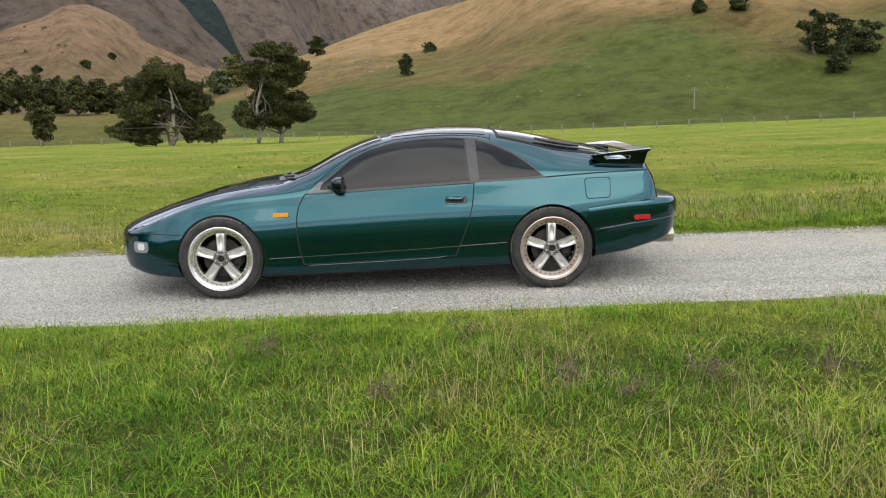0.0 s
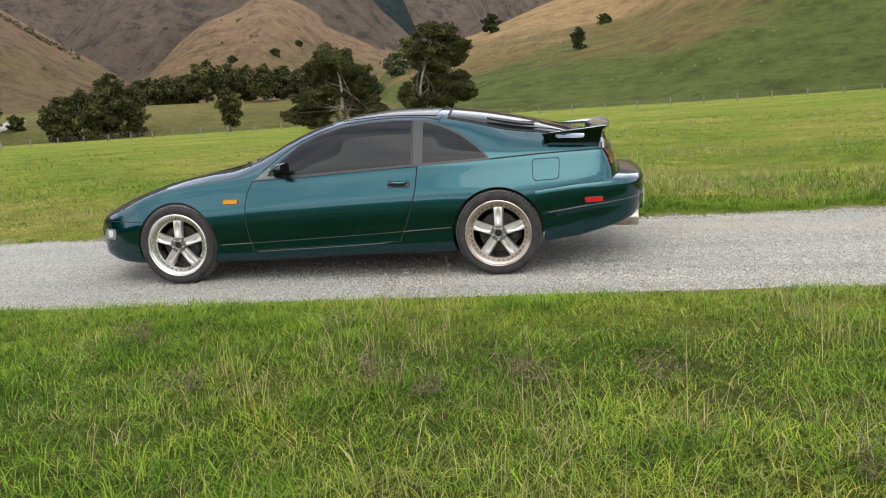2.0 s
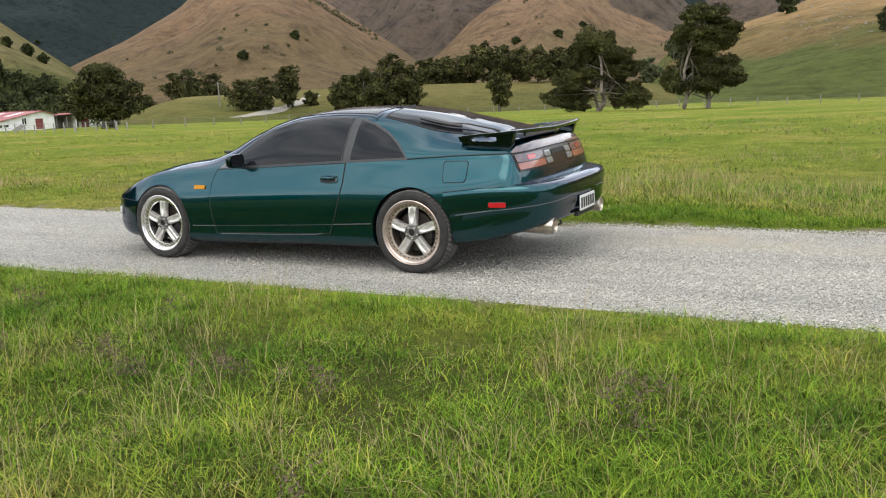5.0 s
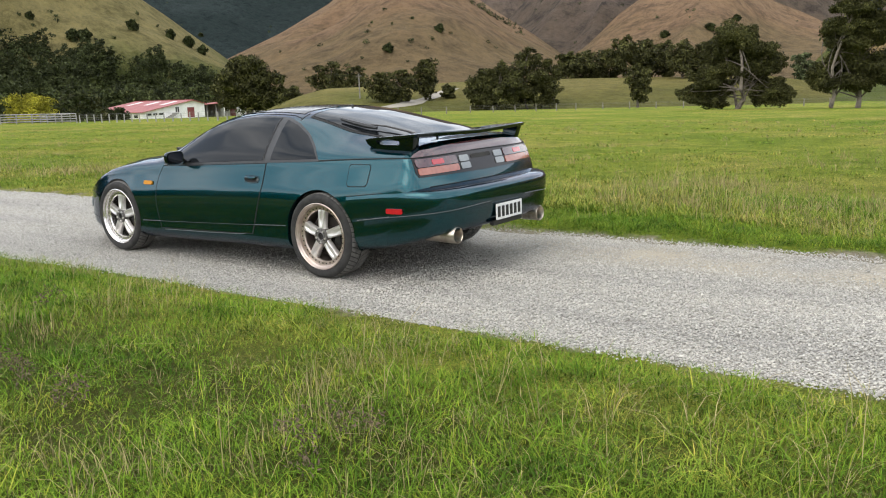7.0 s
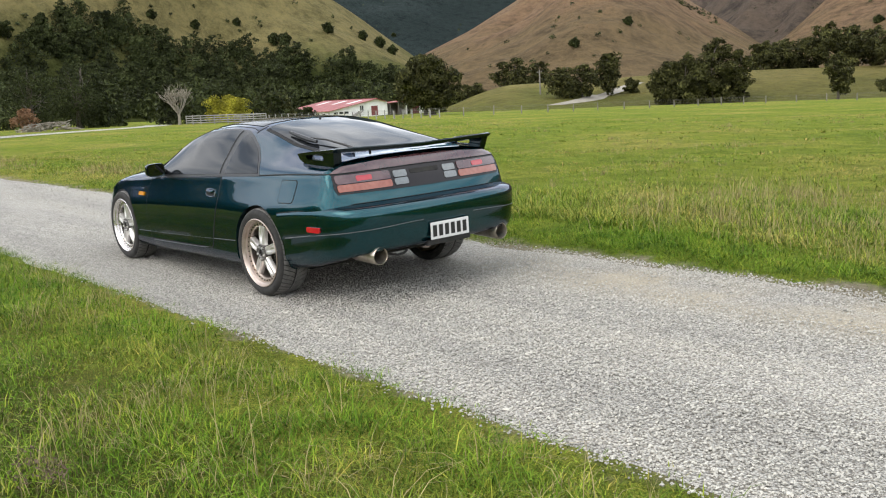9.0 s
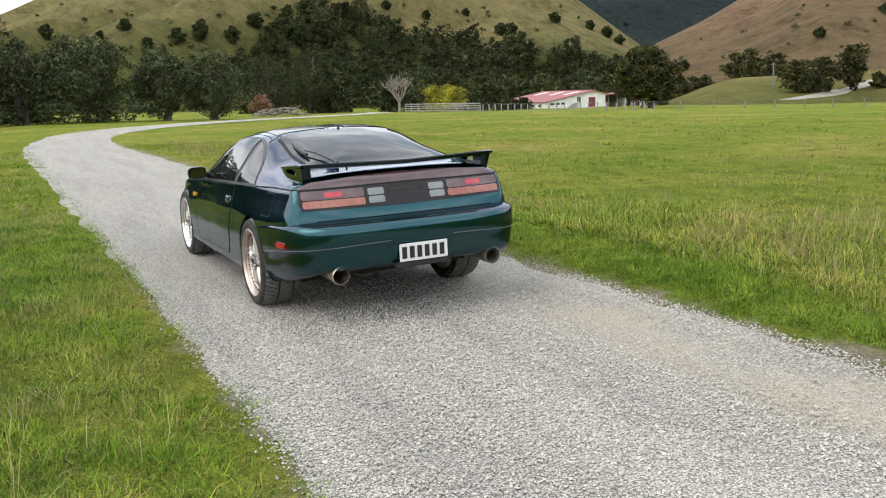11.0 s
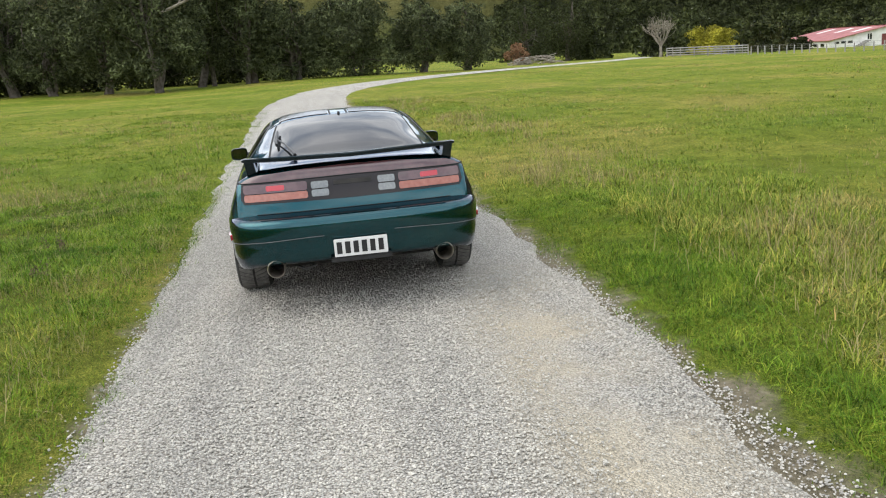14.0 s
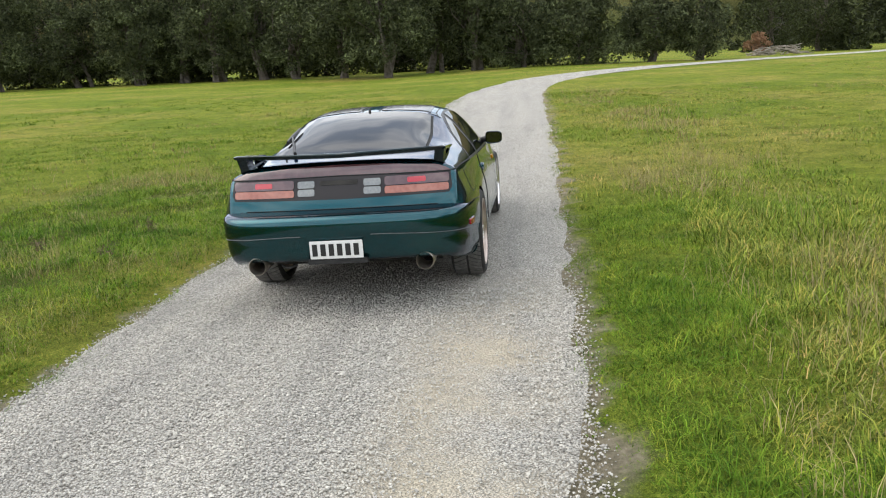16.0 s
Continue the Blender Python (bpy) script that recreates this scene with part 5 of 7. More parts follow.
# ---- wheels: built once with the outer face to -y, then placed four times ----
def wheel_meshes(width, lip):
    """Meshes of one wheel about its hub; y = 0 is the tyre's outer face."""
    R, w = 0.3185, width
    out = {}
    bm = bmesh.new()
    lathe(bm, [(0.238, 0.030), (0.246, 0.012), (0.262, 0.004), (0.285, 0.000), (0.300, 0.006), (0.311, 0.018), (R - 0.003, 0.034), (R, 0.06), (R, w - 0.06), (R - 0.003, w - 0.034), (0.305, w - 0.012), (0.285, w), (0.262, w - 0.01), (0.250, w - 0.03)], (0, 0, 0), 72)
    out["tyre"] = (bm, M_rubber, "low-profile dusty black tyre")
    bm = bmesh.new()
    n = 54
    for i in range(n):
        for s in (-1, 1):
            a = 2 * math.pi * (i + (0.5 if s > 0 else 0)) / n
            quads = []
            for k in range(5):
                u = k / 4
                y = w / 2 + s * (0.008 + (w / 2 - 0.030) * u)
                da = 0.13 * u**0.8 + a
                hw = 0.0125 / R * (1 - 0.15 * u) * 1.18
                r = R + 0.004 - 0.007 * max(0, u - 0.8) * 5
                quads.append([bm.verts.new((rr * math.cos(da + h), y, rr * math.sin(da + h))) for rr, h in ((R - 0.004, -hw * 1.2), (r, -hw), (r, hw), (R - 0.004, hw * 1.2))])
            for q, t in zip(quads, quads[1:]):
                for j in range(3):
                    bm.faces.new((q[j], q[j + 1], t[j + 1], t[j]))
            bm.faces.new(quads[0])
            bm.faces.new(quads[-1])
    bmesh.ops.recalc_face_normals(bm, faces=bm.faces)
    out["tread"] = (bm, M_tread, "grey worn directional tread blocks")
    bm = bmesh.new()
    lathe(bm, [(0.249, 0.012), (0.250, 0.005), (0.245, 0.002), (0.240, 0.006), (0.236, 0.018), (0.226, 0.024), (0.222, 0.038), (0.196, 0.041), (0.190, 0.050), (0.194, 0.085), (0.215, w - 0.03), (0.243, w - 0.02), (0.248, w - 0.035), (0.222, w - 0.06), (0.228, 0.06), (0.238, 0.03)], (0, 0, 0), 72)
    out["wheel"] = (bm, lip, "polished dished alloy wheel")
    bm = bmesh.new()
    for i in range(35):
        a = 2 * math.pi * i / 35
        bmesh.ops.create_uvsphere(bm, u_segments=6, v_segments=4, radius=0.0062, matrix=Matrix.Translation((0.2075 * math.cos(a), 0.0385, 0.2075 * math.sin(a))))
    out["bolt_ring"] = (bm, M_brake, "ring of small bolts")
    bm = bmesh.new()
    rows = []
    for r, hw, y in [(0.030, 0.030, 0.034), (0.055, 0.029, 0.030), (0.075, 0.030, 0.030), (0.095, 0.031, 0.031), (0.115, 0.032, 0.032), (0.135, 0.033, 0.034), (0.155, 0.034, 0.036), (0.172, 0.0345, 0.038), (0.186, 0.035, 0.040), (0.200, 0.037, 0.043)]:
        u = min(1, max(0, (r - 0.070) / 0.112))
        half = 0.50 * math.sin(math.pi * u) ** 0.6 if 0 < u < 1 else 0.0      # almond-shaped hollow
        deep = 0.013 * math.sin(math.pi * u) ** 0.5 if 0 < u < 1 else 0.0
        c = max(half, 0.12)
        prof = [(-hw - 0.005, y + 0.036), (-hw, y + 0.007), (-hw + 0.005, y), (-hw * (c + 0.14), y), (-hw * c, y + 0.25 * deep), (-hw * c * 0.55, y + deep), (hw * c * 0.55, y + deep), (hw * c, y + 0.25 * deep), (hw * (c + 0.14), y), (hw - 0.005, y), (hw, y + 0.007), (hw + 0.005, y + 0.036)]
        rows.append([bm.verts.new((x, yy, r)) for x, yy in prof])
    for q, s in zip(rows, rows[1:]):
        for j in range(11):
            bm.faces.new((q[j], q[j + 1], s[j + 1], s[j]))
        bm.faces.new((q[11], q[0], s[0], s[11]))
    bm.faces.new(rows[0])
    bm.faces.new(rows[-1])
    bmesh.ops.recalc_face_normals(bm, faces=bm.faces)
    out["spoke"] = (bm, M_alloy, "")
    bm = bmesh.new()
    lathe(bm, [(0.027, 0.045), (0.027, 0.020), (0.031, 0.017), (0.036, 0.019), (0.038, 0.026), (0.053, 0.027), (0.055, 0.021), (0.060, 0.022), (0.062, 0.034), (0.062, 0.075), (0.027, 0.075)], (0, 0, 0), 40)
    out["hub"] = (bm, M_hub, "wheel hub")
    for i in range(5):
        a = math.pi / 2 + math.pi / 5 + 2 * math.pi * i / 5
        bm = bmesh.new()
        lathe(bm, [(0.001, 0.012), (0.0065, 0.012), (0.0080, 0.016), (0.0080, 0.030), (0.001, 0.030)], (0.0455 * math.cos(a), 0, 0.0455 * math.sin(a)), 6)
        out["wheel_nut" + "." * i] = (bm, M_alloy, "")
    bm = bmesh.new()
    lathe(bm, [(0.001, 0.030), (0.030, 0.029), (0.030, 0.050), (0.001, 0.050)], (0, 0, 0), 20)
    out["hub_bore"] = (bm, M_soot, "dark hub bore")
    bm = bmesh.new()
    lathe(bm, [(0.06, 0.098), (0.150, 0.098), (0.150, 0.120), (0.06, 0.120)], (0, 0, 0), 48)
    lathe(bm, [(0.001, 0.085), (0.075, 0.085), (0.075, 0.13), (0.001, 0.13)], (0, 0, 0), 32)
    out["brake_disc"] = (bm, M_brake, "dull brake disc")
    bm = bmesh.new()
    box(bm, (0.07, 0.075, -0.07), (0.165, 0.14, 0.07), 0.02)
    out["brake_caliper"] = (bm, M_under, "dark brake caliper")
    done = {}
    for k, (b, mat, lab) in out.items():
        ob = part(k.rstrip("."), b, mat, None, lab)
        done[k] = (ob.data, lab)
        bpy.data.objects.remove(ob)
    return done


def place_wheel(meshes, m):
    w = new("wheel", meshes["wheel"][0])
    w.parent, w.matrix_basis = car, m
    w["label"] = meshes["wheel"][1]
    for k, (me, lab) in meshes.items():
        if k == "wheel":
            continue
        for i in range(5 if k == "spoke" else 1):
            o = new(k.rstrip("."), me)
            o.parent = w
            if k == "spoke":
                o.matrix_basis = Matrix.Rotation(2 * math.pi * i / 5, 4, "Y")
            if lab:
                o["label"] = lab
            if k == "bolt_ring":
                o["kind"] = "stuff"


front_wheel, rear_wheel = wheel_meshes(0.225, M_lip), wheel_meshes(0.245, M_lip_rear)
for x, mesh, yo, roll in ((-1.280, front_wheel, 0.868, 1), (1.285, rear_wheel, 0.886, 1)):
    for sgn in (-1, 1):
        place_wheel(mesh, pose(x, sgn * yo, 0.3195, 0, 0, 0 if sgn < 0 else 180) @ Matrix.Rotation(radians(roll), 4, "Y"))


# ---- foliage helpers ----
def leaf_cards(clumps, per_area, size, seed, outward=0.35, hollow=0.62, long=1.7):
    """Small bent leaf sprays scattered through ellipsoid clumps (x, y, z, rx, ry, rz): verts and quads."""
    r = np.random.default_rng(seed)
    pos, nor = [], []
    for cx, cy, cz, rx, ry, rz in clumps:
        n = max(12, int(per_area * (rx * ry + rx * rz + ry * rz) * 4.2))
        d = r.normal(size=(n, 3))
        d /= np.linalg.norm(d, axis=1)[:, None]
        lump = 0.90 + 0.16 * smooth_noise(d[:, 0] * 3 + cx * 3.1, d[:, 1] * 3 + d[:, 2] * 2.3 + cz, 0.8, seed + 3)
        k = (r.uniform(hollow**3, 1.08, n) ** (1 / 3)) * lump
        pos.append(np.array([cx, cy, cz]) + d * k[:, None] * np.array([rx, ry, rz]))
        nor.append(d * outward + r.normal(size=(n, 3)) * 0.5 + np.array([0, 0, 0.25]))
    pos, nor = np.concatenate(pos), np.concatenate(nor)
    nor /= np.linalg.norm(nor, axis=1)[:, None]
    a = np.cross(nor, r.normal(size=nor.shape))
    a /= np.linalg.norm(a, axis=1)[:, None]
    b = np.cross(nor, a)
    s = size * r.uniform(0.6, 1.4, len(pos))[:, None]
    bend = nor * s * 0.25
    quad = np.stack([pos - a * s * long * 0.5, pos - b * s * 0.32 + bend, pos + a * s * long * 0.5, pos + b * s * 0.36 + bend], 1)
    return quad.reshape(-1, 3), np.arange(len(pos) * 4).reshape(-1, 4)


def tufts(clumps, seed, n=9, share=0.40, core=0.78):
    """Breaks every clump into small tufts round a smaller core, for a ragged outline with gaps."""
    r = np.random.default_rng(seed + 77)
    out = []
    for cx, cy, cz, rx, ry, rz in clumps:
        out.append((cx, cy, cz, rx * core, ry * core, rz * core))
        for _ in range(n):
            d = r.normal(size=3)
            d /= np.linalg.norm(d)
            k, q = share * r.uniform(0.65, 1.3), r.uniform(0.68, 0.98)
            out.append((cx + d[0] * rx * q, cy + d[1] * ry * q, cz + d[2] * rz * q, rx * k * 1.15, ry * k * 1.15, rz * k))
    return out


def branch_mesh(name, limbs, mat, parent):
    """limbs: lists of (point, radius) chains."""
    bm = bmesh.new()
    for chain in limbs:
        tube(bm, [p for p, _ in chain], [w for _, w in chain], 6)
    return part(name, bm, mat, parent)


def limb(start, end, r0, r1, seed, sag=0.12, n=6):
    r = np.random.default_rng(seed)
    s, e = np.array(start, float), np.array(end, float)
    L = np.linalg.norm(e - s)
    off = r.normal(size=3) * L * sag
    return [((s + (e - s) * t + off * math.sin(math.pi * t) * (1, 1, 0.4) + r.normal(size=3) * L * 0.012), r0 + (r1 - r0) * t**0.8) for t in np.linspace(0, 1, n)]


def tree(name, at, clumps, stems, mat, label, dens=9.0, size=0.30, seed=1, bark=None, group="", hollow=0.62):
    """A tree on its base point: stems [(x, y) at the foot, radius], limbs run up into every clump."""
    root = empty(name, pose(*at))
    tagged(root, label, "tree", group)
    limbs, trunks = [], []
    r = np.random.default_rng(seed)
    for k, (sx, sy, rad) in enumerate(stems):
        mine = [c for i, c in enumerate(clumps) if i % len(stems) == k] or clumps[:1]
        top = max(mine, key=lambda c: c[2])
        trunk = limb((sx, sy, -0.4), (top[0] * 0.8 + sx * 0.2, top[1], top[2]), rad, rad * 0.25, seed + k, 0.06, 9)
        trunk[0] = (trunk[0][0], rad * 1.35)
        trunk[1] = (trunk[1][0], rad * 1.0)
        trunks.append(trunk)
        for j, c in enumerate(mine):
            f = trunk[min(8, 2 + int(4 * r.random()))]
            limbs.append(limb(f[0], (c[0], c[1], c[2] - 0.1 * c[5]), min(0.09, f[1] * 0.45), 0.02, seed + 10 * k + j, 0.10))
            for q in range(1 if len(clumps) < 30 else 0):
                d = r.normal(size=3)
                d /= np.linalg.norm(d)
                limbs.append(limb((c[0], c[1], c[2] - 0.2 * c[5]), np.array(c[:3]) + d * np.array(c[3:]) * 0.85, 0.05, 0.015, seed + 100 + 10 * j + q, 0.1, 4))
    for chain in trunks:
        branch_mesh("trunk", [chain], bark or M_bark, root)
    tagged(branch_mesh("branchwork", limbs, M_bark, root), kind="stuff")
    v, f = leaf_cards(tufts(clumps, seed, 10 if len(clumps) < 25 or bark else 6), dens * (0.60 if len(clumps) < 25 else 0.8), size * 0.92, seed, hollow=0.3)
    array_object("crown", v, f, mat, root)
    return root


def crown_of(h, w, seed, low=0.25, n=9, flat=0.55, depth=1.0, tight=1.0):
    """Uneven clumps that fill an egg of height h and width w above a bare stem of share low."""
    r = np.random.default_rng(seed)
    out = []
    for k in range(n):
        t = (k + 0.5) / n
        z = h * (low + (1 - low) * (0.06 + 0.86 * t))
        prof = math.sin(math.pi * (0.14 + 0.80 * t)) ** 0.7
        a = k * 2.4 + r.uniform(-0.5, 0.5)
        s = w / 2 * prof * r.uniform(0.48, 0.72) * tight + 0.15
        rad = w / 2 * prof * (1.06 - 0.55 * tight) * math.sqrt(r.uniform(0.25, 1.6) * tight if tight == 1.0 else r.uniform(0.1, 1.1))
        out.append((rad * math.cos(a), rad * math.sin(a) * depth, z, s, s * depth, max(0.25, s * flat * r.uniform(0.8, 1.2))))
    return out


HILLS = [o for o in scene.objects if o.name.startswith("hill_")]
bpy.context.view_layer.update()
LAND = []
for o in HILLS + [ground]:
    LAND.append(BVHTree.FromPolygons([v.co for v in o.data.vertices], [tuple(p.vertices) for p in o.data.polygons]))


def land_at(az, el):
    """First ground or hill met from the middle of the place, by bearing and elevation in degrees."""
    a, e = radians(az), radians(el)
    way = Vector((-math.sin(a) * math.cos(e), math.cos(a) * math.cos(e), math.sin(e)))
    best = None
    for t in LAND:
        p, n, i, d = t.ray_cast(Vector((CX, CY, EYE_Z)), way)
        if p is not None and (best is None or d < best[1]):
            best = (p, d)
    return best if best else (Vector((CX, CY, 0)) + way * 900, 900.0)


def land_z(x, y):
    """Height of the highest land under a point."""
    zs = [p.z for p in (t.ray_cast(Vector((x, y, 900)), Vector((0, 0, -1)))[0] for t in LAND) if p is not None]
    return max(zs) if zs else 0.0


# ---- the two old totara-like trees by the fence ----
def spread(rows, depth=0.75):
    out = []
    for k, (dx, dz, rx, rz) in enumerate(rows):
        y = (k * 0.618 % 1 - 0.5) * rx * 1.4
        out.append((dx, y, dz, rx * 1.02, rx * depth + 0.3, rz * 1.3))
        for j, s in ((1, -1), (2, 1)):
            out.append((dx + s * rx * 0.62, y + 0.6 * s * (-1) ** k, dz - rz * 0.35 * j * 0.6 + 0.2, rx * 0.62, rx * 0.6, rz * 0.95))
    return out


tree("tree", (-26.45, 91.7, -3.6), spread([(0.2, 8.9, 2.0, 1.15), (-0.9, 7.7, 2.4, 1.0), (1.7, 7.3, 2.2, 1.0), (-2.2, 6.2, 1.9, 0.9), (2.6, 5.6, 1.9, 0.9), (-3.0, 4.4, 1.8, 0.9), (-4.4, 2.6, 1.7, 0.8), (-2.5, 1.9, 1.6, 0.7), (-5.8, 2.7, 0.9, 0.45), (3.2, 3.3, 1.9, 1.0), (4.6, 2.4, 1.3, 0.8), (2.6, 1.9, 1.2, 0.6), (0.4, 6.4, 1.6, 0.7), (-0.3, 5.2, 1.7, 0.8), (1.3, 4.5, 1.4, 0.7), (-1.5, 3.4, 1.4, 0.7)]), [(0.0, 0.0, 0.32), (0.5, 0.3, 0.20)], M_totara, "old dark olive spreading tree with pale forked trunk", 40, 0.18, 3, bark=M_pale_bark)
tree("tree", (-15.3, 91.0, -3.5), spread([(1.3, 10.6, 1.9, 0.95), (2.9, 9.2, 1.6, 0.7), (0.4, 8.9, 2.2, 0.9), (-1.5, 8.8, 1.1, 0.9), (2.2, 7.7, 1.9, 0.8), (0.2, 7.3, 1.7, 0.7), (-1.9, 4.6, 1.5, 1.1), (-2.0, 3.3, 1.5, 0.9), (1.6, 5.6, 2.3, 1.0), (2.6, 4.2, 2.1, 1.0), (1.2, 3.4, 1.5, 0.8), (3.7, 4.0, 1.1, 0.8), (0.1, 6.3, 1.2, 0.7)]), [(-1.05, 0.0, 0.26), (0.9, 0.2, 0.32)], M_totara, "twin-trunked dark olive tree with open layered crown", 40, 0.18, 5, bark=M_pale_bark)


def far_tree(az, dist_or_el, h, w, seed, label, mat=None, low=0.12, name="tree", flat=0.6, n=9, by_el=False, size=None, dens=None, group=""):
    if by_el:
        p, d = land_at(az, dist_or_el)
    else:
        a = radians(az)
        d = dist_or_el
        p = Vector((CX - math.sin(a) * d, CY + math.cos(a) * d, 0))
        p.z = land_z(p.x, p.y)
    sz = size or max(0.28, d * 0.0027)
    return tree(name, (p.x, p.y, p.z - 0.1), crown_of(h, w, seed, low, n, flat), [(0, 0, 0.03 * h)], mat or M_totara, label, dens or 2.2 / sz**2 * 0.55, sz, seed, group=group)


far_tree(23.6, 165, 8.4, 5.0, 31, "small conical dark tree on the paddock", low=0.10, n=11, flat=0.75)
far_tree(17.7, 212, 11.0, 8.5, 32, "dark olive tree on the terrace edge", low=0.2)
for k, (az, h, w) in enumerate([(28.2, 9, 9), (27.1, 10, 10), (25.9, 10.5, 9), (24.7, 11.5, 9), (23.5, 10.5, 10), (22.3, 10, 9), (21.1, 9.5, 9), (20.0, 9, 8), (19.0, 8.5, 8), (16.2, 9, 8)]):
    far_tree(az, 232 + 6 * (k % 3), h, w, 40 + k, "dark tree in the belt on the terrace", low=0.05, group="shelter belt trees")
# clump in the paddock
p0 = (-86.5, 140.0)
for k, (dx, dy, h, w) in enumerate([(-5.0, 0, 8.5, 7.5), (-0.5, -1, 9.5, 8.0), (3.2, 1.5, 12.6, 7.5), (6.6, 2.5, 10.0, 5.0), (-2.5, 3, 9.0, 7.0)]):
    x, y = p0[0] + dx * 0.85, p0[1] + dx * 0.5 + dy
    tree("tree", (x, y, land_z(x, y) - 0.1), crown_of(h, w, 60 + k, 0.03, 11, 0.7), [(0, 0, 0.25)], M_totara, "dense dark tree in a paddock clump", 8, 0.42, 60 + k, group="paddock clump")
far_tree(40.1, 176, 6.2, 7.0, 71, "low rounded bush on the knoll", name="bush", low=0.0)
far_tree(38.9, 180, 6.8, 6.5, 72, "low rounded bush on the knoll", name="bush", low=0.0)
far_tree(37.3, 188, 9.2, 6.2, 73, "upright dark tree beside the farm track", low=0.06, n=11, flat=0.8)
far_tree(35.9, 190, 3.2, 3.5, 74, "small shrub beside the farm track", name="bush", low=0.0, n=5)
far_tree(43.6, 262, 14, 12, 75, "broad dark tree behind the knoll", low=0.0)
far_tree(42.0, 270, 13, 11, 76, "broad dark tree behind the knoll", low=0.0)
far_tree(46.2, 250, 7.5, 10, 77, "dark hedge tree behind the knoll", low=0.0)
far_tree(47.6, 240, 7.0, 9, 78, "dark hedge tree behind the knoll", low=0.0)
far_tree(48.7, 230, 7.0, 9, 79, "dark hedge tree behind the knoll", low=0.0)
tree("tree", (-91.0, 79.3, land_z(-91.0, 79.3) - 0.15), crown_of(8.9, 9.6, 81, 0.14, 16, 0.6), [(-0.9, -0.5, 0.30), (-0.2, 0.2, 0.34), (0.7, 0.5, 0.30)], M_totara, "large dark tree beside the farm sheds", 9, 0.40, 81)
tree("tree", (-128.0, 104.5, land_z(-128, 104.5) - 0.1), crown_of(7.6, 6.0, 82, 0.15, 8, 0.6), [(0, 0, 0.2)], M_totara, "smaller dark tree behind the sheds", 9, 0.38, 82)
far_tree(12.4, 330, 9, 9, 83, "grey-green tree at the valley mouth", M_willow, low=0.0)
far_tree(11.4, 345, 13, 11, 84, "yellowish tree at the valley mouth", M_olive, low=0.05)
far_tree(14.2, 300, 10, 8, 85, "grey-green tree at the valley mouth", M_willow, low=0.05)
for k, (az, el, h, w) in enumerate([(6.1, 3.0, 10, 11), (0.7, 1.62, 7.5, 6.0), (-24.6, 2.1, 12, 11), (-26.0, 1.9, 10, 9), (-27.3, 2.1, 8.5, 9), (-25.8, 1.0, 5, 7), (-17.8, 4.9, 4, 5), (-20.2, 4.9, 4, 6), (-1.1, 3.1, 4, 5), (39.8, 2.05, 4.5, 5), (58.8, 3.3, 4.5, 4.5), (58.1, 3.3, 4.5, 5), (55.4, 3.9, 4.0, 4.5), (53.2, 3.3, 4, 4), (52.2, 2.8, 4.5, 5), (51.4, 2.3, 4, 4.5), (74.1, 4.3, 5.5, 5), (71.0, 1.7, 5, 5), (63.5, 4.5, 3.0, 3), (66.0, 5.2, 3, 3), (61.0, 4.6, 2.5, 2.5), (77.5, 4.0, 5, 5), (79.0, 3.6, 4.5, 5), (82.0, 4.4, 3.5, 4), (86.5, 4.0, 4.5, 5), (47.5, 0.5, 5, 5), (36.5, 3.2, 4, 5), (22.5, 2.2, 5, 6), (19.8, 2.5, 5, 7), (18.3, 3.0, 4, 5), (77.67, 3.71, 5.6, 5.6), (75.74, 3.53, 5.2, 5.2), (74.4, 4.44, 4.0, 4.0), (72.81, 4.06, 4.0, 4.8), (71.78, 3.47, 5.6, 5.6), (70.65, 3.93, 6.4, 6.4), (69.81, 3.1, 5.6, 7.2), (68.56, 5.03, 4.0, 4.8), (71.07, 5.36, 4.0, 4.8), (80.78, 3.26, 3.2, 4.0), (58.32, 3.44, 2.8, 2.8), (55.28, 3.89, 2.0, 2.4), (51.48, 3.41, 1.8, 2.0), (72.18, 5.08, 3.2, 4.0), (83.49, 3.88, 2.4, 2.4)]):
    far_tree(az, el, h * 0.85, w * 0.75, 90 + k, "dark bush on the open hillside", M_woods, low=0.0, name="bush", by_el=True, n=7)

# ---- native bush on the steep hill: one tangle of crowns ----
edge_az = [50.5, 52, 54, 57, 60, 63, 66, 68, 70, 72, 73.5, 75, 76.5]
edge_el = [0.2, 0.9, 1.7, 1.9, 2.6, 3.0, 4.1, 5.2, 5.9, 5.0, 3.4, 2.2, 0.6]
wv, wf, off = [], [], 0
r = np.random.default_rng(17)
spots = 0
while spots < 330:
    az = r.uniform(50.5, 76.5)
    el = r.uniform(-1.6, 6.0)
    top = np.interp(az, edge_az, edge_el)
    open_slope = 71.2 < az < 72.4 and el < 2.6
    if el > top * (0.9 + 0.2 * r.random()) or open_slope or (az > 73 and r.random() < 0.35):
        continue
    p, d = land_at(az, el)
    if d < 120:
        continue
    h, w = r.uniform(4.5, 8.5), r.uniform(4.5, 7.5)
    cl = [(p.x + a, p.y + b, p.z + c - 0.6, rx, ry, rz) for a, b, c, rx, ry, rz in crown_of(h, w, 200 + spots, 0.0, 6, 0.8)]
    v, f = leaf_cards(tufts(cl, 500 + spots, 4, 0.45), 0.95, 0.52, 500 + spots, hollow=0.5)
    wv.append(v)
    wf.append(f + off)
    off += len(v)
    spots += 1
woods = array_object("woods", np.concatenate(wv), np.concatenate(wf), M_woods)
tagged(woods, "dense dark native bush covering the lower hillside", "woods", kind="stuff")
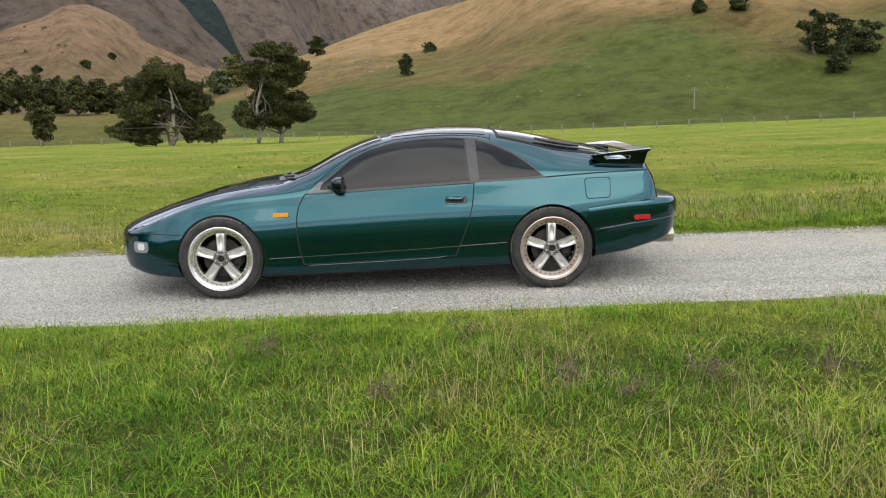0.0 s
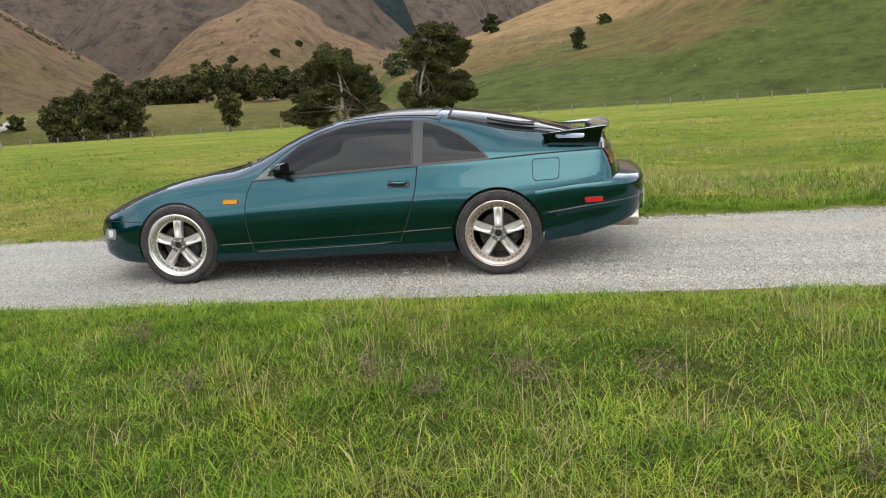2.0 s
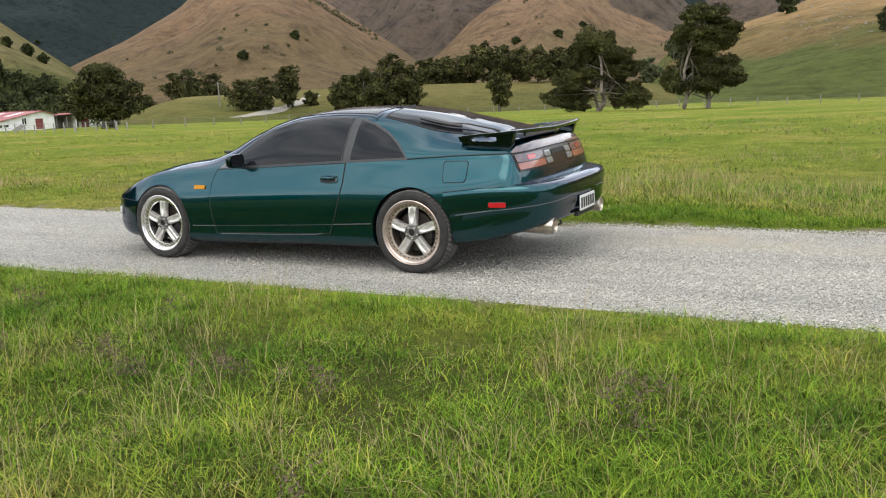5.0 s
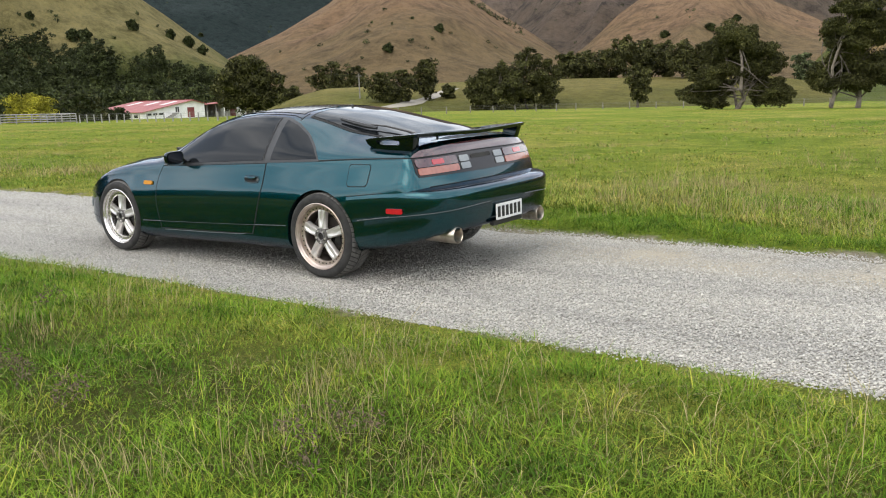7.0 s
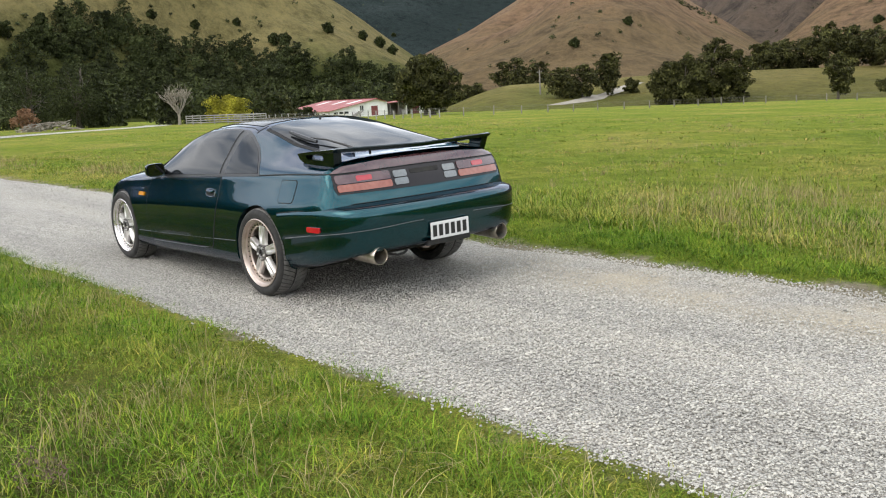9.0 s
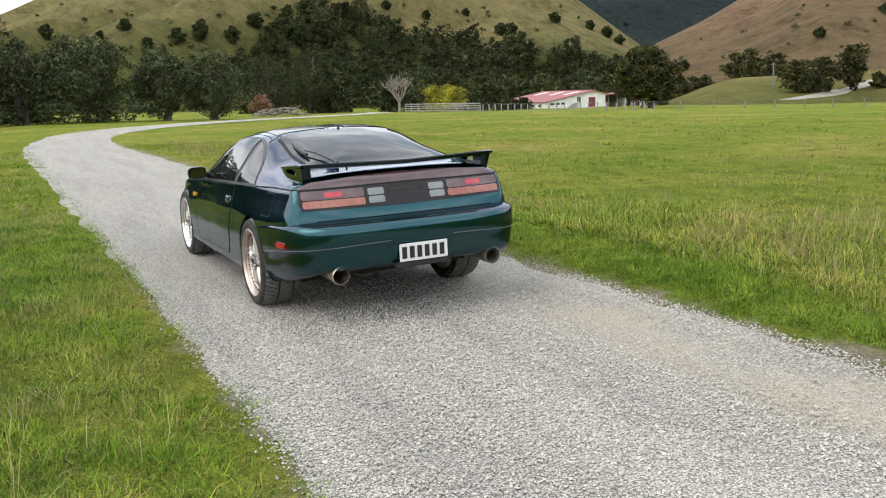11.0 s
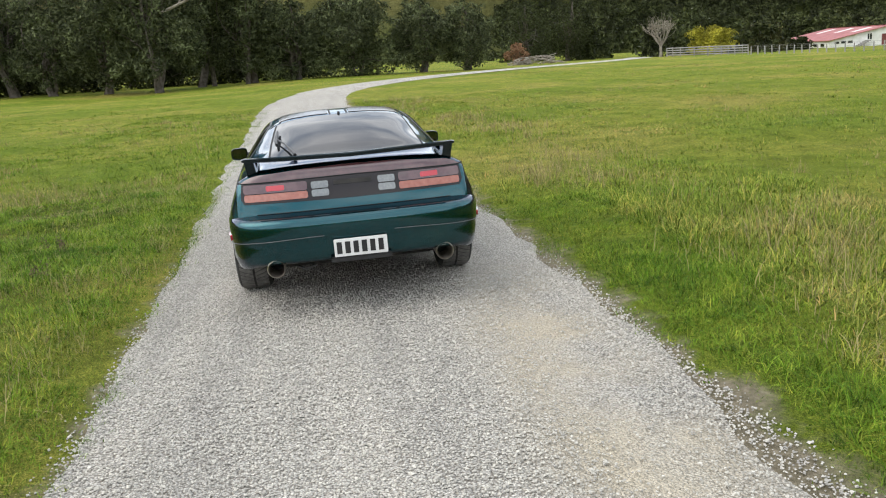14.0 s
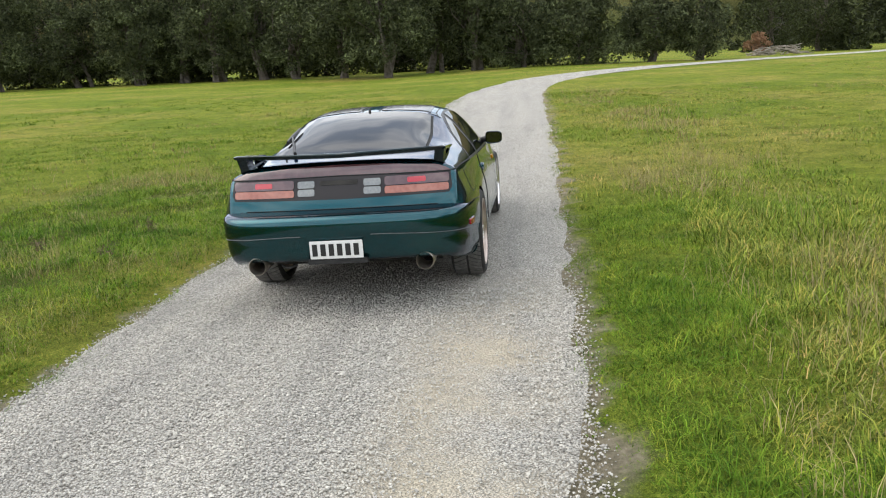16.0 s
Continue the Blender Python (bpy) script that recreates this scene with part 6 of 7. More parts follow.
# far hedge line of trees at the valley floor behind the sheds
wv, wf, off = [], [], 0
for k in range(46):
    az = 48.5 + 10.5 * k / 45 + r.uniform(-0.3, 0.3)
    a, d = radians(az), r.uniform(168, 186)
    x, y = CX - math.sin(a) * d, CY + math.cos(a) * d
    h, w = r.uniform(4.5, 7.5), r.uniform(5, 8)
    cl = [(x + q[0], y + q[1], land_z(x, y) + q[2] - 0.5, *q[3:]) for q in crown_of(h, w, 800 + k, 0.0, 6, 0.8)]
    v, f = leaf_cards(tufts(cl, 900 + k, 4, 0.45), 1.05, 0.50, 900 + k, hollow=0.5)
    wv.append(v)
    wf.append(f + off)
    off += len(v)
hedge = array_object("hedge_woods", np.concatenate(wv), np.concatenate(wf), M_woods)
tagged(hedge, "dark trees massed behind the farm sheds", "woods", kind="stuff")

# ---- willows round the bend of the lane ----
def willow(x, y, h, w, seed, stems, low=0.16, mat=None, label="grey-green willow with low dense crown", n=30, dens=10.5):
    cl = crown_of(h, w, seed, low, n, 0.95, tight=0.62)
    z = float(ground_height(x, y))
    return tree("willow", (x, y, z), cl, stems, mat or M_willow, label, dens, 0.22, seed, group="willows", hollow=0.5)


rw_ = np.random.default_rng(5)
for k, (x, y, h, w) in enumerate([(-82, -56, 14, 12), (-86, -49, 13, 10), (-84, -41, 13.5, 9.5), (-86, -36.5, 12, 8), (-83, -32, 13.5, 9), (-84, -27, 12, 8.5), (-80, -22.5, 11, 8.5), (-76, -17.5, 16, 11), (-72, -12.5, 16, 11), (-79, -9.0, 16, 10), (-79, -4.8, 14.5, 9)]):
    st = [(rw_.uniform(-0.5, 0.5), rw_.uniform(-0.5, 0.5), rw_.uniform(0.30, 0.42)), (rw_.uniform(-0.9, 0.9), rw_.uniform(-0.9, 0.9), 0.20)]
    willow(x, y, h, w, 300 + k, st, low=0.06, label="tall willow with dark trunk and grey-green crown")
willow(-80, -0.6, 7.6, 9.0, 320, [(0, 0, 0.35), (1.0, 0.5, 0.25)], low=0.03)
willow(-79.5, 5.2, 7.9, 10.5, 321, [(0, 0, 0.35), (-0.9, 0.5, 0.25)], low=0.03)
willow(-80.4, 12.0, 7.0, 7.2, 322, [(0, 0, 0.4)], low=0.06)
willow(-80.5, 16.4, 6.9, 7.2, 323, [(0, 0, 0.4)], low=0.06)
for k, (x, y, h, w) in enumerate([(-100, -62, 13, 14), (-104, -48, 13, 14), (-104, -34, 12, 14), (-104, -20, 11, 13), (-112, 31, 8.4, 7.5), (-114, 37.5, 8.8, 9), (-104, -7, 9, 12), (-100, -14, 9, 10), (-98, -28, 9, 11), (-98, -42, 10, 12), (-72, -66, 12, 12), (-62, -76, 12, 13)]):
    willow(x, y, h, w, 340 + k, [(0, 0, 0.35)], low=0.02, mat=M_woods, label="dark tree massed behind the willows", dens=4.5)
for k in range(9):
    x, y = -91.5 + 2.0 * (k % 2), -58.0 + 7.2 * k
    tree("bush", (x, y, float(ground_height(x, y)) - 0.1), crown_of(4.2, 9.0, 380 + k, 0.0, 9, 0.8), [(0, 0, 0.12)], M_woods, "dark undergrowth behind the willow trunks", 3.6, 0.34, 380 + k, group="willow undergrowth")
# bare limb reaching out of the tall willow
dead = empty("dead_branch", pose(-70.5, -8.5, 8.0))
tagged(dead, "bare pale branch reaching from the willow crown", "branch")
branch_mesh("branch_wood", [limb((0, -2.5, -1.5), (2, 4.5, 1.4), 0.14, 0.03, 1), limb((0.8, 0.6, -0.2), (1.5, 3.2, 2.4), 0.08, 0.02, 2), limb((1.2, 2.0, 0.5), (2.5, 5.2, 0.3), 0.06, 0.02, 3), limb((0.4, -0.8, -0.8), (0.6, 1.4, 2.2), 0.07, 0.02, 4)], M_log, dead)

# ---- shrubs round the stockyard ----
def yard_z(x, y):
    return float(ground_height(x, y))


tree("gorse_bush", (-106, 55.2, yard_z(-106, 55.2)), crown_of(3.1, 6.2, 401, 0.0, 10, 0.75), [(0, 0, 0.1)], M_yellow, "bright yellow-green rounded bush by the yards", 16, 0.26, 401)
tree("bush", (-108, 63.5, yard_z(-108, 63.5)), crown_of(3.9, 5.2, 402, 0.0, 10, 0.8), [(0, 0, 0.12)], M_totara, "rounded dark green bush by the yards", 14, 0.28, 402)
for k, y in enumerate((58.5, 60.0, 66.0, 68.0, 70.0)):
    tree("bush", (-109, y, yard_z(-109, y)), crown_of(1.7, 3.2, 410 + k, 0.0, 6, 0.7), [(0, 0, 0.06)], M_woods, "low hedge shrub behind the rails", 14, 0.26, 410 + k, group="hedge shrubs")
bare = empty("bare_tree", pose(-106, 47.8, yard_z(-106, 47.8)))
tagged(bare, "leafless pale tree with a fan of fine branches", "tree")
limbs = [limb((0, 0, -0.3), (0.1, 0, 1.5), 0.24, 0.18, 1, 0.03)]
rb = np.random.default_rng(9)
for k in range(15):
    a, t = 2 * math.pi * k / 15 + rb.uniform(-0.2, 0.2), rb.uniform(0.35, 1.0)
    e = np.array([math.cos(a) * 2.3 * t, math.sin(a) * 2.3 * t, 3.2 + 1.5 * math.sqrt(max(0, 1 - t * t)) + rb.uniform(-0.3, 0.3)])
    main = limb((0.05, 0, rb.uniform(0.9, 1.5)), e, 0.09, 0.025, 20 + k, 0.08)
    limbs.append(main)
    for q in range(5):
        s0 = main[2 + q % 4][0]
        limbs.append(limb(s0, e + rb.normal(size=3) * 0.5 + np.array([0, 0, 0.2]), 0.035, 0.012, 60 + 9 * k + q, 0.1, 4))
tagged(branch_mesh("branchwork", limbs, M_log, bare), kind="stuff")
v, f = leaf_cards([(math.cos(a) * 1.5, math.sin(a) * 1.5, 3.9, 0.9, 0.9, 0.5) for a in np.linspace(0, 6.0, 9)] + [(0, 0, 4.4, 1.0, 1.0, 0.45)], 4, 0.16, 5, hollow=0.2)
tagged(array_object("twigs", v, f, M_log, bare), kind="stuff")

# ---- brush pile ----
pile = empty("brush_pile", pose(-95.7, 27.7, yard_z(-95.7, 27.7)))
tagged(pile, "heap of pale dead logs and branches", "brush pile")
rp = np.random.default_rng(3)
for k in range(90):
    y = rp.uniform(-2.9, 2.9)
    x = rp.uniform(-1.6, 1.6)
    top = 1.35 * (1 - (y / 3.2) ** 2) * (1 - (x / 2.2) ** 2)
    z = rp.uniform(0.05, max(0.1, top))
    a, L = rp.uniform(0, math.pi), rp.uniform(0.7, 2.0)
    d = np.array([math.cos(a), math.sin(a), rp.uniform(-0.25, 0.3)]) * L / 2
    bm = bmesh.new()
    c = np.array([x, y, z])
    ch = limb(c - d, c + d, rp.uniform(0.05, 0.12), 0.03, 700 + k, 0.06, 4)
    tube(bm, [q for q, _ in ch], [w for _, w in ch], 6)
    part("log", bm, M_log, pile)
tree("bush", (-98.2, 26.2, yard_z(-98, 26)), crown_of(2.6, 2.4, 431, 0.0, 6, 0.8), [(0, 0, 0.05)], noisy("rusty_dead_bracken", (0.17, 0.09, 0.045), (0.26, 0.15, 0.08), 2.0, 0.9), "rust-brown dead bracken behind the brush pile", 12, 0.24, 431)

# rocks and low scrub on the open slopes
def scatter(name, rows, mat, label, category, size, dens=None):
    V, F, o = [], [], 0
    for k, (az, el, s) in enumerate(rows):
        p, d = land_at(az, el)
        if dens:
            v, f = leaf_cards([(p.x, p.y, p.z + 0.4 * s, s, s, 0.8 * s)], dens, size, 3000 + k, hollow=0.3)
        else:
            v, f = stones_at(p, s, 4000 + k)
        V.append(v)
        F.append(f + o)
        o += len(v)
    return tagged(array_object(name, np.concatenate(V), np.concatenate(F), mat), label, category, kind="stuff")


def stones_at(p, s, seed):
    r = np.random.default_rng(seed)
    base = np.array([(1, 0, 0), (-1, 0, 0), (0, 1, 0), (0, -1, 0), (0, 0, 1), (0, 0, -1)], float)
    v = (base * r.uniform(0.6, 1.3, (6, 1)) + r.normal(0, 0.15, (6, 3))) * np.array([s, s, s * 0.6]) + np.array([p.x, p.y, p.z + 0.15 * s])
    return v, np.array([(0, 2, 4), (2, 1, 4), (1, 3, 4), (3, 0, 4), (2, 0, 5), (1, 2, 5), (3, 1, 5), (0, 3, 5)])


rs = np.random.default_rng(21)
scatter("hill_rocks", [(rs.normal(4.2, 1.6), rs.normal(2.5, 0.55), rs.uniform(0.2, 0.7)) for _ in range(80)] + [(rs.uniform(-20, 8), rs.uniform(-1, 3), rs.uniform(0.15, 0.35)) for _ in range(30)], M_rock, "pale rocks scattered on the golden slope", "rocks", 1)
scatter("scrub", [(35.8 - 0.13 * k + rs.normal() * 0.1, 5.8 - 0.085 * k + rs.normal() * 0.06, rs.uniform(1.2, 2.6)) for k in range(36)] + [(rs.uniform(52, 90), rs.uniform(1.5, 6), rs.uniform(0.5, 1.3)) for _ in range(90)] + [(rs.uniform(11, 48), rs.uniform(0.8, 5), rs.uniform(0.7, 1.8)) for _ in range(60)] + [(-0.9 + rs.normal() * 0.12, 3.0 + 0.05 * k, rs.uniform(0.8, 1.6)) for k in range(9)], M_woods, "low dark scrub in the gullies of the slopes", "scrub", 0.7, 0.9)


# ---- farm buildings ----
barn = empty("barn", Matrix.Translation((-114.9, 90.0, ground_height(-114.9, 90.0) + 0.12)) @ Matrix.Rotation(radians(52 + 35), 4, "Z") @ Matrix.Diagonal((1.24, 1.2, 0.86, 1)))
tagged(barn, "long white weatherboard woolshed with faded red iron roof", "barn")
# local: x to the left along the gable is negative, y away along the ridge
BW, BL, EH, AH, AX, LH = 9.4, 14.0, 2.55, 3.25, -1.9, 1.45   # widths, lengths and heights; the ridge lies off centre
gable = [(0, 0), (0, EH), (AX, AH), (-BW, LH), (-BW, 0)]


def prism(name, prof, y0, y1, mat, parent, label=""):
    n = len(prof)
    v = [(x, y0, z) for x, z in prof] + [(x, y1, z) for x, z in prof]
    f = [tuple(range(n)), tuple(range(2 * n - 1, n - 1, -1))] + [(i, n + i, n + (i + 1) % n, (i + 1) % n) for i in range(n)]
    bm = bmesh.new()
    vs = [bm.verts.new(q) for q in v]
    for k in f:
        bm.faces.new([vs[i] for i in k])
    bmesh.ops.recalc_face_normals(bm, faces=bm.faces)
    return part(name, bm, mat, parent, label, smooth=False)


prism("wall", gable, 0, BL, M_wall, barn, "white weatherboard walls")


def roof_slope(name, x0, z0, x1, z1, y0, y1, mat, parent, t=0.07, ribs=0.45):
    """Corrugated sheet between two eaves lines, with ribs running down the slope."""
    bm = bmesh.new()
    n = int((y1 - y0) / ribs) * 2
    top, bot = [], []
    for i in range(n + 1):
        y = y0 + (y1 - y0) * i / n
        dz = 0.05 * (i % 2)
        top.append((bm.verts.new((x0, y, z0 + t + dz)), bm.verts.new((x1, y, z1 + t + dz))))
        bot.append((bm.verts.new((x0, y, z0)), bm.verts.new((x1, y, z1))))
    for a, b, c, d in zip(top, top[1:], bot, bot[1:]):
        bm.faces.new((a[0], a[1], b[1], b[0]))
        bm.faces.new((c[0], d[0], d[1], c[1]))
        bm.faces.new((a[0], b[0], d[0], c[0]))
        bm.faces.new((a[1], c[1], d[1], b[1]))
    bm.faces.new((top[0][0], bot[0][0], bot[0][1], top[0][1]))
    bm.faces.new((top[-1][0], top[-1][1], bot[-1][1], bot[-1][0]))
    bmesh.ops.recalc_face_normals(bm, faces=bm.faces)
    return part(name, bm, mat, parent, "", smooth=False)


left_roof = roof_slope("roof", AX, AH, -BW - 0.3, LH - 0.06, -0.35, BL + 0.3, M_roof, barn)
roof_slope("roof", AX, AH, 0.35, EH - 0.12, -0.35, BL + 0.3, M_roof, barn)
for y in (2.0, 6.0, 10.5):
    k0, k1 = 0.12, 0.42
    roof_slope("roof_light", AX + (-BW - AX) * k0, AH + (LH - AH) * k0 + 0.08, AX + (-BW - AX) * k1, AH + (LH - AH) * k1 + 0.08, y, y + 1.0, M_sky_light, left_roof, 0.03)
bm = bmesh.new()
box(bm, (AX - 0.12, -0.4, AH + 0.06), (AX + 0.12, BL + 0.35, AH + 0.17), 0.03)
part("ridge_cap", bm, M_roof, barn)


def opening(name, x0, x1, z0, z1, y, mat, parent, label, frame_w=0.08, bars=0):
    bm = bmesh.new()
    box(bm, (x0, y - 0.03, z0), (x1, y + 0.05, z1))
    ob = part(name, bm, mat, parent, label, smooth=False)
    for a, b, c, d in ((x0 - frame_w, x1 + frame_w, z1, z1 + frame_w), (x0 - frame_w, x1 + frame_w, z0 - frame_w, z0), (x0 - frame_w, x0, z0, z1), (x1, x1 + frame_w, z0, z1)):
        bm = bmesh.new()
        box(bm, (a, y - 0.06, c), (b, y + 0.05, d))
        part("frame", bm, M_wall, ob, smooth=False)
    for i in range(bars):
        x = x0 + (x1 - x0) * (i + 1) / (bars + 1)
        bm = bmesh.new()
        box(bm, (x - 0.03, y - 0.05, z0), (x + 0.03, y - 0.02, z1))
        part("glazing_bar", bm, M_wall, ob, smooth=False)
    return ob


opening("door", -2.75, -1.65, 0.05, 1.95, 0, M_red_door, barn, "dark red shed door")
opening("window", -4.55, -4.0, 1.15, 2.15, 0, M_dark_open, barn, "tall dark window", bars=1)
for x in (-8.75, -7.9, -7.05):
    opening("window", x, x + 0.62, 0.80, 1.20, 0, M_dark_open, barn, "small dark window", bars=0)
bm = bmesh.new()
for k in range(6):
    box(bm, (-6.3 + 0.28 * k, -0.9, 0.18 * k), (-6.0 + 0.28 * k, 0.0, 0.18 * (k + 1)))
part("steps", bm, M_rail, barn, "pale ramp to the shed", smooth=False)
# row of small windows along the low side
for k in range(7):
    y = 1.0 + 1.75 * k
    bm = bmesh.new()
    box(bm, (-BW - 0.05, y, 0.45), (-BW + 0.03, y + 0.95, 0.98))
    pane = part("window", bm, M_dark_open, barn, "small dark window", smooth=False)
    for a, b, c, d in ((y - 0.08, y + 1.03, 0.98, 1.05), (y - 0.08, y + 1.03, 0.38, 0.45), (y - 0.08, y, 0.45, 0.98), (y + 0.95, y + 1.03, 0.45, 0.98)):
        bm = bmesh.new()
        box(bm, (-BW - 0.08, a, c), (-BW + 0.02, b, d))
        part("frame", bm, M_wall, pane, smooth=False)


def open_shed(at, turn, w, d, h, label):
    s = empty("farm_shed", Matrix.Translation(at) @ Matrix.Rotation(radians(turn), 4, "Z"))
    tagged(s, label, "shed")
    bm = bmesh.new()
    box(bm, (-w, d - 0.1, 0), (0, d, h))
    part("wall", bm, M_wood, s, smooth=False)
    for x in (-w, -0.1):
        bm = bmesh.new()
        box(bm, (x, 0, 0), (x + 0.1, d - 0.11, h))
        part("wall", bm, M_wall, s, smooth=False)
    roof_slope("roof", 0.2, h + 0.25, -w - 0.2, h - 0.02, -0.4, d + 0.2, M_roof, s)
    for x in (-w * 0.66, -w * 0.33):
        bm = bmesh.new()
        box(bm, (x, 0, 0), (x + 0.14, 0.14, h))
        part("post", bm, M_wood, s, smooth=False)
    return s


def spot(az, d):
    a = radians(az)
    x, y = CX - math.sin(a) * d, CY + math.cos(a) * d
    return x, y, float(ground_height(x, y)) - 0.05


open_shed(spot(50.2, 158), 52 + 20, 5.0, 5.0, 2.2, "open-fronted farm shed with red roof")
small = empty("small_shed", Matrix.Translation(spot(48.6, 172)) @ Matrix.Rotation(radians(60), 4, "Z"))
tagged(small, "small white gabled shed with dark red door", "shed")
prism("wall", [(0, 0), (0, 1.9), (-2.2, 2.7), (-4.4, 1.9), (-4.4, 0)], 0, 5, M_wall, small)
roof_slope("roof", -2.2, 2.7, 0.25, 1.85, -0.25, 5.2, M_sky_light, small)
roof_slope("roof", -2.2, 2.7, -4.65, 1.85, -0.25, 5.2, M_sky_light, small)
opening("door", -4.0, -2.7, 0.05, 1.75, 0, M_red_door, small, "dark red door")


# ---- fences ----
def fence_line(name, pts, gap, label, height=1.05, rails=0, mat=None):
    root = empty(name, pose(pts[0][0], pts[0][1], land_z(*pts[0])))
    tagged(root, label, "fence")
    inv = root.matrix_world.inverted()
    p = np.array(pts, float)
    d = np.concatenate([[0], np.cumsum(np.hypot(*np.diff(p, axis=0).T))])
    n = int(d[-1] / gap)
    tops = []
    bm = bmesh.new()
    tube(bm, [(0, 0, -0.3), (0, 0, height * 0.55), (0, 0, height)], [0.075, 0.07, 0.062], 7)
    post_ob = part("post", bm, mat or M_wood, root)
    me = post_ob.data
    bpy.data.objects.remove(post_ob)
    rr = np.random.default_rng(len(pts))
    for k in range(n + 1):
        x, y = np.interp(k * gap, d, p[:, 0]), np.interp(k * gap, d, p[:, 1])
        z = land_z(x, y)
        o = new("post", me)
        o.parent = root
        o.matrix_basis = inv @ pose(x, y, z, rr.uniform(-2, 2), rr.uniform(-2, 2), rr.uniform(0, 360)) @ Matrix.Diagonal((1, 1, rr.uniform(0.9, 1.08), 1))
        tops.append(Vector((x, y, z)))
    heights = [0.35, 0.6, 0.85, 1.0] if not rails else [height * (0.2 + 0.75 * i / (rails - 1)) for i in range(rails)]
    for hh in heights:
        bm = bmesh.new()
        if rails:
            for a, b in zip(tops, tops[1:]):
                tube(bm, [inv @ (a + Vector((0, 0, hh))), inv @ (b + Vector((0, 0, hh)))], 0.06, 4)
        else:
            tube(bm, [inv @ (a + Vector((0, 0, hh))) for a in tops], 0.008, 3)
        part("rail" if rails else "wire", bm, mat or M_wood, root, smooth=False)
    return root


def polar(az, d):
    a = radians(az)
    return (CX - math.sin(a) * d, CY + math.cos(a) * d)


fence_line("fence", [polar(*q) for q in ((-34, 128), (-28, 124), (-10, 117), (4.5, 114), (13.4, 128), (24.4, 136), (27.4, 134), (37.4, 114), (45.3, 101), (51.5, 97))], 4.2, "post and wire fence along the paddock edge")
fence_line("fence", [polar(*q) for q in ((47.5, 97.5), (51.5, 98.5), (55, 102), (58.9, 108))], 1.05, "close-set post fence before the farm sheds", 0.95, mat=M_rail)
fence_line("stockyard_rails", [polar(*q) for q in ((59.0, 108.5), (61.0, 111.5), (63.4, 114.5), (64.4, 119))], 2.0, "pale timber stockyard rails", 1.15, rails=4, mat=M_rail)
gate = empty("yard_gate", pose(*polar(60.2, 109.0), float(ground_height(*polar(60.2, 109.0))), 0, 0, 60))
tagged(gate, "pale grey metal yard gate", "gate")
for z in (0.25, 0.5, 0.75, 1.0):
    bm = bmesh.new()
    tube(bm, [(-1.6, 0, z), (1.6, 0, z)], 0.03, 6)
    part("gate_bar", bm, M_rail, gate)
for x in (-1.6, 0, 1.6):
    bm = bmesh.new()
    tube(bm, [(x, 0, 0.0), (x, 0, 1.08)], 0.035, 6)
    part("gate_upright", bm, M_rail, gate)


def power_pole(az, el, h):
    p, d = land_at(az, el)
    root = empty("power_pole", pose(*p))
    tagged(root, "slim grey timber power pole on the grass", "pole")
    bm = bmesh.new()
    tube(bm, [(0, 0, -0.5), (0, 0, h)], [0.16, 0.11], 8)
    part("shaft", bm, M_wood, root)
    bm = bmesh.new()
    box(bm, (-0.7, -0.06, h - 0.5), (0.7, 0.06, h - 0.36))
    part("crossarm", bm, M_wood, root, smooth=False)


power_pole(41.6, -0.8, 5.0)
power_pole(-17.5, -1.0, 4.2)

# ---- pale farm track climbing the terrace ----
rows = []
for t in np.linspace(0, 1, 26):
    az, el = np.interp(t, [0, 0.35, 0.7, 1], [40.6, 38.6, 37.0, 35.6]), np.interp(t, [0, 0.35, 0.7, 1], [-1.55, -1.32, -0.95, -0.42])
    p, d = land_at(az, el)
    side_v = Vector((math.cos(radians(az)), math.sin(radians(az)), 0))
    rows.append([(q.x, q.y, land_z(q.x, q.y) + 0.06) for q in (p - side_v * 1.7 + Vector((0, 0, 0)), p, p + side_v * 1.7)])
track = mesh_object("track", [v for q in rows for v in q], grid_faces(26, 3), M_track, smooth=True)
tagged(track, "pale unsealed farm track up the terrace", "track", kind="structure")


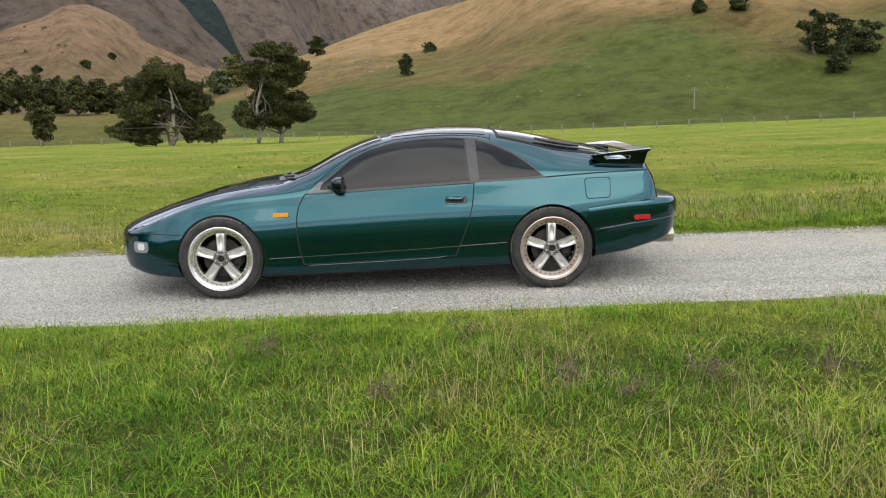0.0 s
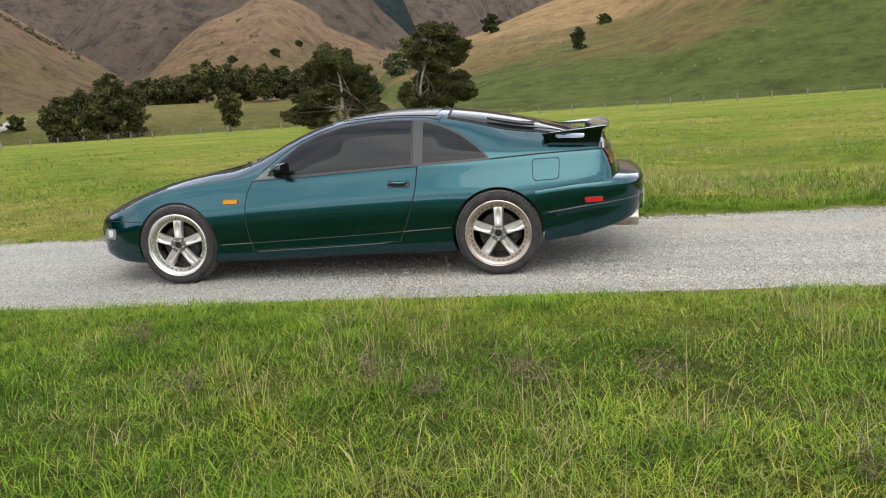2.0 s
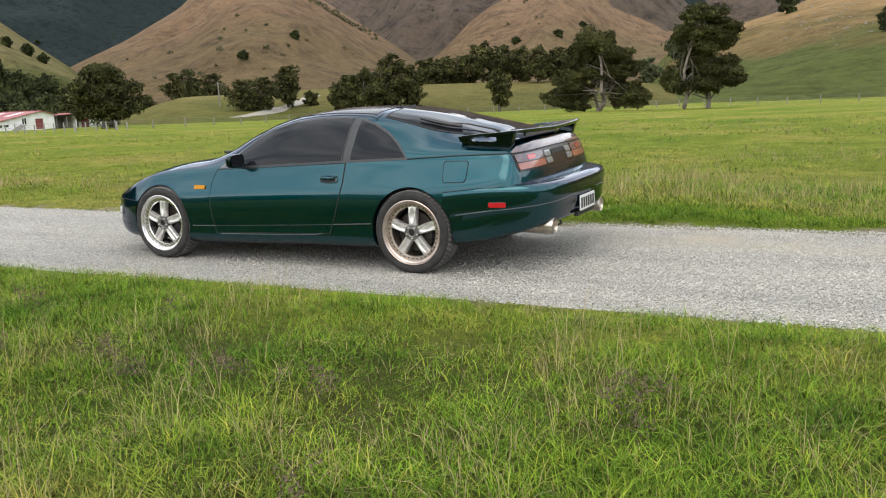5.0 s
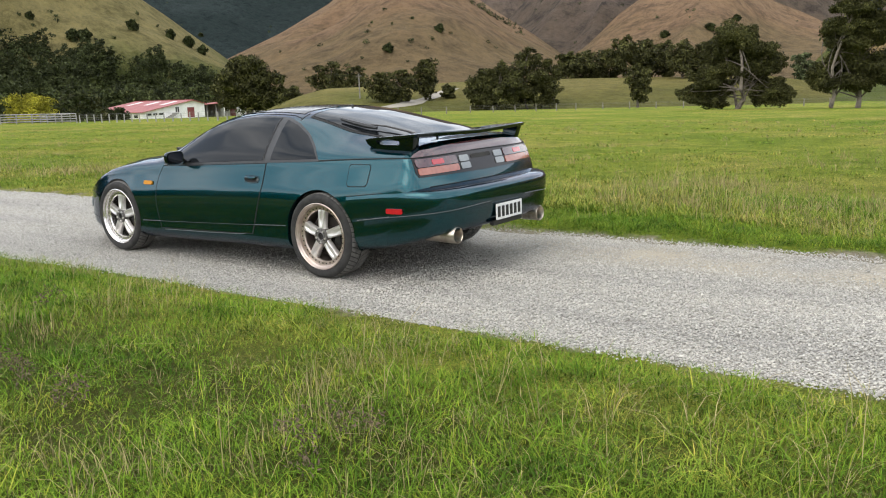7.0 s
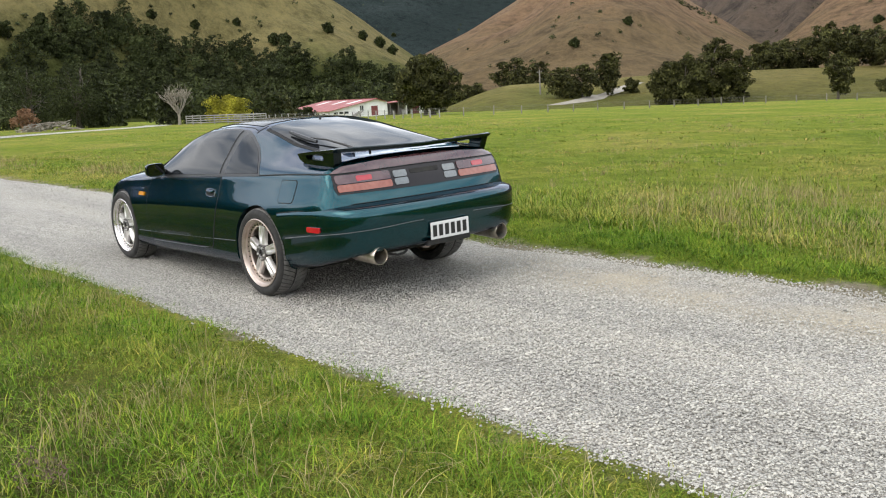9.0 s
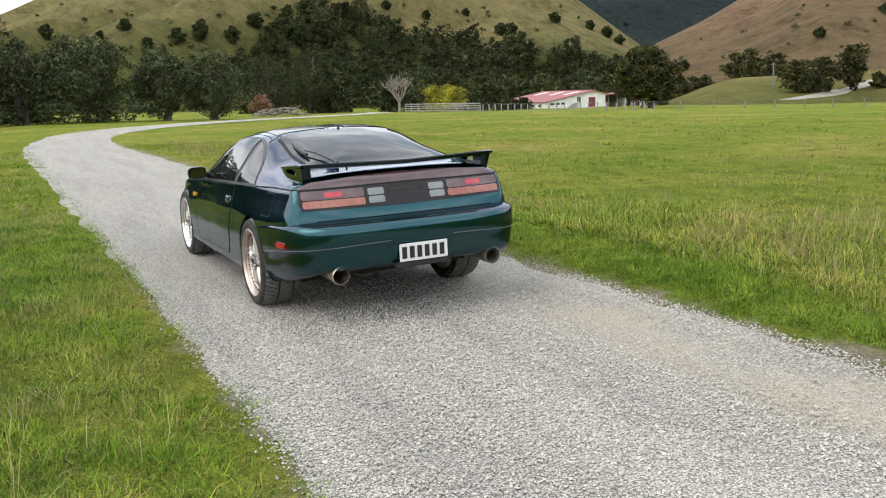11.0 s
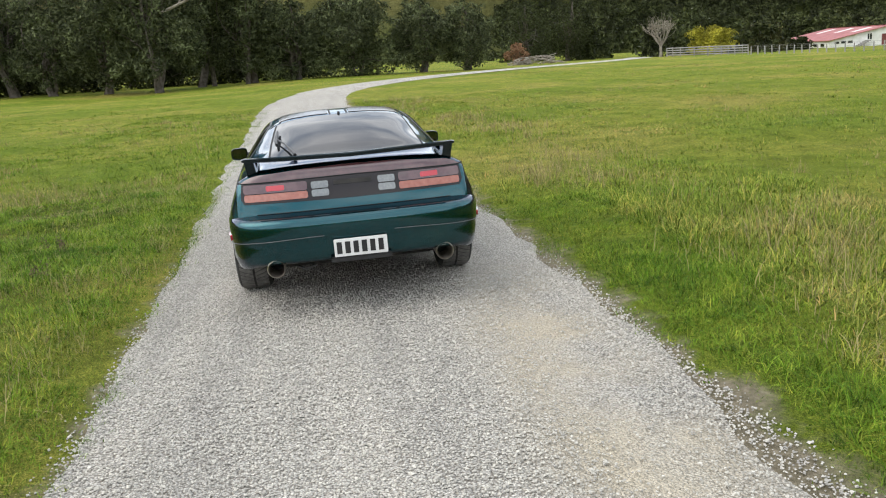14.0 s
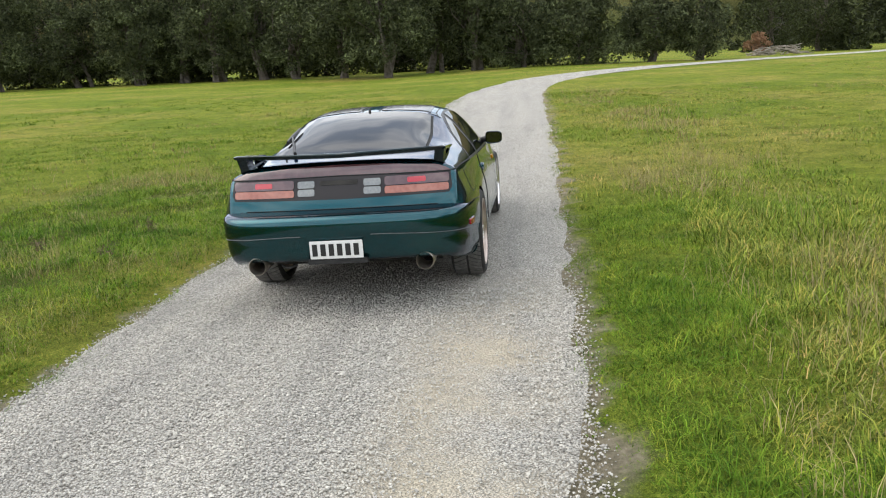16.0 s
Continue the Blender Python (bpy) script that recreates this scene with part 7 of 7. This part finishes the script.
# ---- grass: blades over the verges and the near pasture ----
def blades(n, x0, x1, y0, y1, hgt, wid, seed, lean=0.45, keep=None, short=False):
    r = np.random.default_rng(seed)
    m = max(1, n // 16)
    own = r.integers(0, m, n)
    cx, cy, big = r.uniform(x0, x1, m), r.uniform(y0, y1, m), np.exp(r.normal(0, 0.38, m))
    loose = r.random(n) < 0.35
    spread = (0.026 + 2.2 * wid) * big[own]
    ox, oy = r.normal(0, 1, n) * spread, r.normal(0, 1, n) * spread
    x = np.where(loose, r.uniform(x0, x1, n), cx[own] + ox)
    y = np.where(loose, r.uniform(y0, y1, n), cy[own] + oy)
    d = np.abs(lane_distance(x, y))
    rim = HALF - 0.10 + 0.20 * (y > 0) - 0.16 * (y < 0) * np.clip((4.5 - x) / 2.5, 0, 1) + 0.15 * smooth_noise(x, y, 0.9, 33) + 0.08 * smooth_noise(x, y, 0.3, 34)
    ok = r.random(n) < np.clip((d - rim + 0.20) / 0.22, 0, 1) ** 0.8 + 0.02 * (d > rim - 0.3)
    if keep is not None:
        ok &= keep(x, y, r)
    away = np.where(loose, r.uniform(0, 2 * np.pi, n), np.arctan2(oy, ox))
    clump = np.where(loose, 0.75, np.clip(big[own], 0.5, 1.9))
    x, y, d, away, clump = x[ok], y[ok], d[ok], away[ok], clump[ok]
    n = len(x)
    z = np.where((d < HALF + 0.16) & (x > -30), np.maximum(ground_height(x, y), 0.006 + lane_rise(x)), ground_height(x, y)) - 0.012
    tuft = 0.5 + 0.5 * smooth_noise(x, y, 0.42, seed + 1)
    tall = 0.55 + 0.75 * np.clip(tuft, 0, 1) + 0.35 * smooth_noise(x, y, 2.2, seed + 2)
    tall *= np.clip(0.55 + (d - HALF) / 0.5, 0.45, 1.0)
    h = hgt * np.clip(tall, 0.25, 2) * clump * r.uniform(0.5, 1.3, n)
    a = away + r.normal(0, 0.7, n)
    w = wid * r.uniform(0.6, 1.4, n)
    dx, dy = np.cos(a), np.sin(a)
    px, py = -np.sin(a), np.cos(a)
    bend = h * lean * r.uniform(0.2, 2.2, n)
    if short:
        P = np.stack([np.stack([x - px * w * 0.5, y - py * w * 0.5, z], -1), np.stack([x + px * w * 0.5, y + py * w * 0.5, z], -1), np.stack([x + dx * bend, y + dy * bend, z + h * 0.9], -1)], 1)
        return P.reshape(-1, 3), np.arange(n * 3).reshape(-1, 3)
    P = np.empty((n, 5, 3))
    for k, (s, f, b) in enumerate(((-0.5, 0, 0), (0.5, 0, 0), (-0.38, 0.55, 0.32), (0.38, 0.55, 0.32), (0, 1.0, 1.0))):
        P[:, k, 0], P[:, k, 1] = x + px * w * s + dx * bend * b, y + py * w * s + dy * bend * b
        P[:, k, 2] = z + h * f * np.sqrt(np.clip(1 - (0.5 * bend * b / np.maximum(h, 1e-4)) ** 2, 0.2, 1))
    i = np.arange(n)[:, None] * 5
    F = np.concatenate([i + [0, 1, 3], i + [0, 3, 2], i + [2, 3, 4]], 0)
    return P.reshape(-1, 3), F


def blade_object(name, parts, mat, label, category="grass"):
    V, F, o = [], [], 0
    for v, f in parts:
        V.append(v)
        F.append(f + o)
        o += len(v)
    ob = array_object(name, np.concatenate(V), np.concatenate(F), mat)
    return tagged(ob, label, category, kind="stuff")


blade_object("grass", [
    blades(135000, -4.6, 7.4, -5.4, -1.45, 0.058, 0.0042, 1, 1.0),
    blades(380000, -4.6, 7.4, -5.4, -1.45, 0.042, 0.0058, 6, 1.15, short=True),
    blades(60000, -26, -4.6, -6.0, -1.45, 0.050, 0.010, 2, 0.9, short=True),
    blades(85000, -16, 7.4, -13, -5.4, 0.046, 0.011, 3, 0.9, short=True),
    blades(34000, 7.4, 14, -13, -1.45, 0.050, 0.012, 9, 0.8, short=True),
    blades(26000, -40, -16, -22, -5.0, 0.05, 0.024, 4, 0.7, short=True),
    blades(34000, -1.0, 7.6, 1.45, 2.75, 0.058, 0.0042, 7, 1.0),
    blades(120000, -1.0, 7.6, 1.45, 2.75, 0.040, 0.0054, 8, 1.1, short=True),
], M_blade, "lush green verge grass beside the gravel lane")
blade_object("pasture_grass", [
    blades(29000, -1.0, 7.6, 2.6, 5.0, 0.070, 0.0066, 11, 0.8),
    blades(110000, -1.0, 7.6, 2.6, 5.0, 0.048, 0.0070, 16, 1.0, short=True),
    blades(105000, -26, 9, 5.0, 13.0, 0.044, 0.012, 12, 0.8, short=True),
    blades(70000, -26, -1.0, 1.45, 5.0, 0.052, 0.011, 13, 0.8, short=True),
    blades(40000, -60, 14, 13.0, 42.0, 0.055, 0.030, 14, 0.7, short=True),
    blades(30000, 7.6, 14, 1.45, 9.0, 0.07, 0.014, 15, 0.7, short=True),
], M_pasture, "green pasture grass with dry patches across the lane")


def patchy(cell, level, seed):
    return lambda x, y, r: smooth_noise(x, y, cell, seed) + 0.3 * r.normal(size=len(x)) > level


strip = lambda x, y, r: (np.abs(lane_distance(x, y)) > 2.2) & (smooth_noise(x * 0.5, y, 1.3, 77) + 0.35 * r.normal(size=len(x)) + 0.5 * np.exp(-((np.abs(lane_distance(x, y)) - 3.5) / 0.9) ** 2) > 0.34)
blade_object("dry_stalks", [
    blades(22000, -6.5, 7.0, -5.4, -1.7, 0.14, 0.0026, 21, 0.6, patchy(0.8, 0.25, 71)),
    blades(16000, -5.0, 7.2, -5.4, -1.6, 0.085, 0.0030, 27, 1.3, patchy(0.5, 0.0, 75)),
    blades(26000, -9, 8.5, 1.7, 6.0, 0.15, 0.0042, 22, 0.5, strip),
    blades(24000, -30, 9, 5.0, 16.0, 0.10, 0.006, 23, 0.5, patchy(1.9, 0.20, 72)),
    blades(9000, -26, -7, 1.7, 5.0, 0.14, 0.009, 24, 0.5, strip),
    blades(9000, -26, -4, -9, -1.8, 0.12, 0.008, 25, 0.5, patchy(1.2, 0.25, 73)),
    blades(14000, -60, 14, 16.0, 42.0, 0.10, 0.016, 26, 0.5, patchy(3.0, 0.15, 74)),
], M_straw, "pale dry seed stalks among the grass")

# grey-purple herbs in the verge
HERBS = [(1.19, -3.61), (2.86, -4.41), (0.95, -3.53), (1.6, -3.51), (-0.66, -2.68), (-0.0, -3.45), (0.47, -2.53), (1.67, -3.36), (3.65, -3.35), (3.67, -3.12), (2.21, -3.46)]
hv, hf, off = [], [], 0
rh = np.random.default_rng(12)
for k, (x, y) in enumerate(HERBS):
    z = float(ground_height(x, y))
    cl = [(x + rh.normal() * 0.06, y + rh.normal() * 0.06, z + rh.uniform(0.06, 0.17), 0.05, 0.05, 0.06) for _ in range(rh.integers(4, 8))]
    v, f = leaf_cards(cl, 900, 0.010, 600 + k, hollow=0.2, long=2.2)
    hv.append(v)
    hf.append(f + off)
    off += len(v)
herbs = array_object("herbs", np.concatenate(hv), np.concatenate(hf), M_herb)
tagged(herbs, "grey-purple flowering herbs in the verge", "herbs", kind="stuff")

# broad weeds creeping over the lane's edge
hv, hf, off = [], [], 0
for k in range(60):
    x = rh.uniform(-9, 7.5)
    sgn = rh.choice([-1, 1])
    y = sgn * (HALF + 0.08 + rh.normal() * 0.08)
    cl = [(x + rh.normal() * 0.08, y + rh.normal() * 0.05, 0.008 + float(max(0, ground_height(x, y))), 0.06, 0.05, 0.014) for _ in range(4)]
    v, f = leaf_cards(cl, 260, 0.010, 900 + k, hollow=0.1, long=1.5)
    hv.append(v)
    hf.append(f + off)
    off += len(v)
weeds = array_object("weeds", np.concatenate(hv), np.concatenate(hf), M_blade)
tagged(weeds, "low green weeds creeping over the gravel edge", "weeds", kind="stuff")


# ---- loose gravel ----
def stones(n, x0, x1, y0, y1, rad, seed, keep):
    r = np.random.default_rng(seed)
    x, y = r.uniform(x0, x1, n), r.uniform(y0, y1, n)
    ok = keep(x, y, r)
    x, y = x[ok], y[ok]
    n = len(x)
    s = rad * np.exp(r.normal(0, 0.24, n))
    base = np.array([(1, 0, 0), (-1, 0, 0), (0, 1, 0), (0, -1, 0), (0, 0, 1), (0, 0, -1)], float)
    P = base[None] * r.uniform(0.65, 1.25, (n, 6, 1)) + r.normal(0, 0.12, (n, 6, 3))
    q = r.normal(size=(n, 4))
    q /= np.linalg.norm(q, axis=1)[:, None]
    w, a, b, c = q.T
    R = np.stack([np.stack([1 - 2 * (b * b + c * c), 2 * (a * b - c * w), 2 * (a * c + b * w)], -1), np.stack([2 * (a * b + c * w), 1 - 2 * (a * a + c * c), 2 * (b * c - a * w)], -1), np.stack([2 * (a * c - b * w), 2 * (b * c + a * w), 1 - 2 * (a * a + b * b)], -1)], 1)
    P = np.einsum("nij,nkj->nki", R, P) * s[:, None, None]
    P[:, :, 2] *= 0.72
    z = 0.004 + 0.25 * s + np.maximum(0, np.where(np.abs(lane_distance(x, y)) > HALF - 0.1, ground_height(x, y), 0))
    P += np.stack([x, y, z], -1)[:, None]
    F = np.array([(0, 2, 4), (2, 1, 4), (1, 3, 4), (3, 0, 4), (2, 0, 5), (1, 2, 5), (3, 1, 5), (0, 3, 5)])
    return P.reshape(-1, 3), (np.arange(n)[:, None, None] * 6 + F[None]).reshape(-1, 3)


def on_lane(x, y, r):
    d = lane_distance(x, y)
    worn = np.exp(-((d - 0.95) / 0.28) ** 2) * np.clip(0.55 + 0.6 * smooth_noise(x, y, 1.1, 55), 0, 0.9) * np.clip((x - 1.0) / 2, 0.25, 1)
    return (np.abs(d) < HALF - 0.10 + 0.03 * (d > 0) + 0.035 * r.normal(size=len(x))) & (r.random(len(x)) > worn)


blade_object("loose_gravel", [
    stones(64000, 1.8, 7.2, -1.9, 1.9, 0.0064, 41, on_lane),
    stones(20000, -4.0, 1.8, -1.9, 1.9, 0.0062, 42, on_lane),
    stones(6000, -12.0, -4.0, -1.9, 1.9, 0.0085, 43, on_lane),
], M_stone, "loose pale grey crushed stones on the lane", "gravel")
